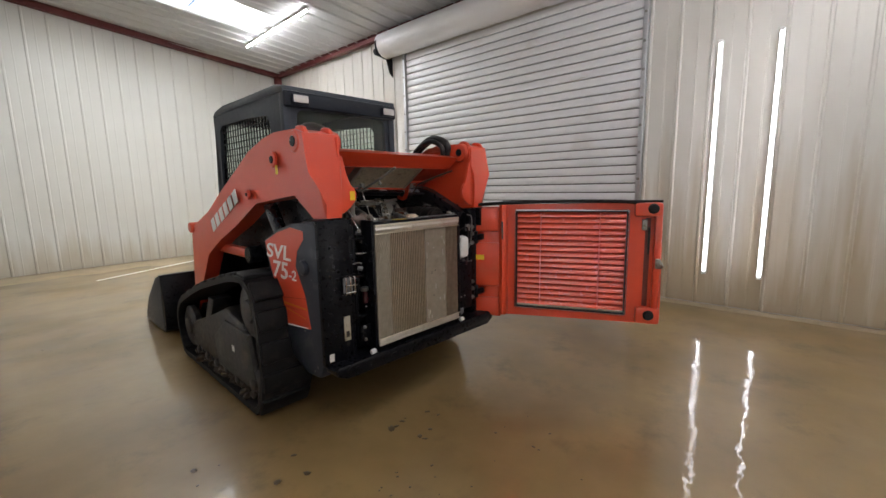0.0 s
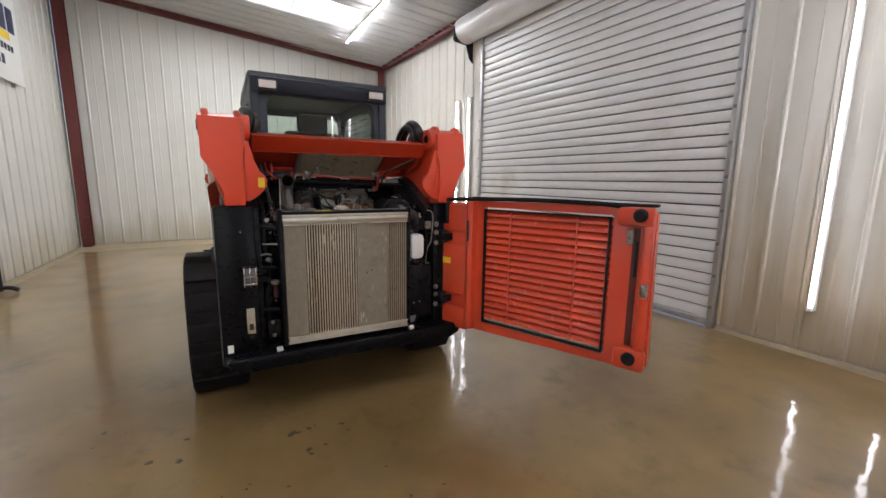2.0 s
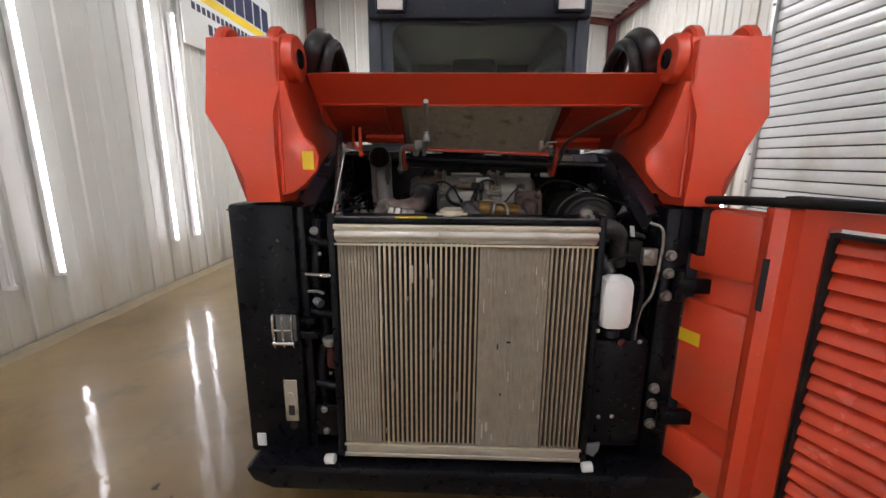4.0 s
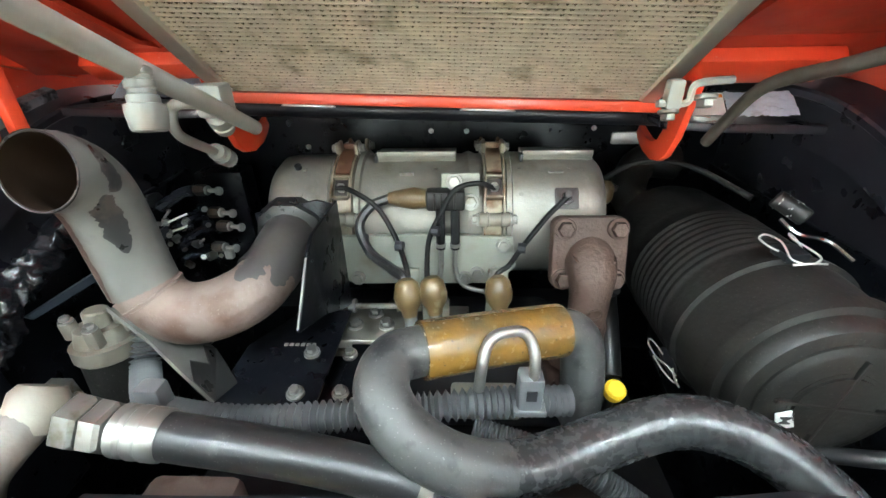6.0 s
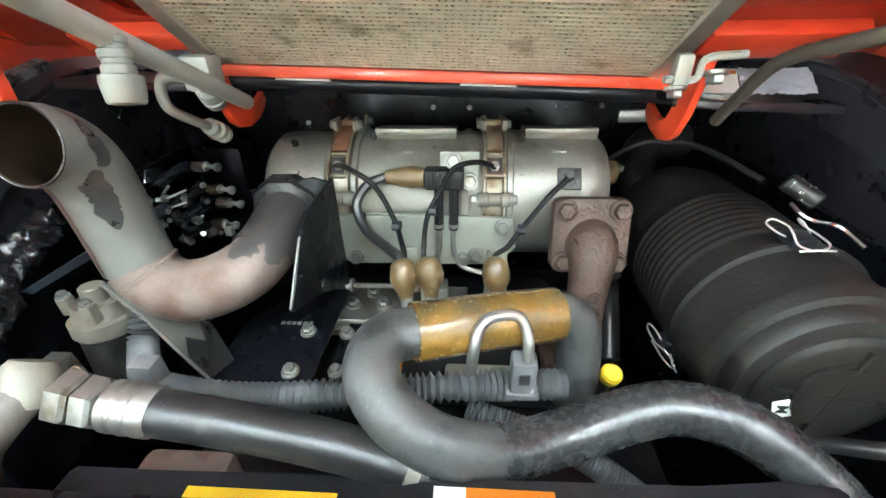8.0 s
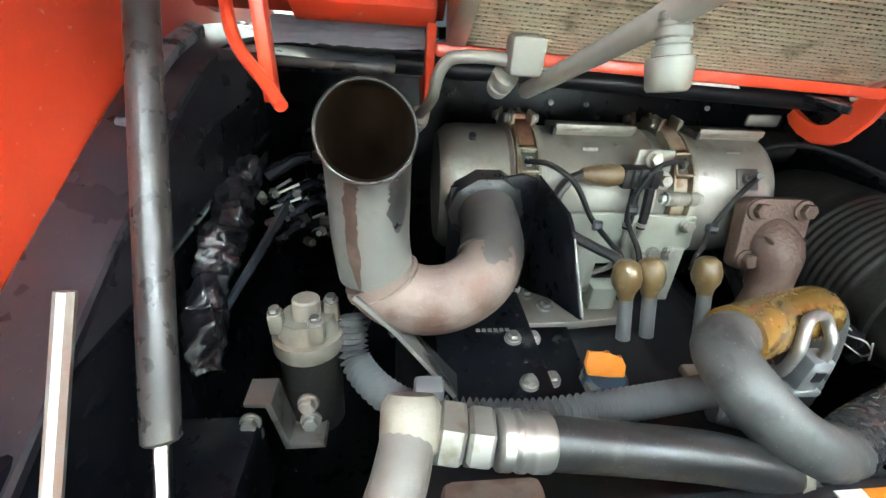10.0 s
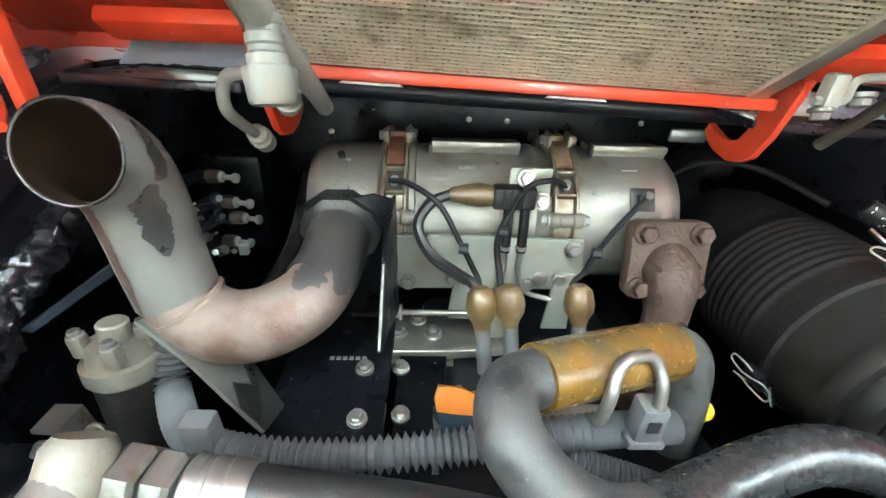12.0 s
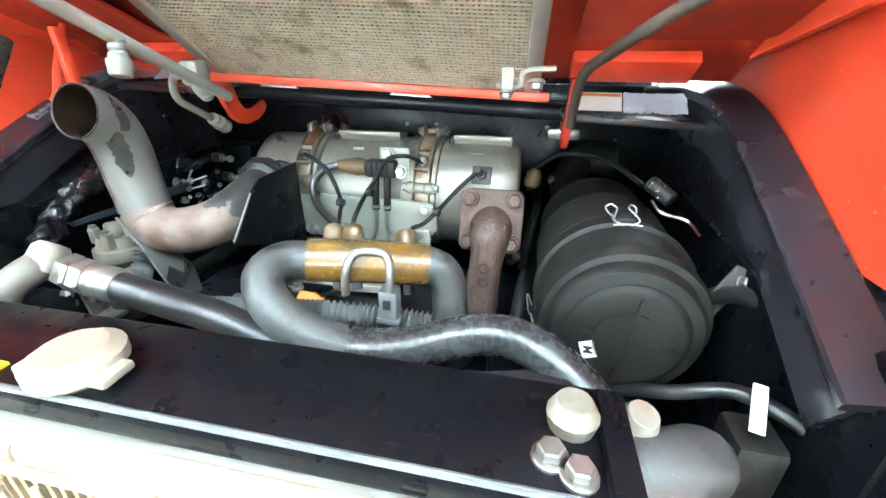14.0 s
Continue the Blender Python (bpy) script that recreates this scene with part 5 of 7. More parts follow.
part("filter_cap", lathe((-0.438, 0.05, 0.803), (-0.438, 0.05, 0.828), [(0, 0.02), (0.3, 0.024), (0.8, 0.024), (1, 0.018)], 18), ZINC, sf, "plated filter cap")
bolt("gap_bolt", (-0.44, 0.04, 0.714), (0, -1, 0.3), 0.004, loader)
gp = part("gap_panel", box((-0.487, 0.03, 0.505), (-0.418, 0.036, 0.61), 0.002), PITCH, loader, "small black bolted panel")
for x, z in ((-0.463, 0.597), (-0.459, 0.522)):
    bolt("panel_bolt", (x, 0.03, z), (0, -1, 0), 0.008, gp)
for x, z in ((0.372, 0.602), (0.412, 0.605), (0.337, 0.89), (0.455, 0.86)):
    bolt("gap_bolt", (x, 0.018 if z < 0.7 else -0.01, z), (0, -1, 0.3), 0.0045, loader)
part("drain_bracket", prism([(0.335, 0.52), (0.378, 0.525), (0.375, 0.5), (0.36, 0.478), (0.338, 0.49)], "y", 0.0, 0.008, 0.001), CONDUIT, loader, "grey drain bracket")
for x, z in ((-0.435, 0.452), (0.345, 0.45)):
    part("drain_plug", cyl((x - 0.02, -0.01, z), (x + 0.012, -0.012, z + 0.004), 0.015, 14, 0.003), MILK, loader, "white drain plug")
part("hood_prop", cyl((-0.40, 0.0, 1.2), (-0.385, 0.1, 1.37), 0.0026, 8), ZINC, loader, "thin prop rod")
for s in (1, -1):
    part("closing_plate", sided(prism([(0.06, 1.14), (0.06, 1.3), (0.8, 1.45), (0.8, 1.14)], "x", 0.561, 0.566), s), PITCH, loader, "black closing plate under the arm")


# ---- open rear door ----
DU, DN = Vector((0.400, -0.9165, 0)), Vector((-0.9165, -0.400, 0))
DOOR = Matrix(((DU.x, DN.x, 0, 0.595), (DU.y, DN.y, 0, 0.18), (0, 0, 1, 0), (0, 0, 0, 1)))


def door_part(name, bm, material, parent, label="", smooth=38):
    return part(name, moved(bm, DOOR), material, parent, label, smooth)


door = part("rear_door", moved(ring_plate([(0.3, 0.42), (1.335, 0.44), (1.376, 0.475), (1.362, 1.23), (1.33, 1.265), (0.3, 1.25)], [(0.395, 0.48), (1.155, 0.48), (1.165, 0.49), (1.165, 1.205), (1.155, 1.215), (0.395, 1.215)], "y", -0.05, 0.0, 0.008), DOOR), RED, loader, "open orange-red louvred rear door")
door_part("seal_frame", ring_plate([(0.405, 0.49), (1.155, 0.49), (1.155, 1.205), (0.405, 1.205)], [(0.413, 0.498), (1.147, 0.498), (1.147, 1.197), (0.413, 1.197)], "y", -0.012, 0.014, 0.004), RUBBER, door, "black foam seal")
# a curved slat: the top leans back, the foot hangs upright
LOUVRE = [(-0.032, 0.021), (-0.016, 0.016), (-0.006, 0.006), (-0.001, -0.006), (0.0, -0.0165), (-0.003, -0.0165), (-0.004, -0.006), (-0.009, 0.004), (-0.018, 0.013), (-0.033, 0.018)]
for k in range(17):
    z = 0.53 + 0.0405 * k
    bm = prism([(y - 0.002, z + h) for y, h in LOUVRE], "x", 0.4, 1.16)
    door_part("louvre_slat", bm, RED_WET, door, "", 50)
    door_part("grille_bar", box((0.39, -0.062, z - 0.022), (1.17, -0.052, z + 0.008), 0.002), RED_IN, door)
for u in (0.58, 0.98):
    door_part("louvre_stay", box((u - 0.004, -0.016, 0.505), (u + 0.004, -0.001, 1.19)), RED_IN, door)
door_part("hinge_side", box((0.02, 0.0, 0.40), (0.29, 0.012, 1.235), 0.006), RED, door, "pressed hinge-side return")
door_part("hinge_flange", box((0.02, 0.0, 0.4), (0.034, 0.028, 1.235), 0.004), RED, door)
door_part("fold", prism([(0.285, -0.05), (0.285, 0.035), (0.31, 0.05), (0.335, 0.035), (0.345, 0.0), (0.345, -0.05)], "z", 0.425, 1.25, 0.004), RED, door, "raised fold beside the louvres")
door_part("fold_slot", box((0.305, 0.047, 1.0), (0.318, 0.0515, 1.13)), INK, door)
for za, zb in ((0.41, 0.552), (0.637, 0.97), (1.052, 1.228)):
    door_part("raised_panel", box((0.036, 0.006, za), (0.284, 0.034, zb), 0.012), RED, door, "raised pressing between the hinges")
door_part("sticker", box((0.055, 0.0345, 0.838), (0.17, 0.0365, 0.876)), YELLOW, door, "yellow warning sticker")
# flat strip; the recessed slot's shade is put into its dark red
door_part("edge_channel", box((1.262, -0.002, 0.56), (1.294, 0.003, 1.16), 0.002), OXIDE, door, "dark strip for the shaded latch slot")
door_part("edge_box", box((1.315, 0.0, 0.46), (1.36, 0.04, 1.25), 0.012), RED, door, "pressed closing edge")
door_part("corner_pad", box((1.19, 0.0, 1.17), (1.36, 0.05, 1.262), 0.02), RED, door)
door_part("corner_pad", box((1.22, 0.0, 0.445), (1.372, 0.05, 0.56), 0.02), RED, door)
for z in (1.224, 0.51):
    door_part("bump_stop", lathe((1.3, 0.048, z), (1.3, 0.075, z), [(0, 0.033), (0.5, 0.033), (1, 0.024)], 20), RUBBER, door, "round black rubber stop")
lk = door_part("latch", box((1.325, 0.03, 0.83), (1.358, 0.062, 0.895), 0.006), ZINC, door, "worn steel slam latch")
door_part("latch_claw", tube([(1.35, 0.07, 0.84), (1.36, 0.11, 0.86), (1.34, 0.1, 0.9)], 0.007, seg=8), ZINC, lk)
door_part("latch_rod", cyl((1.285, 0.012, 0.92), (1.285, 0.012, 1.1), 0.008, 10), BLACK, door)
door_part("rod_block", box((1.24, 0.004, 1.08), (1.27, 0.03, 1.15), 0.003), ZINC, door)
bm = tube([(0.02, 0.02, 1.245), (0.3, 0.03, 1.262), (0.7, 0.015, 1.272), (1.1, 0.03, 1.27), (1.25, 0.02, 1.255)], 0.012, seg=10)
door_part("cable", bm, RUBBER, door, "black cable sagging along the top edge")
door_part("top_seal", box((0.3, -0.052, 1.262), (1.36, 0.004, 1.276), 0.003), RUBBER, door, "black top seal")

# ---- raised hood with the condenser under it ----
HY0, HZ0, HY1, HZ1 = 0.485, 1.395, 0.19, 1.602
hood_ang = math.atan2(HZ1 - HZ0, HY0 - HY1)
HOOD = Matrix.Translation((0, HY0, HZ0)) @ Matrix.Rotation(-hood_ang, 4, "X")
HL = math.hypot(HY0 - HY1, HZ1 - HZ0)


def hood_part(name, bm, material, parent, label="", smooth=38):
    return part(name, moved(bm, HOOD), material, parent, label, smooth)


# local: x across, y back towards -HL, z away from the engine; the skin is a bent sheet with a turned-down rear lip
SKIN = [(0.25, 1.522), (0.166, 1.597), (0.3, 1.626), (0.5, 1.585), (0.63, 1.44)]
skin_in = [(0.256, 1.53), (0.19, 1.591), (0.3, 1.613), (0.492, 1.574), (0.617, 1.436)]
hood = part("engine_hood", prism(SKIN + skin_in[::-1], "x", -0.505, 0.53, 0.002), RED, loader, "orange-red engine hood propped open")
part("rear_lip", prism([(0.248, 1.524), (0.245, 1.52), (0.266, 1.517), (0.266, 1.521)], "x", -0.5, 0.525), RED, hood, "folded rear lip")
for x in (-0.505, 0.519):
    part("side_lip", prism([(0.254, 1.53), (0.192, 1.588), (0.3, 1.611), (0.49, 1.572), (0.616, 1.436), (0.56, 1.41), (0.3, 1.47)], "x", x, x + 0.011, 0.003), RED, hood)
# both inner panels carry the hood's shade in their darker red
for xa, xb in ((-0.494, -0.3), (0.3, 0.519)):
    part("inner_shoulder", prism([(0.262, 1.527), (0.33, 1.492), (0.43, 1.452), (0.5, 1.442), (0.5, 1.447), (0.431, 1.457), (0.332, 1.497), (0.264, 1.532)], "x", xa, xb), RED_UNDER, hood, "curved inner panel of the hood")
for x in (-0.47, 0.4):
    part("hinge_pocket", box((x, 0.5, 1.42), (x + 0.1, 0.55, 1.45), 0.006), BLACK, hood, "black hinge pocket")
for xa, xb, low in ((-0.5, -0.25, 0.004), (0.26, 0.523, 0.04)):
    hood_part("inner_panel", box((xa, -HL + 0.03, 0.03), (xb, low, 0.036), 0.002), RED_UNDER, hood, "grimy red inner panel of the hood, darkened for shade")
LEAN = Matrix.Translation((0, 0.47, 1.388)) @ Matrix.Rotation(radians(2.1), 4, "Y") @ Matrix.Translation((0, -0.47, -1.388))


def lean_part(name, bm, material, parent, label=""):
    """A piece of the condenser pack, which hangs a little lower on one side."""
    return part(name, moved(bm, LEAN @ Matrix.Translation((0, 0, -0.007)) @ HOOD), material, parent, label)


part("front_bar", moved(box((-0.26, 0.46, 1.379), (0.275, 0.476, 1.392), 0.003), LEAN), RED, hood, "orange-red cross bar")
hood_part("front_bar", box((0.3, -0.03, 0.012), (0.46, 0.02, 0.03), 0.004), RED, hood)
hood_part("front_bar", box((-0.4, -0.045, 0.012), (-0.26, -0.012, 0.029), 0.004), RED, hood)
for x in (-0.15, 0.07):
    part("bar_mark", moved(prism([(x - 0.034, 1.3735), (x - 0.026, 1.3795), (x + 0.026, 1.3795), (x + 0.034, 1.3735)], "y", 0.482, 0.485), LEAN), LABEL_WHITE, hood, "white piece under the bar")
cond = lean_part("condenser", box((-0.235, -HL + 0.075, -0.001), (0.245, -0.012, 0.028)), FIN_DARK, hood, "dusty aluminium air-conditioning condenser")
lean_part("condenser_rail", box((-0.25, -HL + 0.075, -0.012), (-0.23, -0.012, 0.034), 0.003), ALU, cond, "aluminium side rail")
lean_part("condenser_rail", box((0.24, -HL + 0.075, -0.012), (0.26, -0.012, 0.034), 0.003), ALU, cond)
lean_part("condenser_sill", box((-0.235, -0.016, -0.007), (0.245, -0.01, 0.028), 0.001), ALU, cond)
ROW = 0.0061
n_rows = int((HL - 0.097) / ROW)
first = lean_part("condenser_tube", box((-0.23, -0.0011, -0.0075), (0.24, 0.0011, -0.002), 0.0005), COND, cond)
for k in range(n_rows):
    o = first if k == 0 else hang(new("condenser_tube", first.data), cond)
    o.location = (LEAN @ HOOD).to_3x3() @ Vector((0, -0.019 - ROW * k, 0))
# the folded fins between the tubes, each leaning the other way from the last
bm = bmesh.new()
rnd_c = random.Random(31)
for k in range(n_rows):
    yb, yt = -0.019 - ROW * k - 0.0011, -0.019 - ROW * (k + 1) + 0.0011
    for i in range(150):
        if rnd_c.random() < 0.05:
            continue
        x, d, z = -0.2285 + 0.00312 * i, rnd_c.uniform(0.0005, 0.0013) * (1 if i % 2 else -1), -0.005 + rnd_c.uniform(-0.0012, 0.0006)
        vs = [bm.verts.new(c) for c in ((x - d, yb, z), (x - d + 0.0013, yb, z), (x + d + 0.0013, yt, z), (x + d, yt, z), (x - d, yb, -0.001), (x - d + 0.0013, yb, -0.001), (x + d + 0.0013, yt, -0.001), (x + d, yt, -0.001))]
        for f in ((0, 1, 2, 3), (0, 4, 5, 1), (3, 2, 6, 7), (1, 5, 6, 2), (0, 3, 7, 4)):
            bm.faces.new([vs[q] for q in f])
tagged(lean_part("fin_fold", bm, FINFOLD, cond), kind="stuff")


# ---- engine bay ----
part("firewall", box((-0.55, 0.765, 0.9), (0.55, 0.79, 1.375), 0.004), PITCH, loader, "black firewall with small bolts")
# white enamel on these bolts stands in for their glint
for x, z in ((-0.263, 1.259), (-0.02, 1.287), (0.048, 1.286), (0.288, 1.289)):
    bolt("firewall_bolt", (x, 0.763, z), (0, -0.8, 0.6), 0.0038, loader, WHITE)
part("firewall_rail", moved(box((-0.5, 0.6, 1.348), (0.52, 0.762, 1.372), 0.008), LEAN), GLOSS, loader, "black edge rail above the firewall")
part("rail_tube", moved(cyl((-0.47, 0.6, 1.352), (0.46, 0.6, 1.352), 0.014, 16, 0.004), LEAN), BLACK, loader)
part("slot_plate", box((0.285, 0.655, 1.285), (0.345, 0.66, 1.305), 0.004), ZINC, loader, "plated slotted tab")
part("engine_block", box((-0.3, 0.2, 0.55), (0.3, 0.72, 0.97), 0.03), BLACK, loader, "black engine block")
part("rocker_cover", box((-0.1, 0.34, 0.97), (0.2, 0.6, 1.03), 0.025), BLACK, loader, "black rocker cover")
for s in (1, -1):
    part("bay_side", sided(prism([(0.1, 0.9), (0.1, 1.18), (0.3, 1.28), (0.5, 1.365), (0.6, 1.38), (0.8, 1.385), (0.8, 0.9)], "x", 0.527, 0.542, 0.004), s), FENDER, loader, "glossy black bay side")
    part("fender_rail", sided(strip([(0.522, 0.12, 1.2), (0.522, 0.3, 1.288), (0.518, 0.46, 1.362), (0.5, 0.56, 1.384), (0.46, 0.66, 1.378)], 0.05, 0.014, (1, 0, 0.25)), s), FENDER, loader, "glossy black fender edge")
    part("fender_skirt", sided(strip([(0.512, 0.14, 1.165), (0.51, 0.3, 1.25), (0.506, 0.45, 1.322), (0.49, 0.58, 1.345)], 0.008, 0.055, (1, 0, 0)), s), FENDER, loader, "turned-down fender lip")
    part("fender_shelf", sided(prism([(0.1, 1.2), (0.3, 1.287), (0.49, 1.372), (0.8, 1.385), (0.8, 1.35), (0.45, 1.32), (0.1, 1.165)], "x", 0.543, 0.6, 0.006), s), FENDER, loader)
    part("corner_plate", moved(sided(prism([(0.3, 0.6), (0.3, 0.515), (0.37, 0.505), (0.5, 0.505), (0.53, 0.6)], "z", 1.35, 1.361, 0.003), s), LEAN), FENDER, loader, "glossy black corner plate")

# particulate filter lying across the engine
FY, FZ = 0.575, 1.199
dpf = part("particulate_filter", lathe((-0.245, FY, FZ), (0.243, FY, FZ), [(0, 0.05), (0.005, 0.078), (0.03, 0.09), (0.06, 0.092), (0.19, 0.092), (0.2, 0.096), (0.215, 0.092), (0.58, 0.092), (0.6, 0.096), (0.62, 0.092), (0.72, 0.092), (0.73, 0.094), (0.94, 0.094), (0.97, 0.09), (0.995, 0.078), (1, 0.05)], 48), STEEL, loader, "grey steel exhaust particulate filter")


def around(angle, r, x=0.0):
    """A point on the filter's shell, its outward way, and the frame that stands on it."""
    n = Vector((0, -math.sin(radians(angle)), math.cos(radians(angle))))
    p = Vector((x, FY, FZ)) + n * r
    t = Vector((0, -n.z, n.y))
    return p, n, Matrix(((1, 0, 0, p.x), (0, t.y, n.y, p.y), (0, t.z, n.z, p.z), (0, 0, 0, 1)))


def arc_band(x0, x1, a0, a1, r0, r1, steps=14):
    """A strip of the shell's round between two angles, with its thickness."""
    bm = bmesh.new()
    rings = [[bm.verts.new(around(a0 + (a1 - a0) * k / steps, r, x)[0]) for x, r in ((x0, r0), (x0, r1), (x1, r1), (x1, r0))] for k in range(steps + 1)]
    for a, b in zip(rings, rings[1:]):
        for i in range(4):
            bm.faces.new((a[i], a[(i + 1) % 4], b[(i + 1) % 4], b[i]))
    bm.faces.new(rings[0])
    bm.faces.new(rings[-1][::-1])
    return bm


def clamp(x, flange_material, band_material, label):
    """A bolted band clamp: two thin flanges, a stained saddle over the top, an open sensor box and a cast lug bar."""
    c = part("filter_clamp", lathe((x - 0.0115, FY, FZ), (x + 0.0115, FY, FZ), [(0, 0.0925), (0.04, 0.0945), (0.96, 0.0945), (1, 0.0925)], 48), flange_material, dpf, label)
    for dx in (-0.0135, 0.0135):
        part("clamp_flange", lathe((x + dx - 0.002, FY, FZ), (x + dx + 0.002, FY, FZ), [(0, 0.093), (0.15, 0.103), (0.85, 0.103), (1, 0.093)], 48), flange_material, c)
    part("clamp_saddle", arc_band(x - 0.0105, x + 0.0105, -48, 34, 0.0948, 0.1015), band_material, c)
    part("rim_band", lathe((x + 0.0165, FY, FZ), (x + 0.026, FY, FZ), [(0, 0.0925), (0.1, 0.0975), (0.8, 0.0975), (1, 0.093)], 48), STEEL, c)
    # upper lugs: a bolted pair over the top
    for a, half, lift in ((-34, 0.012, 0.112), (4, 0.013, 0.107)):
        p, n, m = around(a, lift, x)
        for dx in (-0.0135, 0.0135):
            part("clamp_lug", rounded_lug(p + Vector((dx, 0, 0)), n, half), flange_material, c)
        for s in (-1, 1):
            bolt("clamp_bolt", p + Vector((s * 0.0165, 0, 0)), (s, 0, 0), 0.0062, c)
    p, n, m = around(-10, 0.1, x)
    part("lug_bridge", moved(box((-0.0135, -0.01, 0.0), (0.0135, 0.01, 0.009), 0.003), m), band_material, c)
    # open box with the sensor at its bottom
    p, n, m = around(47, 0.0945, x)
    for a, b in (((-0.0135, -0.017), (-0.0105, 0.017)), ((0.0105, -0.017), (0.0135, 0.017)), ((-0.0105, -0.017), (0.0105, -0.0135)), ((-0.0105, 0.0135), (0.0105, 0.017))):
        part("box_wall", moved(box((a[0], a[1], 0.0), (b[0], b[1], 0.0105), 0.001), m), flange_material, c)
    part("box_floor", moved(box((-0.0105, -0.0135, 0.0), (0.0105, 0.0135, 0.0015)), m), DAMP, c, "dark bottom of the sensor box")
    part("sensor", moved(lathe((0, 0, 0.001), (0, 0, 0.013), [(0, 0.0068), (0.5, 0.0068), (0.55, 0.0046), (1, 0.0042)], 6), m), ZINC, c)
    # cast lug bar with a bolt at each end
    p, n, m = around(73, 0.099, x)
    part("lug_bar", moved(lathe((-0.0215, 0, 0), (0.0215, 0, 0), [(0, 0.0085), (0.06, 0.0105), (0.28, 0.0105), (0.32, 0.009), (0.68, 0.009), (0.72, 0.0105), (0.94, 0.0105), (1, 0.0085)], 14), m), CREAM, c, "cast cream lug bar")
    for s in (-1, 1):
        bolt("clamp_bolt", p + Vector((s * 0.022, 0, 0)), (s, 0, 0), 0.0068, c, PALE)
    return c


def rounded_lug(p, n, half):
    t = Vector((0, -n.z, n.y))
    m = Matrix(((1, 0, 0, p.x), (0, t.y, n.y, p.y), (0, t.z, n.z, p.z), (0, 0, 0, 1)))
    return moved(box((-0.003, -half, -0.014), (0.003, half, 0.009), 0.0025), m)


clamp(-0.13, TANNED, STAIN, "heat-stained brown clamp")
clamp(0.083, TANNED, BRASSY, "plated clamp with a tanned saddle")


def shield(x0, x1, a0, a1, lift, material, label):
    bm = bmesh.new()
    rows = []
    for k in range(9):
        a = radians(a0 + (a1 - a0) * k / 8)
        rows.append([bm.verts.new((x, FY - r * math.sin(a), FZ + r * math.cos(a))) for x in (x0, x1) for r in (0.0925, 0.0925 + lift)])
    for a, b in zip(rows, rows[1:]):
        for i, j in ((0, 1), (1, 3), (3, 2), (2, 0)):
            bm.faces.new((a[i], a[j], b[j], b[i]))
    bm.faces.new([rows[0][i] for i in (0, 1, 3, 2)])
    bm.faces.new([rows[-1][i] for i in (0, 2, 3, 1)])
    return part("shell_plate", bm, material, dpf, label)


shield(-0.085, 0.03, -12, 14, 0.008, STEEL, "pressed shell plate")
shield(0.125, 0.225, -12, 14, 0.008, STEEL, "")
part("shell_bar", box((-0.085, FY - 0.028, FZ + 0.096), (0.03, FY - 0.018, FZ + 0.106), 0.002), STEEL, dpf)
part("shell_bar", box((0.125, FY - 0.028, FZ + 0.096), (0.225, FY - 0.018, FZ + 0.106), 0.002), STEEL, dpf)
for x in (-0.089, 0.121):
    part("plate_hook", box((x, FY - 0.03, FZ + 0.09), (x + 0.005, FY - 0.016, FZ + 0.101), 0.001), INK, dpf)
part("end_hole", cyl((-0.2, FY - 0.035, FZ + 0.084), (-0.2, FY - 0.038, FZ + 0.09), 0.005, 12), INK, dpf)
part("support_plate", prism([(-0.158, 1.208), (0.0, 1.21), (0.108, 1.206), (0.115, 1.16), (0.09, 1.132), (-0.12, 1.13), (-0.15, 1.148)], "y", 0.468, 0.475, 0.002), PLATEGREY, dpf, "greenish grey support plate")
part("plate_tab", prism([(-0.06, 1.085), (-0.022, 1.085), (-0.022, 1.16), (-0.052, 1.16)], "y", 0.461, 0.467, 0.001), PLATEGREY, dpf)
part("plate_tab", prism([(0.072, 1.07), (0.108, 1.07), (0.103, 1.16), (0.078, 1.16)], "y", 0.461, 0.467, 0.001), PLATEGREY, dpf)
for x, z in ((-0.145, 1.195), (-0.138, 1.152), (-0.112, 1.142), (0.06, 1.15), (0.042, 1.142), (0.085, 1.15), (0.095, 1.195), (-0.055, 1.15)):
    bolt("plate_bolt", (x, 0.466, z), (0, -1, 0.2), 0.0078, dpf)
part("lower_foot", box((-0.02, 0.45, 1.06), (0.02, 0.48, 1.1), 0.004), PLATEGREY, dpf)
for x in (-0.19, 0.0, 0.12, 0.19):
    for a in (25, 52):
        part("weld_spot", cyl((x, FY - 0.09 * math.sin(radians(a)), FZ + 0.09 * math.cos(radians(a))), (x, FY - 0.0945 * math.sin(radians(a)), FZ + 0.0945 * math.cos(radians(a))), 0.0035, 8), STEEL, dpf)
for x0 in (-0.07, 0.14):
    part("shell_slot", box((x0 + 0.02, FY - 0.05, FZ + 0.077), (x0 + 0.04, FY - 0.047, FZ + 0.0815)), ZINC, dpf)
sn = Vector((0, -math.sin(radians(56)), math.cos(radians(56))))
st_ = Vector((0, -sn.z, sn.y))
sp = Vector((0.182, FY, FZ)) + sn * 0.0935
sm_ = Matrix(((1, 0, 0, sp.x), (0, st_.y, sn.y, sp.y), (0, st_.z, sn.z, sp.z), (0, 0, 0, 1)))
part("sensor_boss", moved(box((-0.016, -0.015, -0.002), (0.016, 0.015, 0.0025), 0.002), sm_), DAMP, dpf, "dark sensor recess")
part("sensor_tip", moved(lathe((0, 0, 0.001), (-0.004, 0, 0.026), [(0, 0.0095), (0.3, 0.0095), (0.34, 0.0065), (1, 0.005)], 6), sm_), DAMP, dpf)

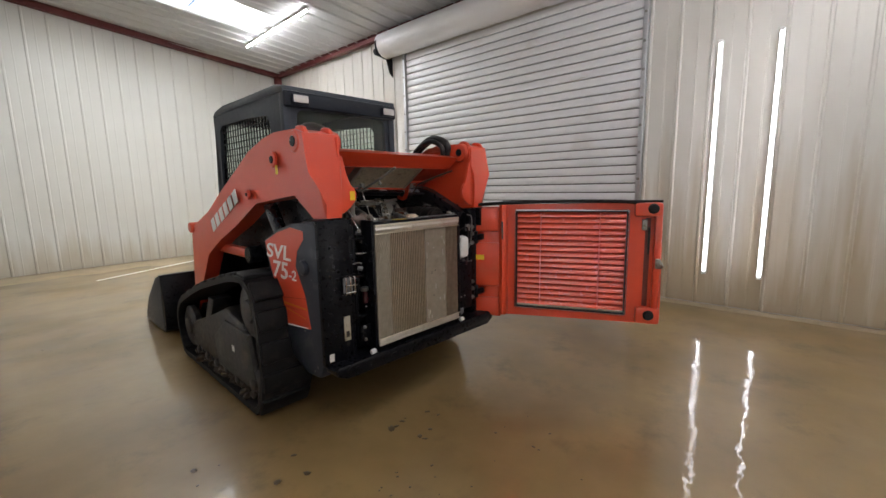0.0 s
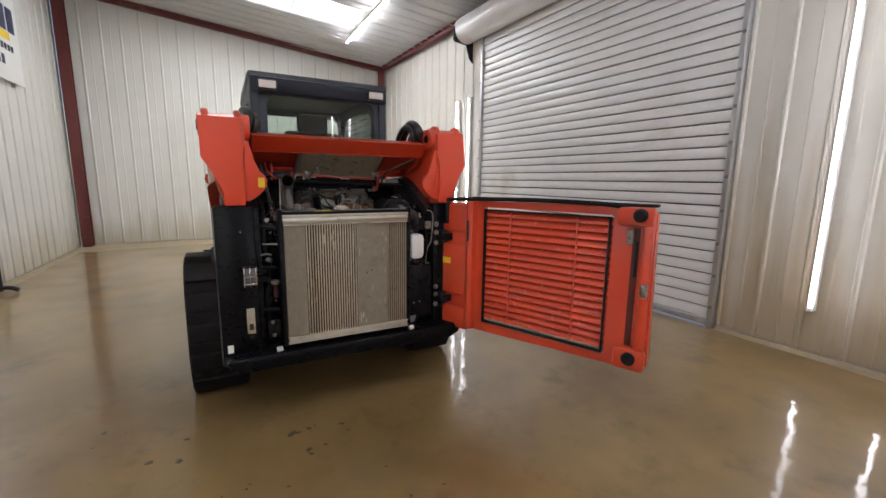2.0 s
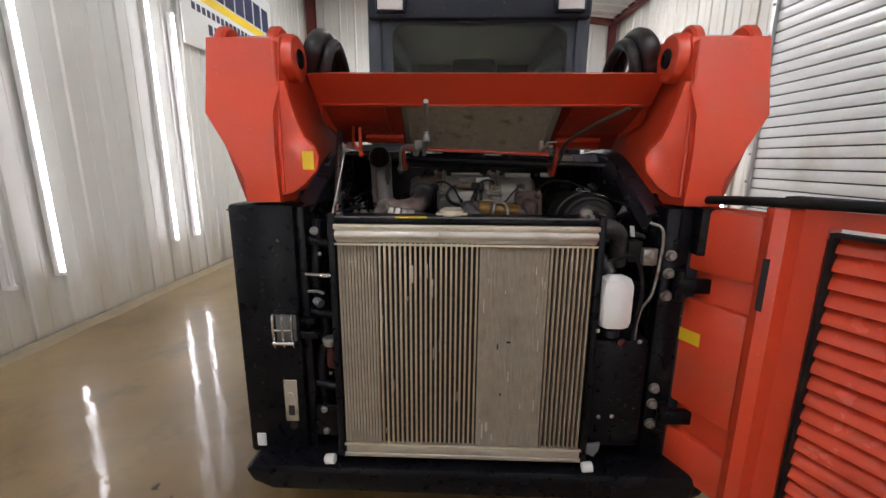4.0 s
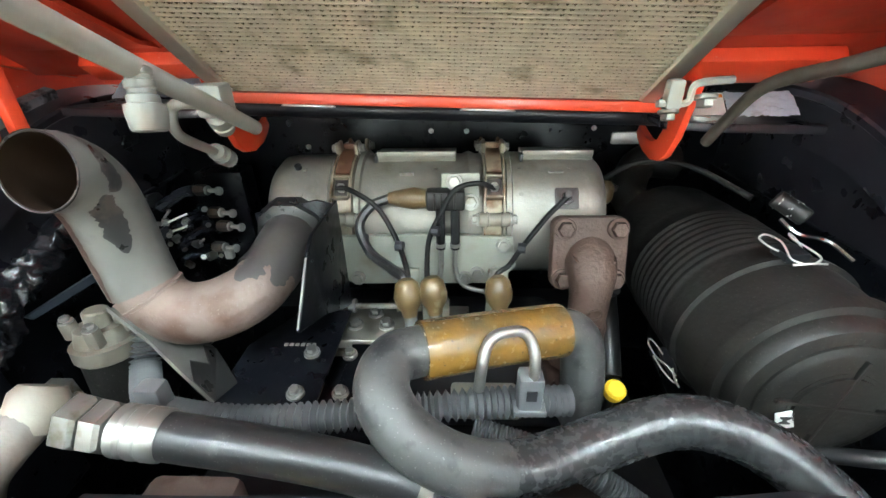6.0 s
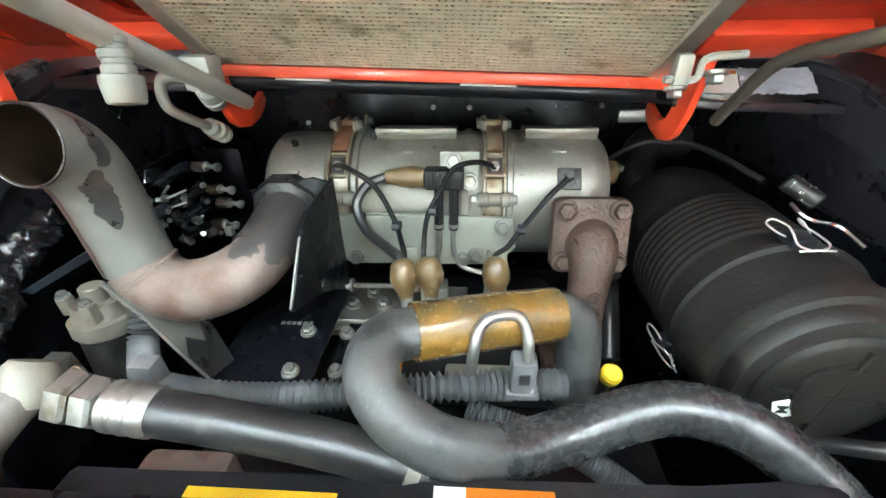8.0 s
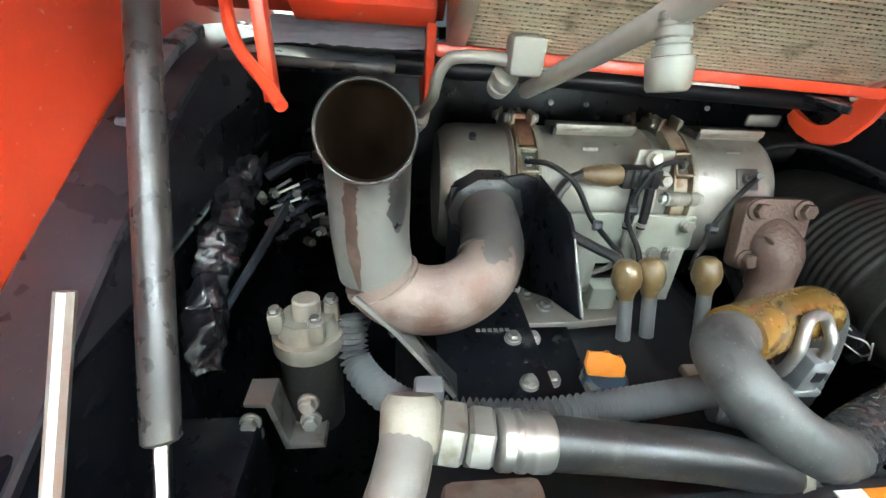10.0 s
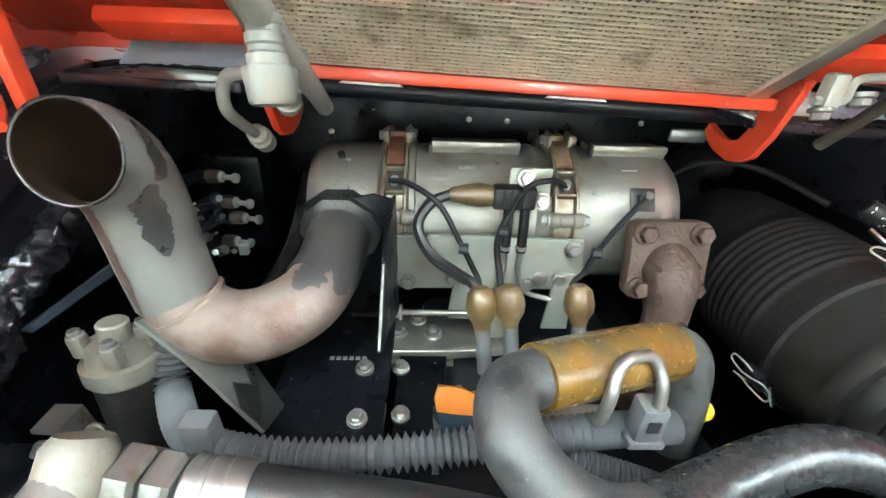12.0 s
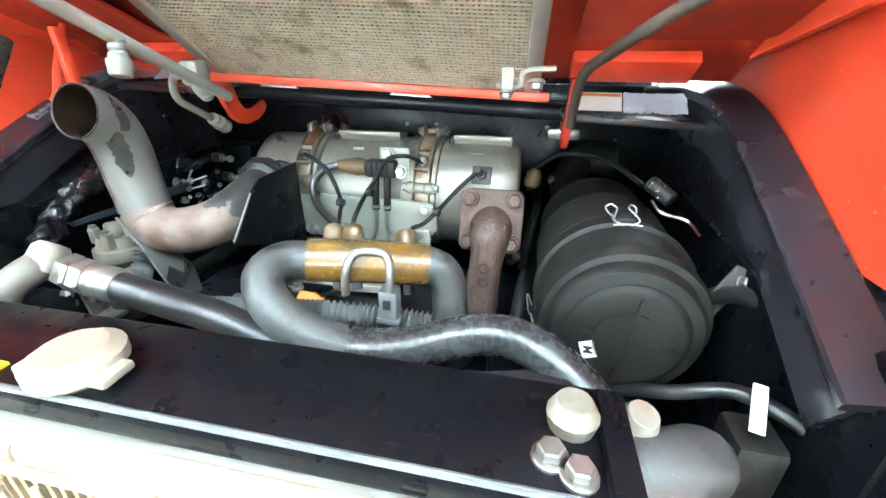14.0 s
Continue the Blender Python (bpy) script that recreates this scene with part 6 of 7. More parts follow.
# pressure sensor block and its wiring
blk = part("sensor_block", box((-0.01, 0.474, 1.242), (0.042, 0.497, 1.27), 0.004), PLASTIC, loader, "black differential pressure sensor")
for k in range(4):
    part("block_rib", box((0.0 + 0.009 * k, 0.471, 1.246), (0.003 + 0.009 * k, 0.475, 1.268), 0.001), PLASTIC, blk)
bolt("block_bolt", (0.05, 0.484, 1.252), (0, -1, 0.3), 0.0085, blk)
bolt("block_bolt", (0.028, 0.486, 1.28), (0, -1, 0.3), 0.0085, blk)
part("bracket_tab", box((0.01, 0.493, 1.235), (0.062, 0.497, 1.29), 0.003), PLATEGREY, blk)
part("connector_boot", lathe((-0.01, 0.486, 1.257), (-0.062, 0.488, 1.257), [(0, 0.012), (0.3, 0.0155), (0.6, 0.013), (1, 0.008)], 14), AMBER, loader, "amber connector boot")
for pts, r in (([(-0.06, 0.488, 1.257), (-0.085, 0.475, 1.25), (-0.1, 0.462, 1.226), (-0.085, 0.44, 1.2), (-0.055, 0.415, 1.19), (-0.036, 0.397, 1.186), (-0.032, 0.39, 1.17)], 0.0068),
               ([(-0.135, 0.5, 1.268), (-0.11, 0.478, 1.272), (-0.075, 0.47, 1.25), (-0.05, 0.455, 1.21), (-0.036, 0.42, 1.195), (-0.03, 0.4, 1.188), (-0.031, 0.39, 1.17)], 0.0036),
               ([(0.083, 0.5, 1.266), (0.06, 0.48, 1.28), (0.03, 0.474, 1.274), (0.012, 0.47, 1.245), (-0.005, 0.45, 1.215), (-0.006, 0.405, 1.192), (-0.004, 0.395, 1.17)], 0.0036),
               ([(0.178, 0.478, 1.262), (0.152, 0.468, 1.238), (0.118, 0.45, 1.2), (0.1, 0.43, 1.185), (0.084, 0.416, 1.18), (0.08, 0.411, 1.16)], 0.0036)):
    part("sensor_wire", tube(pts, r, seg=8), RUBBER if r < 0.006 else HOSE, loader, "black sensor wire")
for x in (0.009, 0.029):
    part("sensor_hose", tube([(x, 0.474, 1.245), (x, 0.468, 1.215), (x, 0.466, 1.19)], 0.0062, seg=8), RUBBER, loader, "short black rubber hose")
    part("hose_clip", cyl((x, 0.4665, 1.194), (x, 0.4663, 1.199), 0.0075, 10), ZINC, loader)
    part("sensor_pipe", tube([(x, 0.466, 1.195), (x, 0.462, 1.16), (x + (0.012 if x > 0.01 else -0.01), 0.458, 1.135), (x + (0.045 if x > 0.01 else -0.035), 0.455, 1.125)], 0.0036, seg=8), ZINC, loader, "thin steel pipe")
part("sensor_pipe", cyl((-0.12, 0.462, 1.095), (-0.03, 0.455, 1.1), 0.0042, 10), ZINC, loader)
bolt("pipe_nut", (-0.122, 0.462, 1.095), (-1, 0, 0), 0.008, loader)
for x, y, z in ((-0.028, 0.378, 1.175), (0.003, 0.38, 1.177), (0.084, 0.39, 1.172)):
    part("amber_boot", lathe((x - 0.002, y + 0.006, z + 0.017), (x + 0.002, y - 0.008, z - 0.028), [(0, 0.008), (0.12, 0.0145), (0.45, 0.0175), (0.65, 0.016), (0.85, 0.0105), (1, 0.009)], 16), AMBER, loader, "amber rubber boot")
    part("sensor_stem", cyl((x + 0.002, y - 0.008, z - 0.026), (x + 0.008, y - 0.022, z - 0.08), 0.0085, 12), CONDUIT, loader)
for x, y, z in ((-0.095, 0.456, 1.212), (-0.045, 0.446, 1.205), (0.003, 0.458, 1.222), (0.118, 0.45, 1.2)):
    part("wire_tie", cyl((x - 0.005, y, z), (x + 0.005, y - 0.002, z), 0.0072, 8), INK, loader)

# exhaust tail pipe
EX = [(-0.319, 0.284, 1.361), (-0.32, 0.304, 1.354), (-0.321, 0.321, 1.339), (-0.322, 0.332, 1.315), (-0.322, 0.336, 1.285), (-0.322, 0.338, 1.25), (-0.318, 0.337, 1.212)]


def open_pipe(r, material, name, parent, label):
    """A pipe that curves back at its open upper end."""
    return part(name, tube(EX, r, seg=32, steps=4, closed=False), material, parent, label, 60)


ex = open_pipe(0.0355, PIPE, "tail_pipe", loader, "grey exhaust tail pipe with an open curved end")
open_pipe(0.0328, SOOT, "pipe_lining", ex, "sooty brown inside of the pipe")
for s0, s1, a0, a1, seed in ((0.26, 0.74, -0.8, -0.2, 2.0), (0.1, 0.36, -1.4, -0.8, 11.0)):
    part("damp_stain", pipe_stain(EX, 0.0355, s0, s1, a0, a1, (0.25, -0.9, 0.35), seed), WETSTEEL, ex, "damp dark run on the pipe", 60)
part("rust_run", pipe_stain(EX, 0.0355, 0.22, 1.0, 0.5, 0.82, (0.25, -0.9, 0.35), 8.0), RUST, ex, "brown rust run down the pipe", 60)
axis = (Vector(EX[0]) - Vector(EX[1])).normalized()
side = axis.orthogonal().normalized()
rim = [Vector(EX[0]) + 0.0342 * (side * math.cos(2 * math.pi * k / 32) + axis.cross(side) * math.sin(2 * math.pi * k / 32)) for k in range(33)]
part("pipe_rim", tube(rim, 0.0009, seg=6, straight=True), WETSTEEL, ex)
BEND = [(-0.318, 0.337, 1.212), (-0.302, 0.333, 1.19), (-0.27, 0.326, 1.183), (-0.235, 0.332, 1.186), (-0.205, 0.355, 1.195), (-0.192, 0.39, 1.206), (-0.19, 0.42, 1.214)]
part("pipe_bend", tube(BEND, lambda s: 0.0355 - 0.002 * s, seg=28, steps=6), RUSTPIPE, ex, "rusty welded bend")
for s0, s1, a0, a1, seed in ((0.62, 0.86, -0.7, 0.25, 3.0), (0.7, 0.95, 0.3, 1.2, 6.0), (0.75, 0.95, -1.6, -0.8, 9.0)):
    part("damp_stain", pipe_stain(BEND, 0.0343, s0, s1, a0, a1, (0.1, -0.6, 0.75), seed, 0.6), DAMP, ex, "damp dark patch on the bend", 60)
part("weld_seam", tube([Vector((-0.312, 0.335, 1.203)) + 0.037 * Vector((math.cos(a) * 0.86, math.sin(a) * 0.9, math.cos(a) * 0.45)) for a in [2 * math.pi * k / 24 for k in range(25)]], 0.003, seg=6, straight=True), RUSTPIPE, ex)
part("pipe_collar", tube([(-0.2, 0.37, 1.2), (-0.193, 0.39, 1.206), (-0.19, 0.43, 1.217), (-0.19, 0.475, 1.222)], 0.0352, seg=28), DAMP, ex, "dark grey outlet collar")
part("outlet_flange", lathe((-0.19, 0.445, 1.219), (-0.19, 0.476, 1.223), [(0, 0.038), (0.15, 0.047), (0.75, 0.05), (1, 0.046)], 10), WETSTEEL, ex, "dark outlet flange")
STRAP = [(-0.338, 0.3, 1.206), (-0.299, 0.291, 1.168), (-0.269, 0.281, 1.133), (-0.24, 0.274, 1.097), (-0.236, 0.312, 1.086), (-0.277, 0.349, 1.11), (-0.32, 0.335, 1.18)]
pb = part("pipe_bracket", slab(STRAP, 0.004), PIPE, loader, "grey steel pipe bracket")
sv = [Vector(c) for c in STRAP]
sn_ = (sv[1] - sv[0]).cross(sv[-1] - sv[0]).normalized()
wet_edge = [sv[2].lerp(sv[3], 0.3), sv[3], sv[4], sv[4].lerp(sv[5], 0.95), sv[2].lerp(sv[5], 0.8) + (sv[0] - sv[2]) * 0.1, sv[2].lerp(sv[5], 0.55) - (sv[0] - sv[2]) * 0.12, sv[2].lerp(sv[5], 0.3) + (sv[0] - sv[2]) * 0.06]
part("damp_patch", slab([c - sn_ * 0.0008 for c in wet_edge], 0.0056), WETSTEEL, pb, "damp dark end of the bracket")
for c in ((-0.3, 0.302, 1.164), (-0.29, 0.31, 1.152)):
    part("bracket_hole", cyl(Vector(c), Vector(c) + Vector((-0.004, -0.0014, -0.003)), 0.0042, 12), INK, pb)
# black angle bracket: an upright plate with a bare edge, and a foot turned to the side
plate = part("angle_bracket", prism([(-0.25, 0.27), (-0.128, 0.272), (-0.128, 0.46), (-0.2, 0.46), (-0.25, 0.38)], "z", 1.083, 1.089, 0.002), PITCH, loader, "black angle bracket with bolts and slots")
part("upright_plate", prism([(0.283, 1.192), (0.283, 1.196), (0.336, 1.25), (0.346, 1.259), (0.36, 1.265), (0.46, 1.265), (0.46, 1.1), (0.412, 1.125), (0.356, 1.16)], "x", -0.129, -0.125, 0.001), PITCH, plate, "dark upright plate")
part("back_plate", prism([(-0.235, 1.1), (-0.1295, 1.1), (-0.1295, 1.262), (-0.15, 1.268), (-0.235, 1.25)], "y", 0.452, 0.458, 0.001), PITCH, plate, "black plate round the outlet collar")
part("plate_edge", slab([(-0.128, 0.2815, 1.196), (-0.126, 0.2815, 1.196), (-0.126, 0.335, 1.2495), (-0.128, 0.335, 1.2495)], 0.0012), PIPE, plate, "worn bare plate edge")
for x, y, z in ((-0.157, 0.364, 1.09), (-0.155, 0.296, 1.09), (-0.118, 0.394, 1.06), (-0.114, 0.325, 1.06)):
    part("washer", cyl((x, y, z - 0.001), (x, y - 0.0005, z + 0.003), 0.0105, 18), ZINC, plate)
    bolt("mount_bolt", (x, y, z + 0.003), (0, -0.15, 1), 0.0066, plate)
for k in range(6):
    part("slot", box((-0.2 + 0.0075 * k, 0.378, 1.0895), (-0.195 + 0.0075 * k, 0.383, 1.0905)), ALU, plate)
part("side_step", prism([(-0.122, 0.275), (-0.07, 0.28), (-0.06, 0.42), (-0.122, 0.42)], "z", 1.05, 1.058, 0.003), PITCH, plate, "wet dark step")
alu = part("aluminium_bracket", prism([(-0.2, 0.428), (-0.05, 0.432), (0.04, 0.44), (0.05, 0.52), (-0.2, 0.525)], "z", 1.04, 1.054, 0.003), ALU, loader, "aluminium bracket with three bolts")
part("bracket_spacer", prism([(-0.2, 0.424), (-0.05, 0.428), (-0.05, 0.46), (-0.2, 0.46)], "z", 1.026, 1.039, 0.003), CREAM, alu)
for x, y in ((-0.127, 0.466), (-0.1, 0.496), (-0.078, 0.466)):
    part("washer", cyl((x, y, 1.053), (x, y, 1.0565), 0.0125, 18), ZINC, alu)
    bolt("bracket_bolt", (x, y, 1.0565), (0, -0.2, 1), 0.0085, alu)

# turbo outlet casting
ELBOW_R = (0.033, 0.0335, 0.031, 0.026, 0.025, 0.028, 0.034, 0.035)


def elbow_radius(f):
    k = min(int(f * 7), 6)
    return ELBOW_R[k] + (ELBOW_R[k + 1] - ELBOW_R[k]) * (f * 7 - k)


fl = part("turbo_elbow", tube([(0.207, 0.458, 1.186), (0.207, 0.432, 1.178), (0.206, 0.417, 1.152), (0.203, 0.408, 1.118), (0.197, 0.4, 1.085), (0.19, 0.39, 1.05)], elbow_radius, seg=28, steps=10), RUST, loader, "brown rusted exhaust elbow")
fm = Matrix.Translation((0.206, 0.452, 1.192)) @ Matrix.Rotation(radians(-16), 4, "X")
part("flange", prism(rounded(-0.049, 0.049, -0.049, 0.049, 0.013, 4), "y", -0.011, 0.011, 0.003), RUST, fl, "square rusted flange")
bpy.data.objects["flange"].data.transform(fm)
for x in (-0.034, 0.034):
    for z in (-0.034, 0.034):
        bolt("flange_bolt", fm @ Vector((x, -0.011, z)), fm.to_3x3() @ Vector((0, -1, 0)), 0.0105, fl, RUST)
part("casting_web", prism([(0.18, 1.2), (0.234, 1.2), (0.23, 1.15), (0.222, 1.12), (0.19, 1.12), (0.184, 1.15)], "y", 0.415, 0.44, 0.008), RUST, fl)
for z, y in ((1.14, 0.385), (1.12, 0.3795)):
    part("cast_mark", tube([Vector((0.205 + 0.008 * math.cos(a), y - 0.002 - 0.1 * 0.008 * math.sin(a), z + 0.008 * math.sin(a))) for a in [2 * math.pi * k / 14 for k in range(15)]], 0.0014, seg=6, straight=True), RUST, fl)
part("lower_flange", prism(rounded(0.15, 0.225, 0.335, 0.425, 0.02, 4), "z", 1.03, 1.052, 0.004), RUST, fl)
for x, y in ((0.162, 0.348), (0.213, 0.348)):
    bolt("flange_bolt", (x, y, 1.052), (0, 0, 1), 0.008, fl, RUST)

# coolant hose with the amber sleeve
COOLANT = [(0.4, 0.11, 1.02), (0.363, 0.152, 1.09), (0.318, 0.19, 1.128), (0.27, 0.214, 1.145), (0.219, 0.222, 1.143), (0.142, 0.205, 1.126), (0.085, 0.182, 1.132), (0.035, 0.168, 1.155), (-0.005, 0.176, 1.178), (-0.028, 0.2, 1.198), (-0.025, 0.232, 1.203), (0.0, 0.25, 1.2), (0.067, 0.276, 1.192), (0.135, 0.3, 1.184), (0.162, 0.306, 1.165), (0.17, 0.3, 1.12), (0.172, 0.295, 1.06)]
hose_way = smooth_path(COOLANT, 8)
ch = part("coolant_hose", tube(hose_way[50:], 0.0235, seg=24, straight=True), DUSTY, loader, "grey dusty coolant hose with damp patches")
part("hose_run", tube(hose_way[:51], 0.0235, seg=24, straight=True), WETHOSE, ch, "wet black run of the hose")
part("amber_sleeve", tube([(0.0, 0.25, 1.2), (0.067, 0.276, 1.192), (0.138, 0.301, 1.183)], 0.0275, seg=28), GOLD, loader, "amber heat sleeve on the hose")
part("hose_loop", tube([(0.0525, 0.237, 1.166), (0.0535, 0.235, 1.176), (0.0555, 0.236, 1.196), (0.059, 0.243, 1.21), (0.067, 0.251, 1.2165), (0.08, 0.257, 1.2165), (0.094, 0.261, 1.213), (0.102, 0.258, 1.203), (0.105, 0.25, 1.19), (0.105, 0.246, 1.166)], 0.0052, seg=12), ZINC, loader, "bent zinc wire bracket")
part("loop_clip", box((0.091, 0.24, 1.13), (0.115, 0.262, 1.172), 0.004), CONDUIT, loader, "zinc hose clip")
part("clip_slot", box((0.098, 0.2385, 1.148), (0.108, 0.2405, 1.16)), INK, loader)
part("clip_wing", box((0.087, 0.238, 1.126), (0.119, 0.254, 1.134), 0.002), CONDUIT, loader)
part("loop_foot", box((0.025, 0.265, 1.088), (0.1, 0.31, 1.1), 0.004), ALU, loader)
bolt("foot_bolt", (0.073, 0.275, 1.1), (0, -0.4, 1), 0.008, loader)
part("conduit", tube([(-0.345, 0.345, 1.15), (-0.34, 0.315, 1.11), (-0.3, 0.265, 1.11), (-0.25, 0.24, 1.12), (-0.17, 0.238, 1.115), (-0.08, 0.243, 1.12), (0.0, 0.252, 1.122), (0.07, 0.262, 1.12), (0.15, 0.275, 1.11)], 0.0132, seg=18, pitch=0.0072, ridge=0.0034), CONDUIT, loader, "corrugated grey conduit")
part("conduit", tube([(0.05, 0.27, 1.07), (0.16, 0.24, 1.05), (0.26, 0.2, 1.0)], 0.0135, seg=12, pitch=0.0045, ridge=0.0011), CONDUIT, loader)
part("conduit_clip", box((-0.283, 0.234, 1.125), (-0.257, 0.254, 1.158), 0.004), CONDUIT, loader, "grey conduit clip")

# hydraulic hose and its fittings
part("hydraulic_hose", tube([(-0.195, 0.169, 1.183), (-0.13, 0.168, 1.171), (-0.065, 0.162, 1.164), (0.0, 0.16, 1.14), (0.08, 0.155, 1.1)], 0.0185, seg=20), HOSE, loader, "black hydraulic hose")
part("hose_band", cyl((0.0, 0.16, 1.14), (0.01, 0.1595, 1.1355), 0.0193, 20), CREAM, loader)
fit_ = part("hose_ferrule", lathe((-0.232, 0.17, 1.188), (-0.193, 0.169, 1.183), [(0, 0.017), (0.06, 0.0202), (0.25, 0.0204), (0.29, 0.0192), (0.36, 0.0192), (0.4, 0.0206), (0.52, 0.0206), (0.56, 0.0194), (0.63, 0.0194), (0.67, 0.0206), (0.95, 0.0204), (1, 0.0188)], 24), ZINC, loader, "zinc hose ferrule and nuts")
part("hex_nut", cyl((-0.252, 0.172, 1.19), (-0.234, 0.17, 1.188), 0.0215, 6, 0.003), ZINC, fit_)
part("hex_nut", cyl((-0.273, 0.174, 1.193), (-0.254, 0.172, 1.19), 0.0225, 6, 0.003), ZINC, fit_)
elb = part("pipe_elbow", lathe((-0.29, 0.158, 1.198), (-0.288, 0.182, 1.222), [(0, 0.018), (0.3, 0.0195), (0.8, 0.0195), (1, 0.015)], 18), CREAM, loader, "cream steel elbow")
part("elbow_arm", cyl((-0.294, 0.176, 1.198), (-0.27, 0.174, 1.193), 0.016, 16, 0.003), CREAM, elb)
part("steel_pipe", tube([(-0.29, 0.164, 1.206), (-0.296, 0.14, 1.198), (-0.304, 0.122, 1.182), (-0.312, 0.113, 1.14), (-0.316, 0.112, 1.04)], 0.0175, seg=18), PINKISH, loader, "pinkish grey hydraulic pipe")

# fuel filter
FX, FYY = -0.388, 0.328
ff = part("fuel_filter", cyl((FX, FYY - 0.01, 1.02), (FX, FYY, 1.125), 0.031, 20, 0.004), PLASTIC, loader, "fuel filter with a cream head")
part("filter_head", lathe((FX, FYY, 1.122), (FX, FYY + 0.004, 1.162), [(0, 0.033), (0.1, 0.0355), (0.5, 0.0355), (0.55, 0.03), (1, 0.026)], 24), CREAM, ff, "cream filter head")
part("head_stub", cyl((FX, FYY + 0.002, 1.155), (FX + 0.001, FYY + 0.005, 1.182), 0.0135, 16, 0.002), CREAM, ff)
for dx, dy in ((-0.026, -0.008), (0.024, 0.01), (0.014, -0.022)):
    part("head_fin", box((FX + dx - 0.007, FYY + dy - 0.006, 1.15), (FX + dx + 0.007, FYY + dy + 0.006, 1.174), 0.002), CREAM, ff)
    bolt("head_bolt", (FX + dx, FYY + dy, 1.174), (0, 0, 1), 0.0055, ff)
fb = part("filter_bracket", prism([(-0.438, 1.112), (-0.438, 1.107), (-0.418, 1.107), (-0.41, 1.04), (-0.37, 1.04), (-0.372, 1.045), (-0.405, 1.045), (-0.413, 1.112)], "y", 0.265, 0.295, 0.001), ZINC, loader, "bent zinc filter bracket")
for x, z in ((-0.436, 1.085), (-0.436, 1.068), (-0.38, 1.11), (-0.38, 1.085)):
    bolt("filter_bolt", (x, 0.266, z), (0, -1, 0.2), 0.0075, fb)
part("bay_ledge", box((-0.525, 0.19, 0.98), (-0.428, 0.275, 1.085), 0.006), PITCH, loader, "black ledge")
part("pump_casting", box((-0.26, 0.14, 1.03), (-0.17, 0.2, 1.09), 0.01), RUSTPIPE, loader, "brownish pump casting")

# wrapped hoses on the side
def crinkled(bm, amount, scale):
    """Crumple a wrapping: sharp folds pushed in and out."""
    for v in bm.verts:
        d = noise.noise_vector(v.co * scale) + 0.5 * noise.noise_vector(v.co * scale * 2.7)
        v.co += amount * d
    return bm


part("wrapped_hose", crinkled(tube([(-0.46, 0.46, 1.27), (-0.468, 0.41, 1.24), (-0.47, 0.36, 1.215), (-0.468, 0.31, 1.19), (-0.463, 0.27, 1.15)], lambda s: 0.012 + 0.008 * math.sin(3.1 * s) - 0.006 * math.exp(-((s - 0.62) / 0.08) ** 2), seg=30, steps=24), 0.008, 52), WRAP, loader, "hose bundle wrapped in shiny black plastic", 50)

part("bay_stay", slab([(-0.462, 0.32, 1.18), (-0.462, 0.326, 1.172), (-0.458, 0.57, 1.16), (-0.458, 0.57, 1.178)], 0.004), CABGREY, loader, "thin grey stay plate")
for x, z in ((-0.381, 1.22), (-0.368, 1.178), (-0.359, 1.151), (-0.38, 1.108)):
    f = part("spool_fitting", cyl((x - 0.045, 0.628, z), (x - 0.024, 0.626, z), 0.0105, 6, 0.001), DAMP, loader, "hydraulic fitting with a bright tip")
    part("fitting_collar", cyl((x - 0.026, 0.626, z), (x - 0.02, 0.625, z), 0.0085, 14, 0.001), WIRE, f)
    part("fitting_pin", cyl((x - 0.02, 0.625, z), (x - 0.002, 0.622, z), 0.004, 12, 0.001), WIRE, f)
    part("fitting_tip", lathe((x - 0.003, 0.622, z), (x + 0.004, 0.62, z), [(0, 0.004), (0.1, 0.0075), (0.8, 0.0075), (1, 0.0035)], 12), WIRE, f, "bright ring tip")
    part("spool_hose", tube([(x - 0.045, 0.628, z), (x - 0.075, 0.632, z - 0.008), (x - 0.115, 0.62, z - 0.03)], 0.01, seg=10), GLOSS, loader)
rnd_f = random.Random(12)
for k in range(22):
    p = Vector((rnd_f.uniform(-0.5, -0.41), rnd_f.uniform(0.56, 0.66), rnd_f.uniform(1.09, 1.2)))
    w = Vector((rnd_f.uniform(0.2, 1), rnd_f.uniform(-1, -0.2), rnd_f.uniform(-0.3, 0.6))).normalized()
    q = part("line_fitting", cyl(p, p + w * rnd_f.uniform(0.01, 0.02), rnd_f.uniform(0.005, 0.009), 6, 0.0012), GLOSS if k % 2 else ZINC, loader, "small wet hydraulic fitting")
    part("fitting_collar", cyl(p + w * 0.016, p + w * 0.0185, rnd_f.uniform(0.003, 0.0055), 12, 0.0008), ZINC, q)
# thin bright lines: bare pipes crossing the clutter
for pts in (((-0.49, 0.6, 1.165), (-0.45, 0.62, 1.178)), ((-0.49, 0.59, 1.15), (-0.44, 0.61, 1.162)), ((-0.478, 0.6, 1.18), (-0.452, 0.585, 1.2)), ((-0.43, 0.6, 1.13), (-0.41, 0.585, 1.145))):
    part("bare_pipe", cyl(*pts, 0.0022, 8), WIRE, loader, "thin bare steel pipe")
part("square_nut", box((-0.392, 0.6, 1.096), (-0.378, 0.612, 1.112), 0.002), WIRE, loader, "bright square nut")


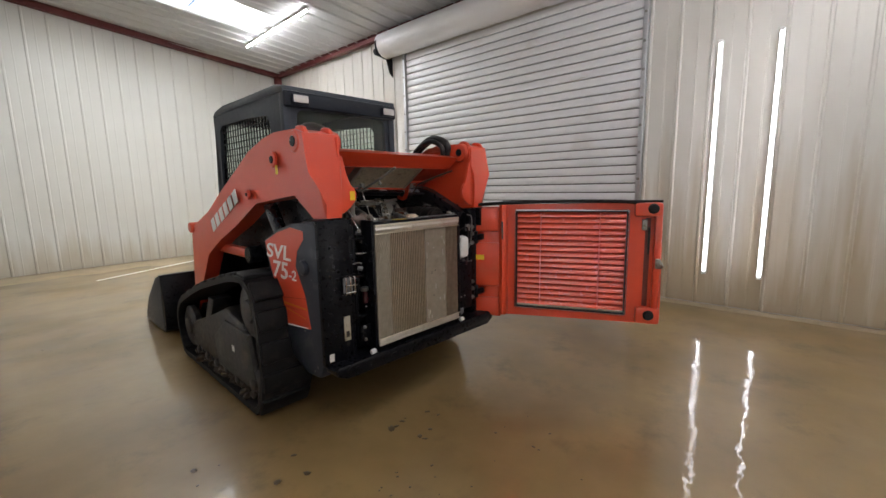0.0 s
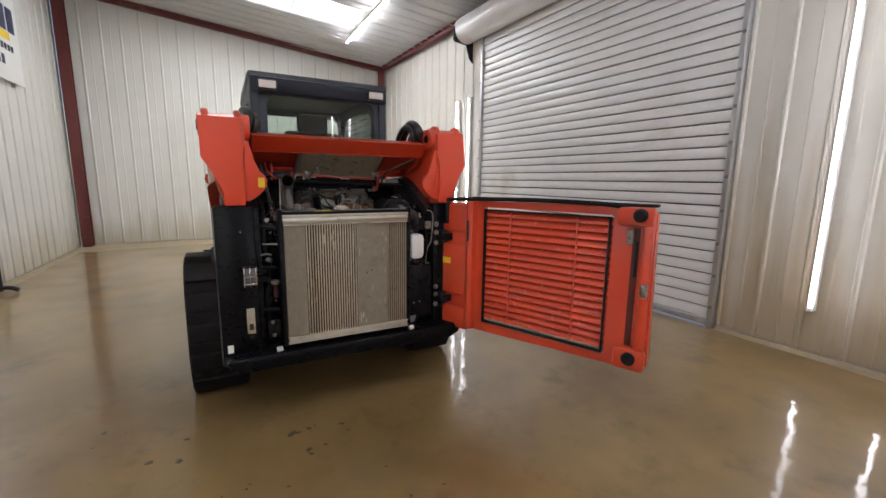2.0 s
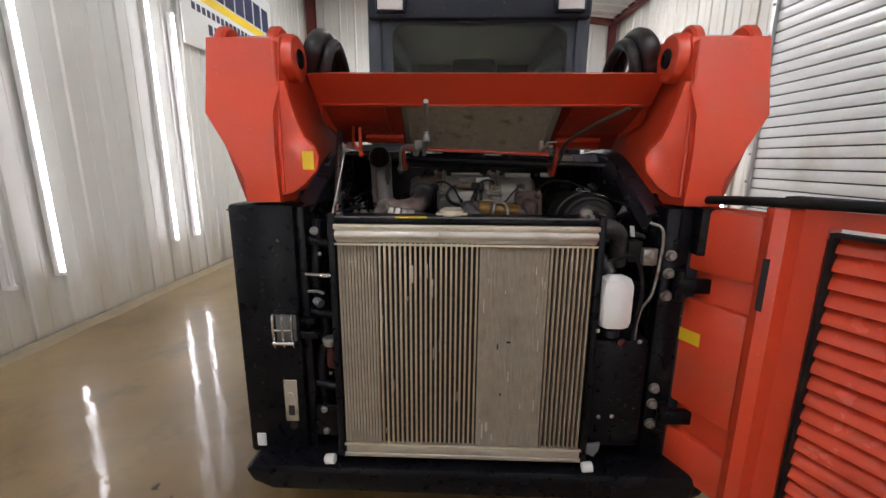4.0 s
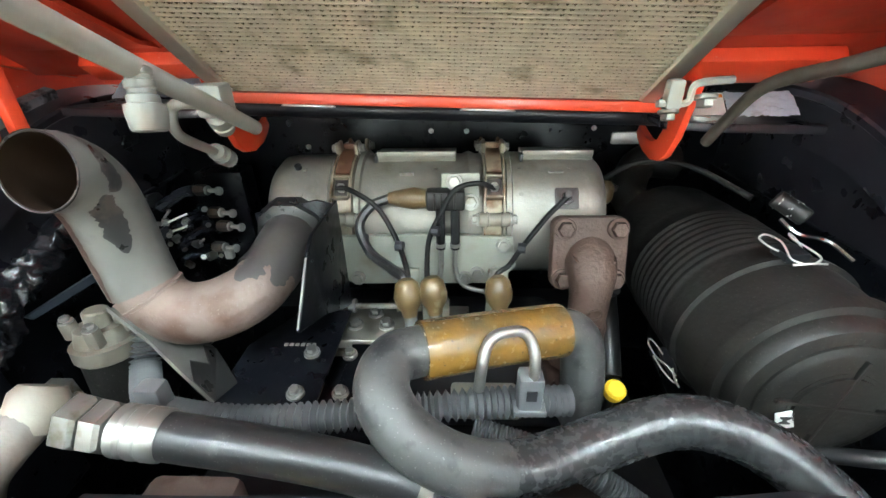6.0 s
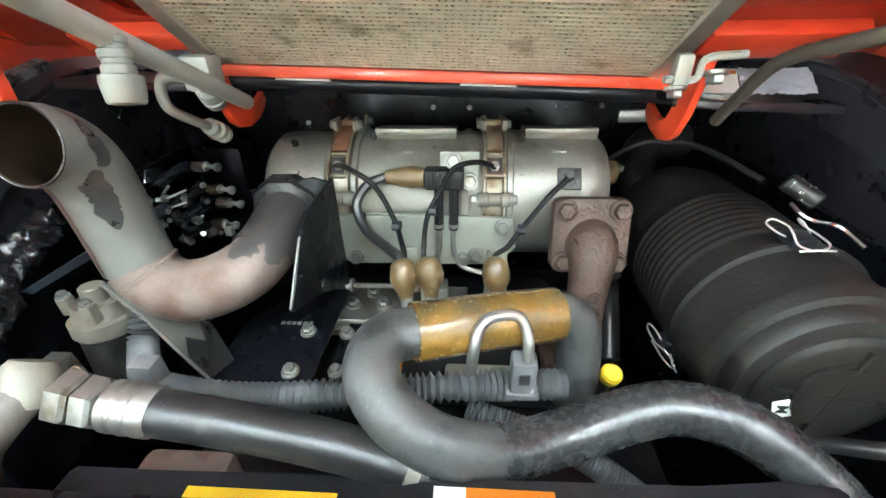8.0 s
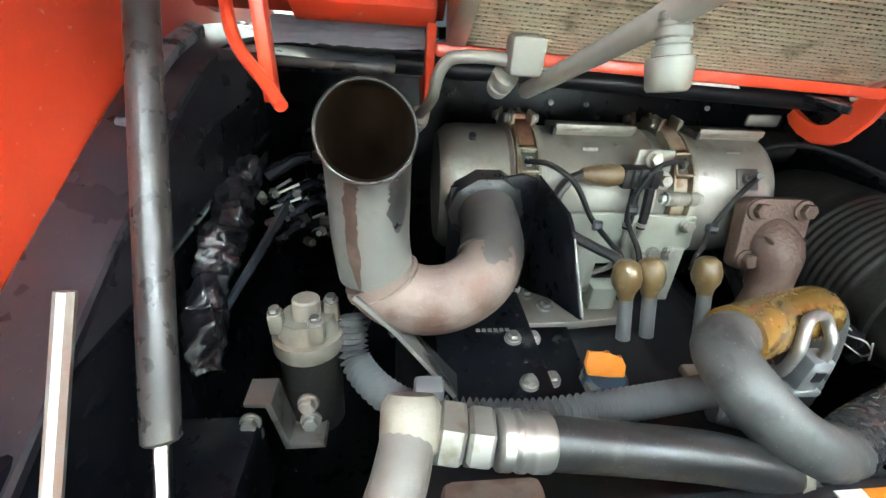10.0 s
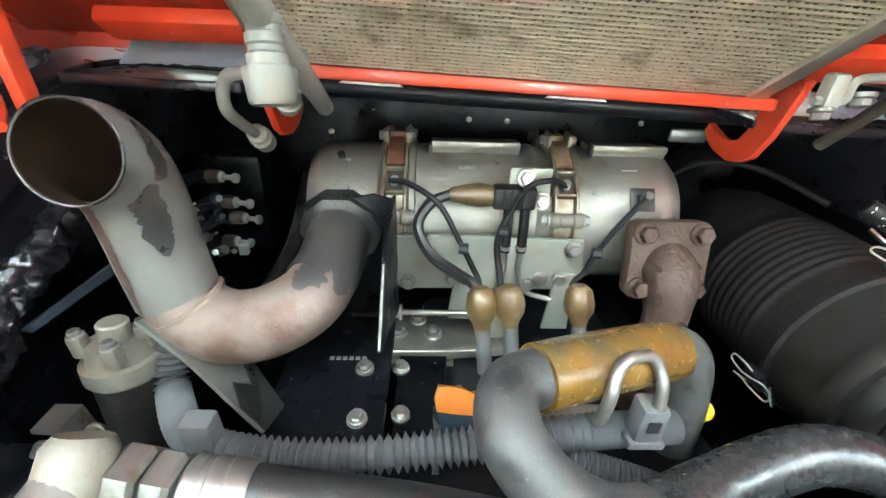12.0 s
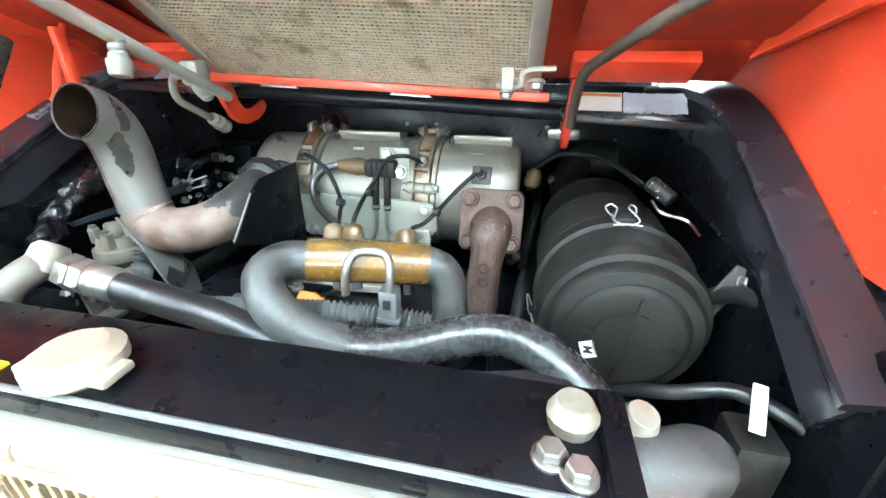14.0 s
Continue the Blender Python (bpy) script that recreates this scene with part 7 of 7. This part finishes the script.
def grille(y0, y1, z0, z1, slant):
    """An expanded-metal guard over a white plate that stands in for light."""
    sheet = [(y0, z0 + slant), (y0 + (y1 - y0) * 0.55, z0), (y1, z0 + slant * 0.4), (y1 - 0.012, z1 - slant * 0.5), (y0 + 0.012, z1)]
    g = part("mesh_light_plate", prism(sheet, "x", -0.508, -0.505), WHITE, loader, "white plate standing in for light behind a wire mesh guard")
    for s in (-1, 1):
        for i in range(9):
            y = y0 + (y1 - y0) * (i + 0.5) / 9
            h = (z1 - z0) * 0.5
            part("mesh_strand", cyl((-0.503, y - s * h * 0.7, z0), (-0.503, y + s * h * 0.7, z1), 0.0011, 5), PITCH, g)
    return g


grille(0.602, 0.655, 1.188, 1.216, 0.01)
grille(0.604, 0.642, 1.3, 1.317, 0.006)
part("valve_block", box((-0.45, 0.665, 1.07), (-0.36, 0.72, 1.24), 0.008), PITCH, loader, "glossy black valve block")

# gas strut for the hood
st = part("gas_strut", cyl((-0.46, 0.335, 1.445), (-0.429, 0.157, 1.219), 0.0102, 20, 0.002), STRUT, loader, "scuffed silvery-grey gas strut")
part("strut_rod", cyl((-0.429, 0.157, 1.219), (-0.418, 0.093, 1.143), 0.005, 12), CHROME, st, "chrome strut rod")
part("hood_stay", tube([(-0.43, 0.4, 1.47), (-0.42, 0.36, 1.41), (-0.39, 0.325, 1.38), (-0.378, 0.308, 1.37)], 0.005, seg=8), RED, hood, "red wire stay")
part("stay_plate", box((-0.402, 0.35, 1.362), (-0.392, 0.366, 1.46), 0.002), RED, hood)

# air cleaner
AX, AZ = 0.378, 1.147
AY = 0.246


def cleaner_share(y):
    return (y - AY) / (0.62 - AY)


ac_profile = [(AY, 0.07), (AY + 0.002, 0.08), (AY + 0.008, 0.0845), (AY + 0.018, 0.086), (AY + 0.02, 0.093), (AY + 0.03, 0.0965), (AY + 0.036, 0.0965), (AY + 0.038, 0.092),
              (0.336, 0.0955), (0.338, 0.101), (0.344, 0.101), (0.346, 0.0945), (0.372, 0.0945)]
for k in range(9):
    ac_profile += [(0.378 + 0.0115 * k + d, r) for d, r in ((0, 0.0945), (0.0022, 0.0962), (0.006, 0.0962), (0.0082, 0.0945))]
ac_profile += [(0.5, 0.094), (0.58, 0.09), (0.615, 0.08), (0.62, 0.06)]
ac = part("air_cleaner", lathe((AX, AY, AZ), (AX, 0.62, AZ), [(cleaner_share(y), r) for y, r in ac_profile], 56), PLASTIC, loader, "dusty black plastic air cleaner")
part("cap_dish", lathe((AX, AY + 0.0015, AZ), (AX, AY - 0.006, AZ), [(0, 0.068), (0.5, 0.067), (0.9, 0.062), (1, 0.058)], 48), PLASTIC, ac, "moulded end cap")
for a in (8, 98):
    m = Matrix.Translation((AX, AY - 0.006, AZ)) @ Matrix.Rotation(radians(a), 4, "Y")
    part("cap_rib", box((-0.055, -0.004, -0.0022), (0.055, 0.002, 0.0022), 0.001, m), PLASTIC, ac)
part("cap_ring", lathe((AX, AY - 0.002, AZ), (AX, AY - 0.0095, AZ), [(0, 0.04), (0.6, 0.04), (0.61, 0.036), (1, 0.036)], 40), PLASTIC, ac)
tagm = Matrix.Translation((0.34, AY - 0.0085, 1.13)) @ Matrix.Rotation(radians(-18), 4, "Y")
part("cap_label", box((-0.0085, -0.001, -0.0115), (0.0085, 0.001, 0.0115), 0.0008, tagm), LABEL_WHITE, ac, "white label with a black letter")
letters("label_letter", "M", 0.014, tagm @ Matrix.Translation((0, -0.0012, 0)) @ Matrix.Rotation(radians(90), 4, "X") @ Matrix.Rotation(radians(80), 4, "Z"), INK, ac, 0.0004)


def clip(angle):
    n = Vector((math.cos(radians(angle)), 0, math.sin(radians(angle))))
    t = Vector((-n.z, 0, n.x))
    c = Vector((AX, 0.345, AZ)) + n * 0.1
    base = part("clip_base", moved(box((-0.012, -0.012, -0.002), (0.012, 0.012, 0.008), 0.002), Matrix.Translation(c) @ n.to_track_quat("Z", "Y").to_matrix().to_4x4()), BLACK, ac)
    for s in (-1, 1):
        path = ((0.004, 0.005, -0.027), (0.014, 0.008, -0.02), (0.01, 0.012, -0.004), (0.007, 0.013, 0.01), (0.012, 0.013, 0.024), (0.018, 0.009, 0.023), (0.015, 0.006, 0.008), (0.008, 0.005, -0.006))
        part("clip_wire", tube([c + t * s * u + n * v + Vector((0, w, 0)) for u, v, w in path], 0.0011, seg=6), WIRE, base, "bright spring wire clip")
    part("clip_wire", tube([c + t * -0.016 + n * 0.005 + Vector((0, -0.027, 0)), c + n * 0.007 + Vector((0, -0.029, 0)), c + t * 0.016 + n * 0.005 + Vector((0, -0.027, 0))], 0.0011, seg=6), WIRE, base)


clip(92)
clip(206)
clip(-30)
vac = part("restriction_sensor", cyl((0.425, 0.455, 1.268), (0.452, 0.43, 1.25), 0.011, 16, 0.002), PLASTIC, loader, "black air restriction sensor with pale print")
vm, vl = frame_of((0.425, 0.455, 1.268), (0.452, 0.43, 1.25))
rnd = random.Random(4)
for k in range(22):
    a, along, half = rnd.uniform(0, 360), rnd.uniform(0.005, 0.031), rnd.uniform(0.0008, 0.0022)
    part("print_bar", moved(box((-half, -0.0004, -0.0004), (half, 0.0004, 0.0004)), vm @ Matrix.Rotation(radians(a), 4, "Z") @ Matrix.Translation((0, 0.0112, along))), LABEL_WHITE, vac)
part("sensor_bracket", tube([(0.43, 0.44, 1.245), (0.44, 0.42, 1.235), (0.47, 0.41, 1.23), (0.48, 0.38, 1.22)], 0.003, seg=6), CHROME, loader)
part("cleaner_bracket", moved(box((-0.012, -0.003, -0.045), (0.012, 0.003, 0.05), 0.002), Matrix.Translation((0.5, 0.338, 1.155)) @ Matrix.Rotation(radians(25), 4, "Y")), PIPE, loader, "grey bracket strap")
bolt("strap_bolt", (0.519, 0.335, 1.185), (0.4, -0.8, 0.3), 0.008, loader)
part("intake_duct", tube([(0.34, 0.62, 1.18), (0.33, 0.66, 1.2), (0.36, 0.7, 1.24), (0.42, 0.7, 1.24)], 0.03, seg=16), PLASTIC, loader, "black intake duct")
part("duct_wire", tube([(0.26, 0.62, 1.23), (0.31, 0.6, 1.27), (0.38, 0.58, 1.27), (0.43, 0.5, 1.25)], 0.0045, seg=8), RUBBER, loader)
part("hanging_boot", lathe((0.27, 0.6, 1.24), (0.262, 0.585, 1.21), [(0, 0.008), (0.3, 0.014), (0.8, 0.014), (1, 0.009)], 12), AMBER, loader)
part("yellow_dipstick", cyl((0.222, 0.33, 1.062), (0.222, 0.322, 1.078), 0.0125, 18, 0.003), YELLOW, loader, "yellow dipstick cap")
part("dipstick_tube", cyl((0.222, 0.33, 1.062), (0.228, 0.36, 0.95), 0.006, 10), BLACK, loader)
oc = part("oil_filler_cap", moved(prism([(-0.022, 0.002), (0.022, -0.004), (0.025, 0.012), (0.02, 0.024), (0.012, 0.021), (0.004, 0.03), (-0.008, 0.026), (-0.02, 0.031), (-0.025, 0.016)], "y", -0.004, 0.004, 0.0025), Matrix.Translation((-0.053, 0.318, 1.072)) @ Matrix.Rotation(radians(-38), 4, "X")), ORANGE, loader, "bent orange tongue of the oil filler cap")
part("cap_collar", lathe((-0.052, 0.322, 1.048), (-0.052, 0.318, 1.074), [(0, 0.024), (0.15, 0.0265), (0.85, 0.0265), (1, 0.022)], 24), TEAL, oc, "dark blue cap collar")
part("filler_neck", cyl((-0.05, 0.335, 1.0), (-0.052, 0.323, 1.05), 0.022, 16), NAVY, loader)
part("pale_bracket", box((-0.078, 0.3, 0.99), (-0.07, 0.33, 1.07), 0.001), PALE, loader)

# condenser pipes, brackets and hooks under the hood
HOOK = [(0.466, 1.4), (0.488, 1.335), (0.503, 1.307), (0.52, 1.296), (0.545, 1.291), (0.575, 1.296), (0.596, 1.306), (0.606, 1.316), (0.6, 1.328), (0.585, 1.322),
        (0.566, 1.315), (0.548, 1.314), (0.534, 1.32), (0.524, 1.334), (0.512, 1.37), (0.503, 1.4)]
for x, up in ((0.307, 0.0), (-0.264, 0.018)):
    part("hood_hook", prism([(y, z + up) for y, z in HOOK], "x", x - 0.0045, x + 0.0045, 0.0015), RED, hood, "orange-red safety hook")
br = part("condenser_bracket", box((0.216, 0.345, 1.392), (0.23, 0.358, 1.418), 0.003), PALE, hood, "pale bracket with bolts")
part("bracket_arm", tube([(0.21, 0.35, 1.398), (0.236, 0.352, 1.398), (0.242, 0.354, 1.413), (0.275, 0.358, 1.416)], 0.0035, seg=6), PALE, br)
bolt("bracket_bolt", (0.222, 0.352, 1.391), (0, -0.3, -1), 0.0065, br)
bolt("bracket_bolt", (0.255, 0.359, 1.402), (0, -0.3, -1), 0.0075, br)
part("bracket_block", box((-0.21, 0.35, 1.39), (-0.182, 0.375, 1.42), 0.004), PALE, hood, "pale pipe block")
part("condenser_pipe", tube([(-0.15, 0.08, 1.51), (-0.157, 0.16, 1.473), (-0.162, 0.227, 1.443), (-0.171, 0.32, 1.404), (-0.18, 0.397, 1.372)], 0.0075, seg=12), PALE, hood, "pale condenser pipe")
pn = part("pipe_nut", lathe((-0.1615, 0.228, 1.444), (-0.16, 0.2225, 1.422), [(0, 0.0072), (0.06, 0.0084), (0.2, 0.0084), (0.24, 0.0075), (0.34, 0.0075), (0.38, 0.0088), (0.55, 0.0088), (0.6, 0.0078), (0.7, 0.0078), (0.75, 0.0092), (1, 0.0092)], 20), CLOUDY, hood, "pale ribbed pipe fitting")
part("nut_skirt", lathe((-0.16, 0.2228, 1.423), (-0.159, 0.2185, 1.407), [(0, 0.0085), (0.05, 0.0118), (0.25, 0.012), (0.9, 0.0108), (1, 0.0095)], 20), CLOUDY, pn)
lp = part("condenser_loop", tube([(-0.19, 0.36, 1.398), (-0.215, 0.368, 1.401), (-0.24, 0.378, 1.4), (-0.254, 0.386, 1.396), (-0.262, 0.39, 1.385), (-0.265, 0.394, 1.371), (-0.266, 0.405, 1.36), (-0.27, 0.44, 1.342), (-0.275, 0.474, 1.326)], 0.0055, seg=12), PALE, hood, "pale angular pipe loop")
part("loop_nut", lathe((-0.273, 0.466, 1.33), (-0.2785, 0.503, 1.309), [(0, 0.0075), (0.05, 0.0105), (0.25, 0.0105), (0.29, 0.009), (0.36, 0.009), (0.4, 0.0125), (0.62, 0.0125), (0.66, 0.0105), (0.72, 0.0105), (0.76, 0.012), (0.95, 0.012), (1, 0.008)], 16), PALE, lp, "ribbed pipe nut")
part("loop_nut", lathe((-0.205, 0.375, 1.39), (-0.209, 0.392, 1.372), [(0, 0.008), (0.1, 0.0115), (0.45, 0.0115), (0.5, 0.01), (0.6, 0.01), (0.65, 0.0115), (1, 0.0095)], 16), PALE, lp)
part("drain_hose", tube([(0.42, 0.13, 1.5), (0.36, 0.22, 1.465), (0.322, 0.3, 1.432), (0.306, 0.36, 1.41), (0.303, 0.4, 1.37), (0.305, 0.425, 1.345)], 0.006, seg=12), TAPE, hood, "brown taped drain hose")
part("safety_label", prism([(0.535, 1.3525), (0.537, 1.3525), (0.56, 1.377), (0.558, 1.377)], "x", 0.318, 0.386), LABEL_WHITE, loader, "white and orange safety label")
part("label_band", prism([(0.552, 1.372), (0.554, 1.372), (0.5572, 1.3755), (0.5552, 1.3755)], "x", 0.32, 0.384), ORANGE, loader)

# fan shroud behind the radiator
sh = part("fan_shroud", prism([(-0.262, 1.145), (0.22, 1.145), (0.27, 1.17), (0.31, 1.165), (0.35, 1.12), (0.36, 0.5), (-0.28, 0.5), (-0.28, 1.125)], "y", 0.085, 0.148, 0.008), BLACK, loader, "black fan shroud speckled with dust")
part("shroud_seal", tube([(-0.255, 0.085, 1.155), (0.0, 0.085, 1.155), (0.22, 0.085, 1.155), (0.29, 0.1, 1.165), (0.35, 0.11, 1.12)], 0.008, seg=8), RUBBER, sh, "rubber shroud seal")
part("warning_label", box((-0.16, 0.095, 1.1455), (-0.045, 0.133, 1.1468)), YELLOW, sh, "yellow warning label")
part("instruction_label", box((0.026, 0.1, 1.1455), (0.05, 0.142, 1.1468)), LABEL_WHITE, sh, "white and orange instruction label")
part("label_band", box((0.05, 0.1, 1.1455), (0.115, 0.142, 1.1468)), ORANGE, sh)
part("top_hose", tube([(0.3, 0.05, 1.16), (0.36, 0.06, 1.17), (0.41, 0.1, 1.14), (0.43, 0.14, 1.05)], 0.026, seg=16), DUSTY, loader, "grey dusty radiator hose")
part("hose_clamp", cyl((0.315, 0.05, 1.164), (0.33, 0.053, 1.167), 0.0285, 20), ZINC, loader, "plated hose clamp")
part("wrapped_fitting", lathe((0.3, 0.06, 1.2), (0.3, 0.06, 1.222), [(0, 0.016), (0.5, 0.018), (1, 0.012)], 16), CREAM, loader, "cream plug")
part("wrapped_fitting", lathe((0.345, 0.08, 1.18), (0.35, 0.075, 1.205), [(0, 0.014), (0.5, 0.016), (1, 0.011)], 16), CREAM, loader)
part("white_tag", moved(box((-0.0065, -0.0015, -0.022), (0.0065, 0.0015, 0.022), 0.001), Matrix.Translation((0.478, 0.166, 1.144)) @ Matrix.Rotation(radians(-50), 4, "X") @ Matrix.Rotation(radians(12), 4, "Y")), LABEL_WHITE, loader, "white paper tag")

# clutter down the sides of the bay
for pts, r in (([(-0.36, 0.4, 1.05), (-0.33, 0.5, 1.07), (-0.3, 0.6, 1.12), (-0.29, 0.7, 1.2)], 0.014),
               ([(0.3, 0.7, 1.05), (0.29, 0.6, 1.08), (0.27, 0.5, 1.06), (0.26, 0.42, 1.0)], 0.015),
               ([(0.26, 0.75, 1.2), (0.28, 0.68, 1.16), (0.27, 0.58, 1.12), (0.26, 0.5, 1.09)], 0.008),
               ([(0.23, 0.18, 1.04), (0.27, 0.16, 1.06), (0.3, 0.13, 1.07), (0.33, 0.12, 1.04)], 0.011)):
    part("bay_hose", tube(pts, r, seg=12), HOSE, loader, "glossy black hose in the engine bay")
for x, y, z in ((0.262, 0.66, 1.215), (0.275, 0.655, 1.2), (0.262, 0.655, 1.19), (0.3, 0.65, 1.21)):
    bolt("end_bolt", (x, y, z), (1, -0.5, 0), 0.0065, loader)
part("firewall_seam", box((-0.53, 0.758, 1.318), (0.53, 0.765, 1.324), 0.001), GLOSS, loader)
part("rotation_sensor", cyl((0.24, 0.46, 1.12), (0.25, 0.44, 1.14), 0.008, 12, 0.002), PLASTIC, loader, "small black sensor")
for x in (0.205, 0.235):
    part("hose_tail", cyl((x, 0.2, 1.02), (x + 0.004, 0.185, 1.06), 0.0095, 14, 0.002), CONDUIT, loader, "grey hose tail")
# the reflection on the tray's edge is put into this lip's grey
part("tray_lip", tube([(-0.4, 0.004, 1.2), (0.0, 0.004, 1.201), (0.32, 0.004, 1.2)], 0.003, seg=8), CONDUIT, rad, "tray lip, grey for the reflection along its edge")


def film(x0, y0, z0, wide, deep, seed, rise=0.0):
    """A crumpled plastic film lying on the ledge."""
    bm = bmesh.new()
    rows = [[bm.verts.new((x0 + wide * i / 24, y0 + deep * j / 18, z0 + rise * j / 18 + 0.005 * abs(noise.noise((i * 0.42 + seed, j * 0.5, 3.0))) + 0.003 * abs(noise.noise((i * 1.3, j * 1.4 + seed, 1.0))))) for j in range(19)] for i in range(25)]
    for a, b in zip(rows, rows[1:]):
        for j in range(18):
            bm.faces.new((a[j], a[j + 1], b[j + 1], b[j]))
    part("plastic_film", bm, FILM, loader, "crumpled silvery plastic film", 60)


film(0.388, 0.532, 1.35, 0.09, 0.03, 7.0, 0.026)
# the glossy fender's highlight is put in as a silvery strip
for s, lift in ((-1, 0.012), (1, -0.004)):
    part("fender_sheen", sided(strip([(0.524, 0.375, 1.318 + lift), (0.524, 0.42, 1.341 + lift), (0.521, 0.47, 1.3655 + lift), (0.514, 0.53, 1.381 + lift)], 0.016, 0.016, (1, 0, 0.25)), s), SHEEN, loader, "silvery strip painted as the sheen on the fender edge")
film(-0.45, 0.55, 1.383, 0.185, 0.04, 2.0, 0.026)

part("relay_box", box((0.46, 0.14, 1.05), (0.505, 0.19, 1.118), 0.008), PLASTIC, loader, "black relay box")

part("hinge_cover", prism([(0.03, 1.1), (0.2, 1.1), (0.2, 1.235), (0.03, 1.23)], "x", 0.601, 0.66, 0.004), PITCH, loader, "black plate beside the door hinge")
for pts, r in (([(0.33, 0.3, 1.02), (0.42, 0.22, 1.1), (0.48, 0.2, 1.13), (0.54, 0.16, 1.12)], 0.008), ([(0.4, 0.4, 1.0), (0.5, 0.34, 1.16), (0.545, 0.25, 1.17), (0.55, 0.12, 1.12)], 0.011)):
    part("bay_hose", tube(pts, r, seg=12), HOSE, loader, "glossy black hose in the engine bay")
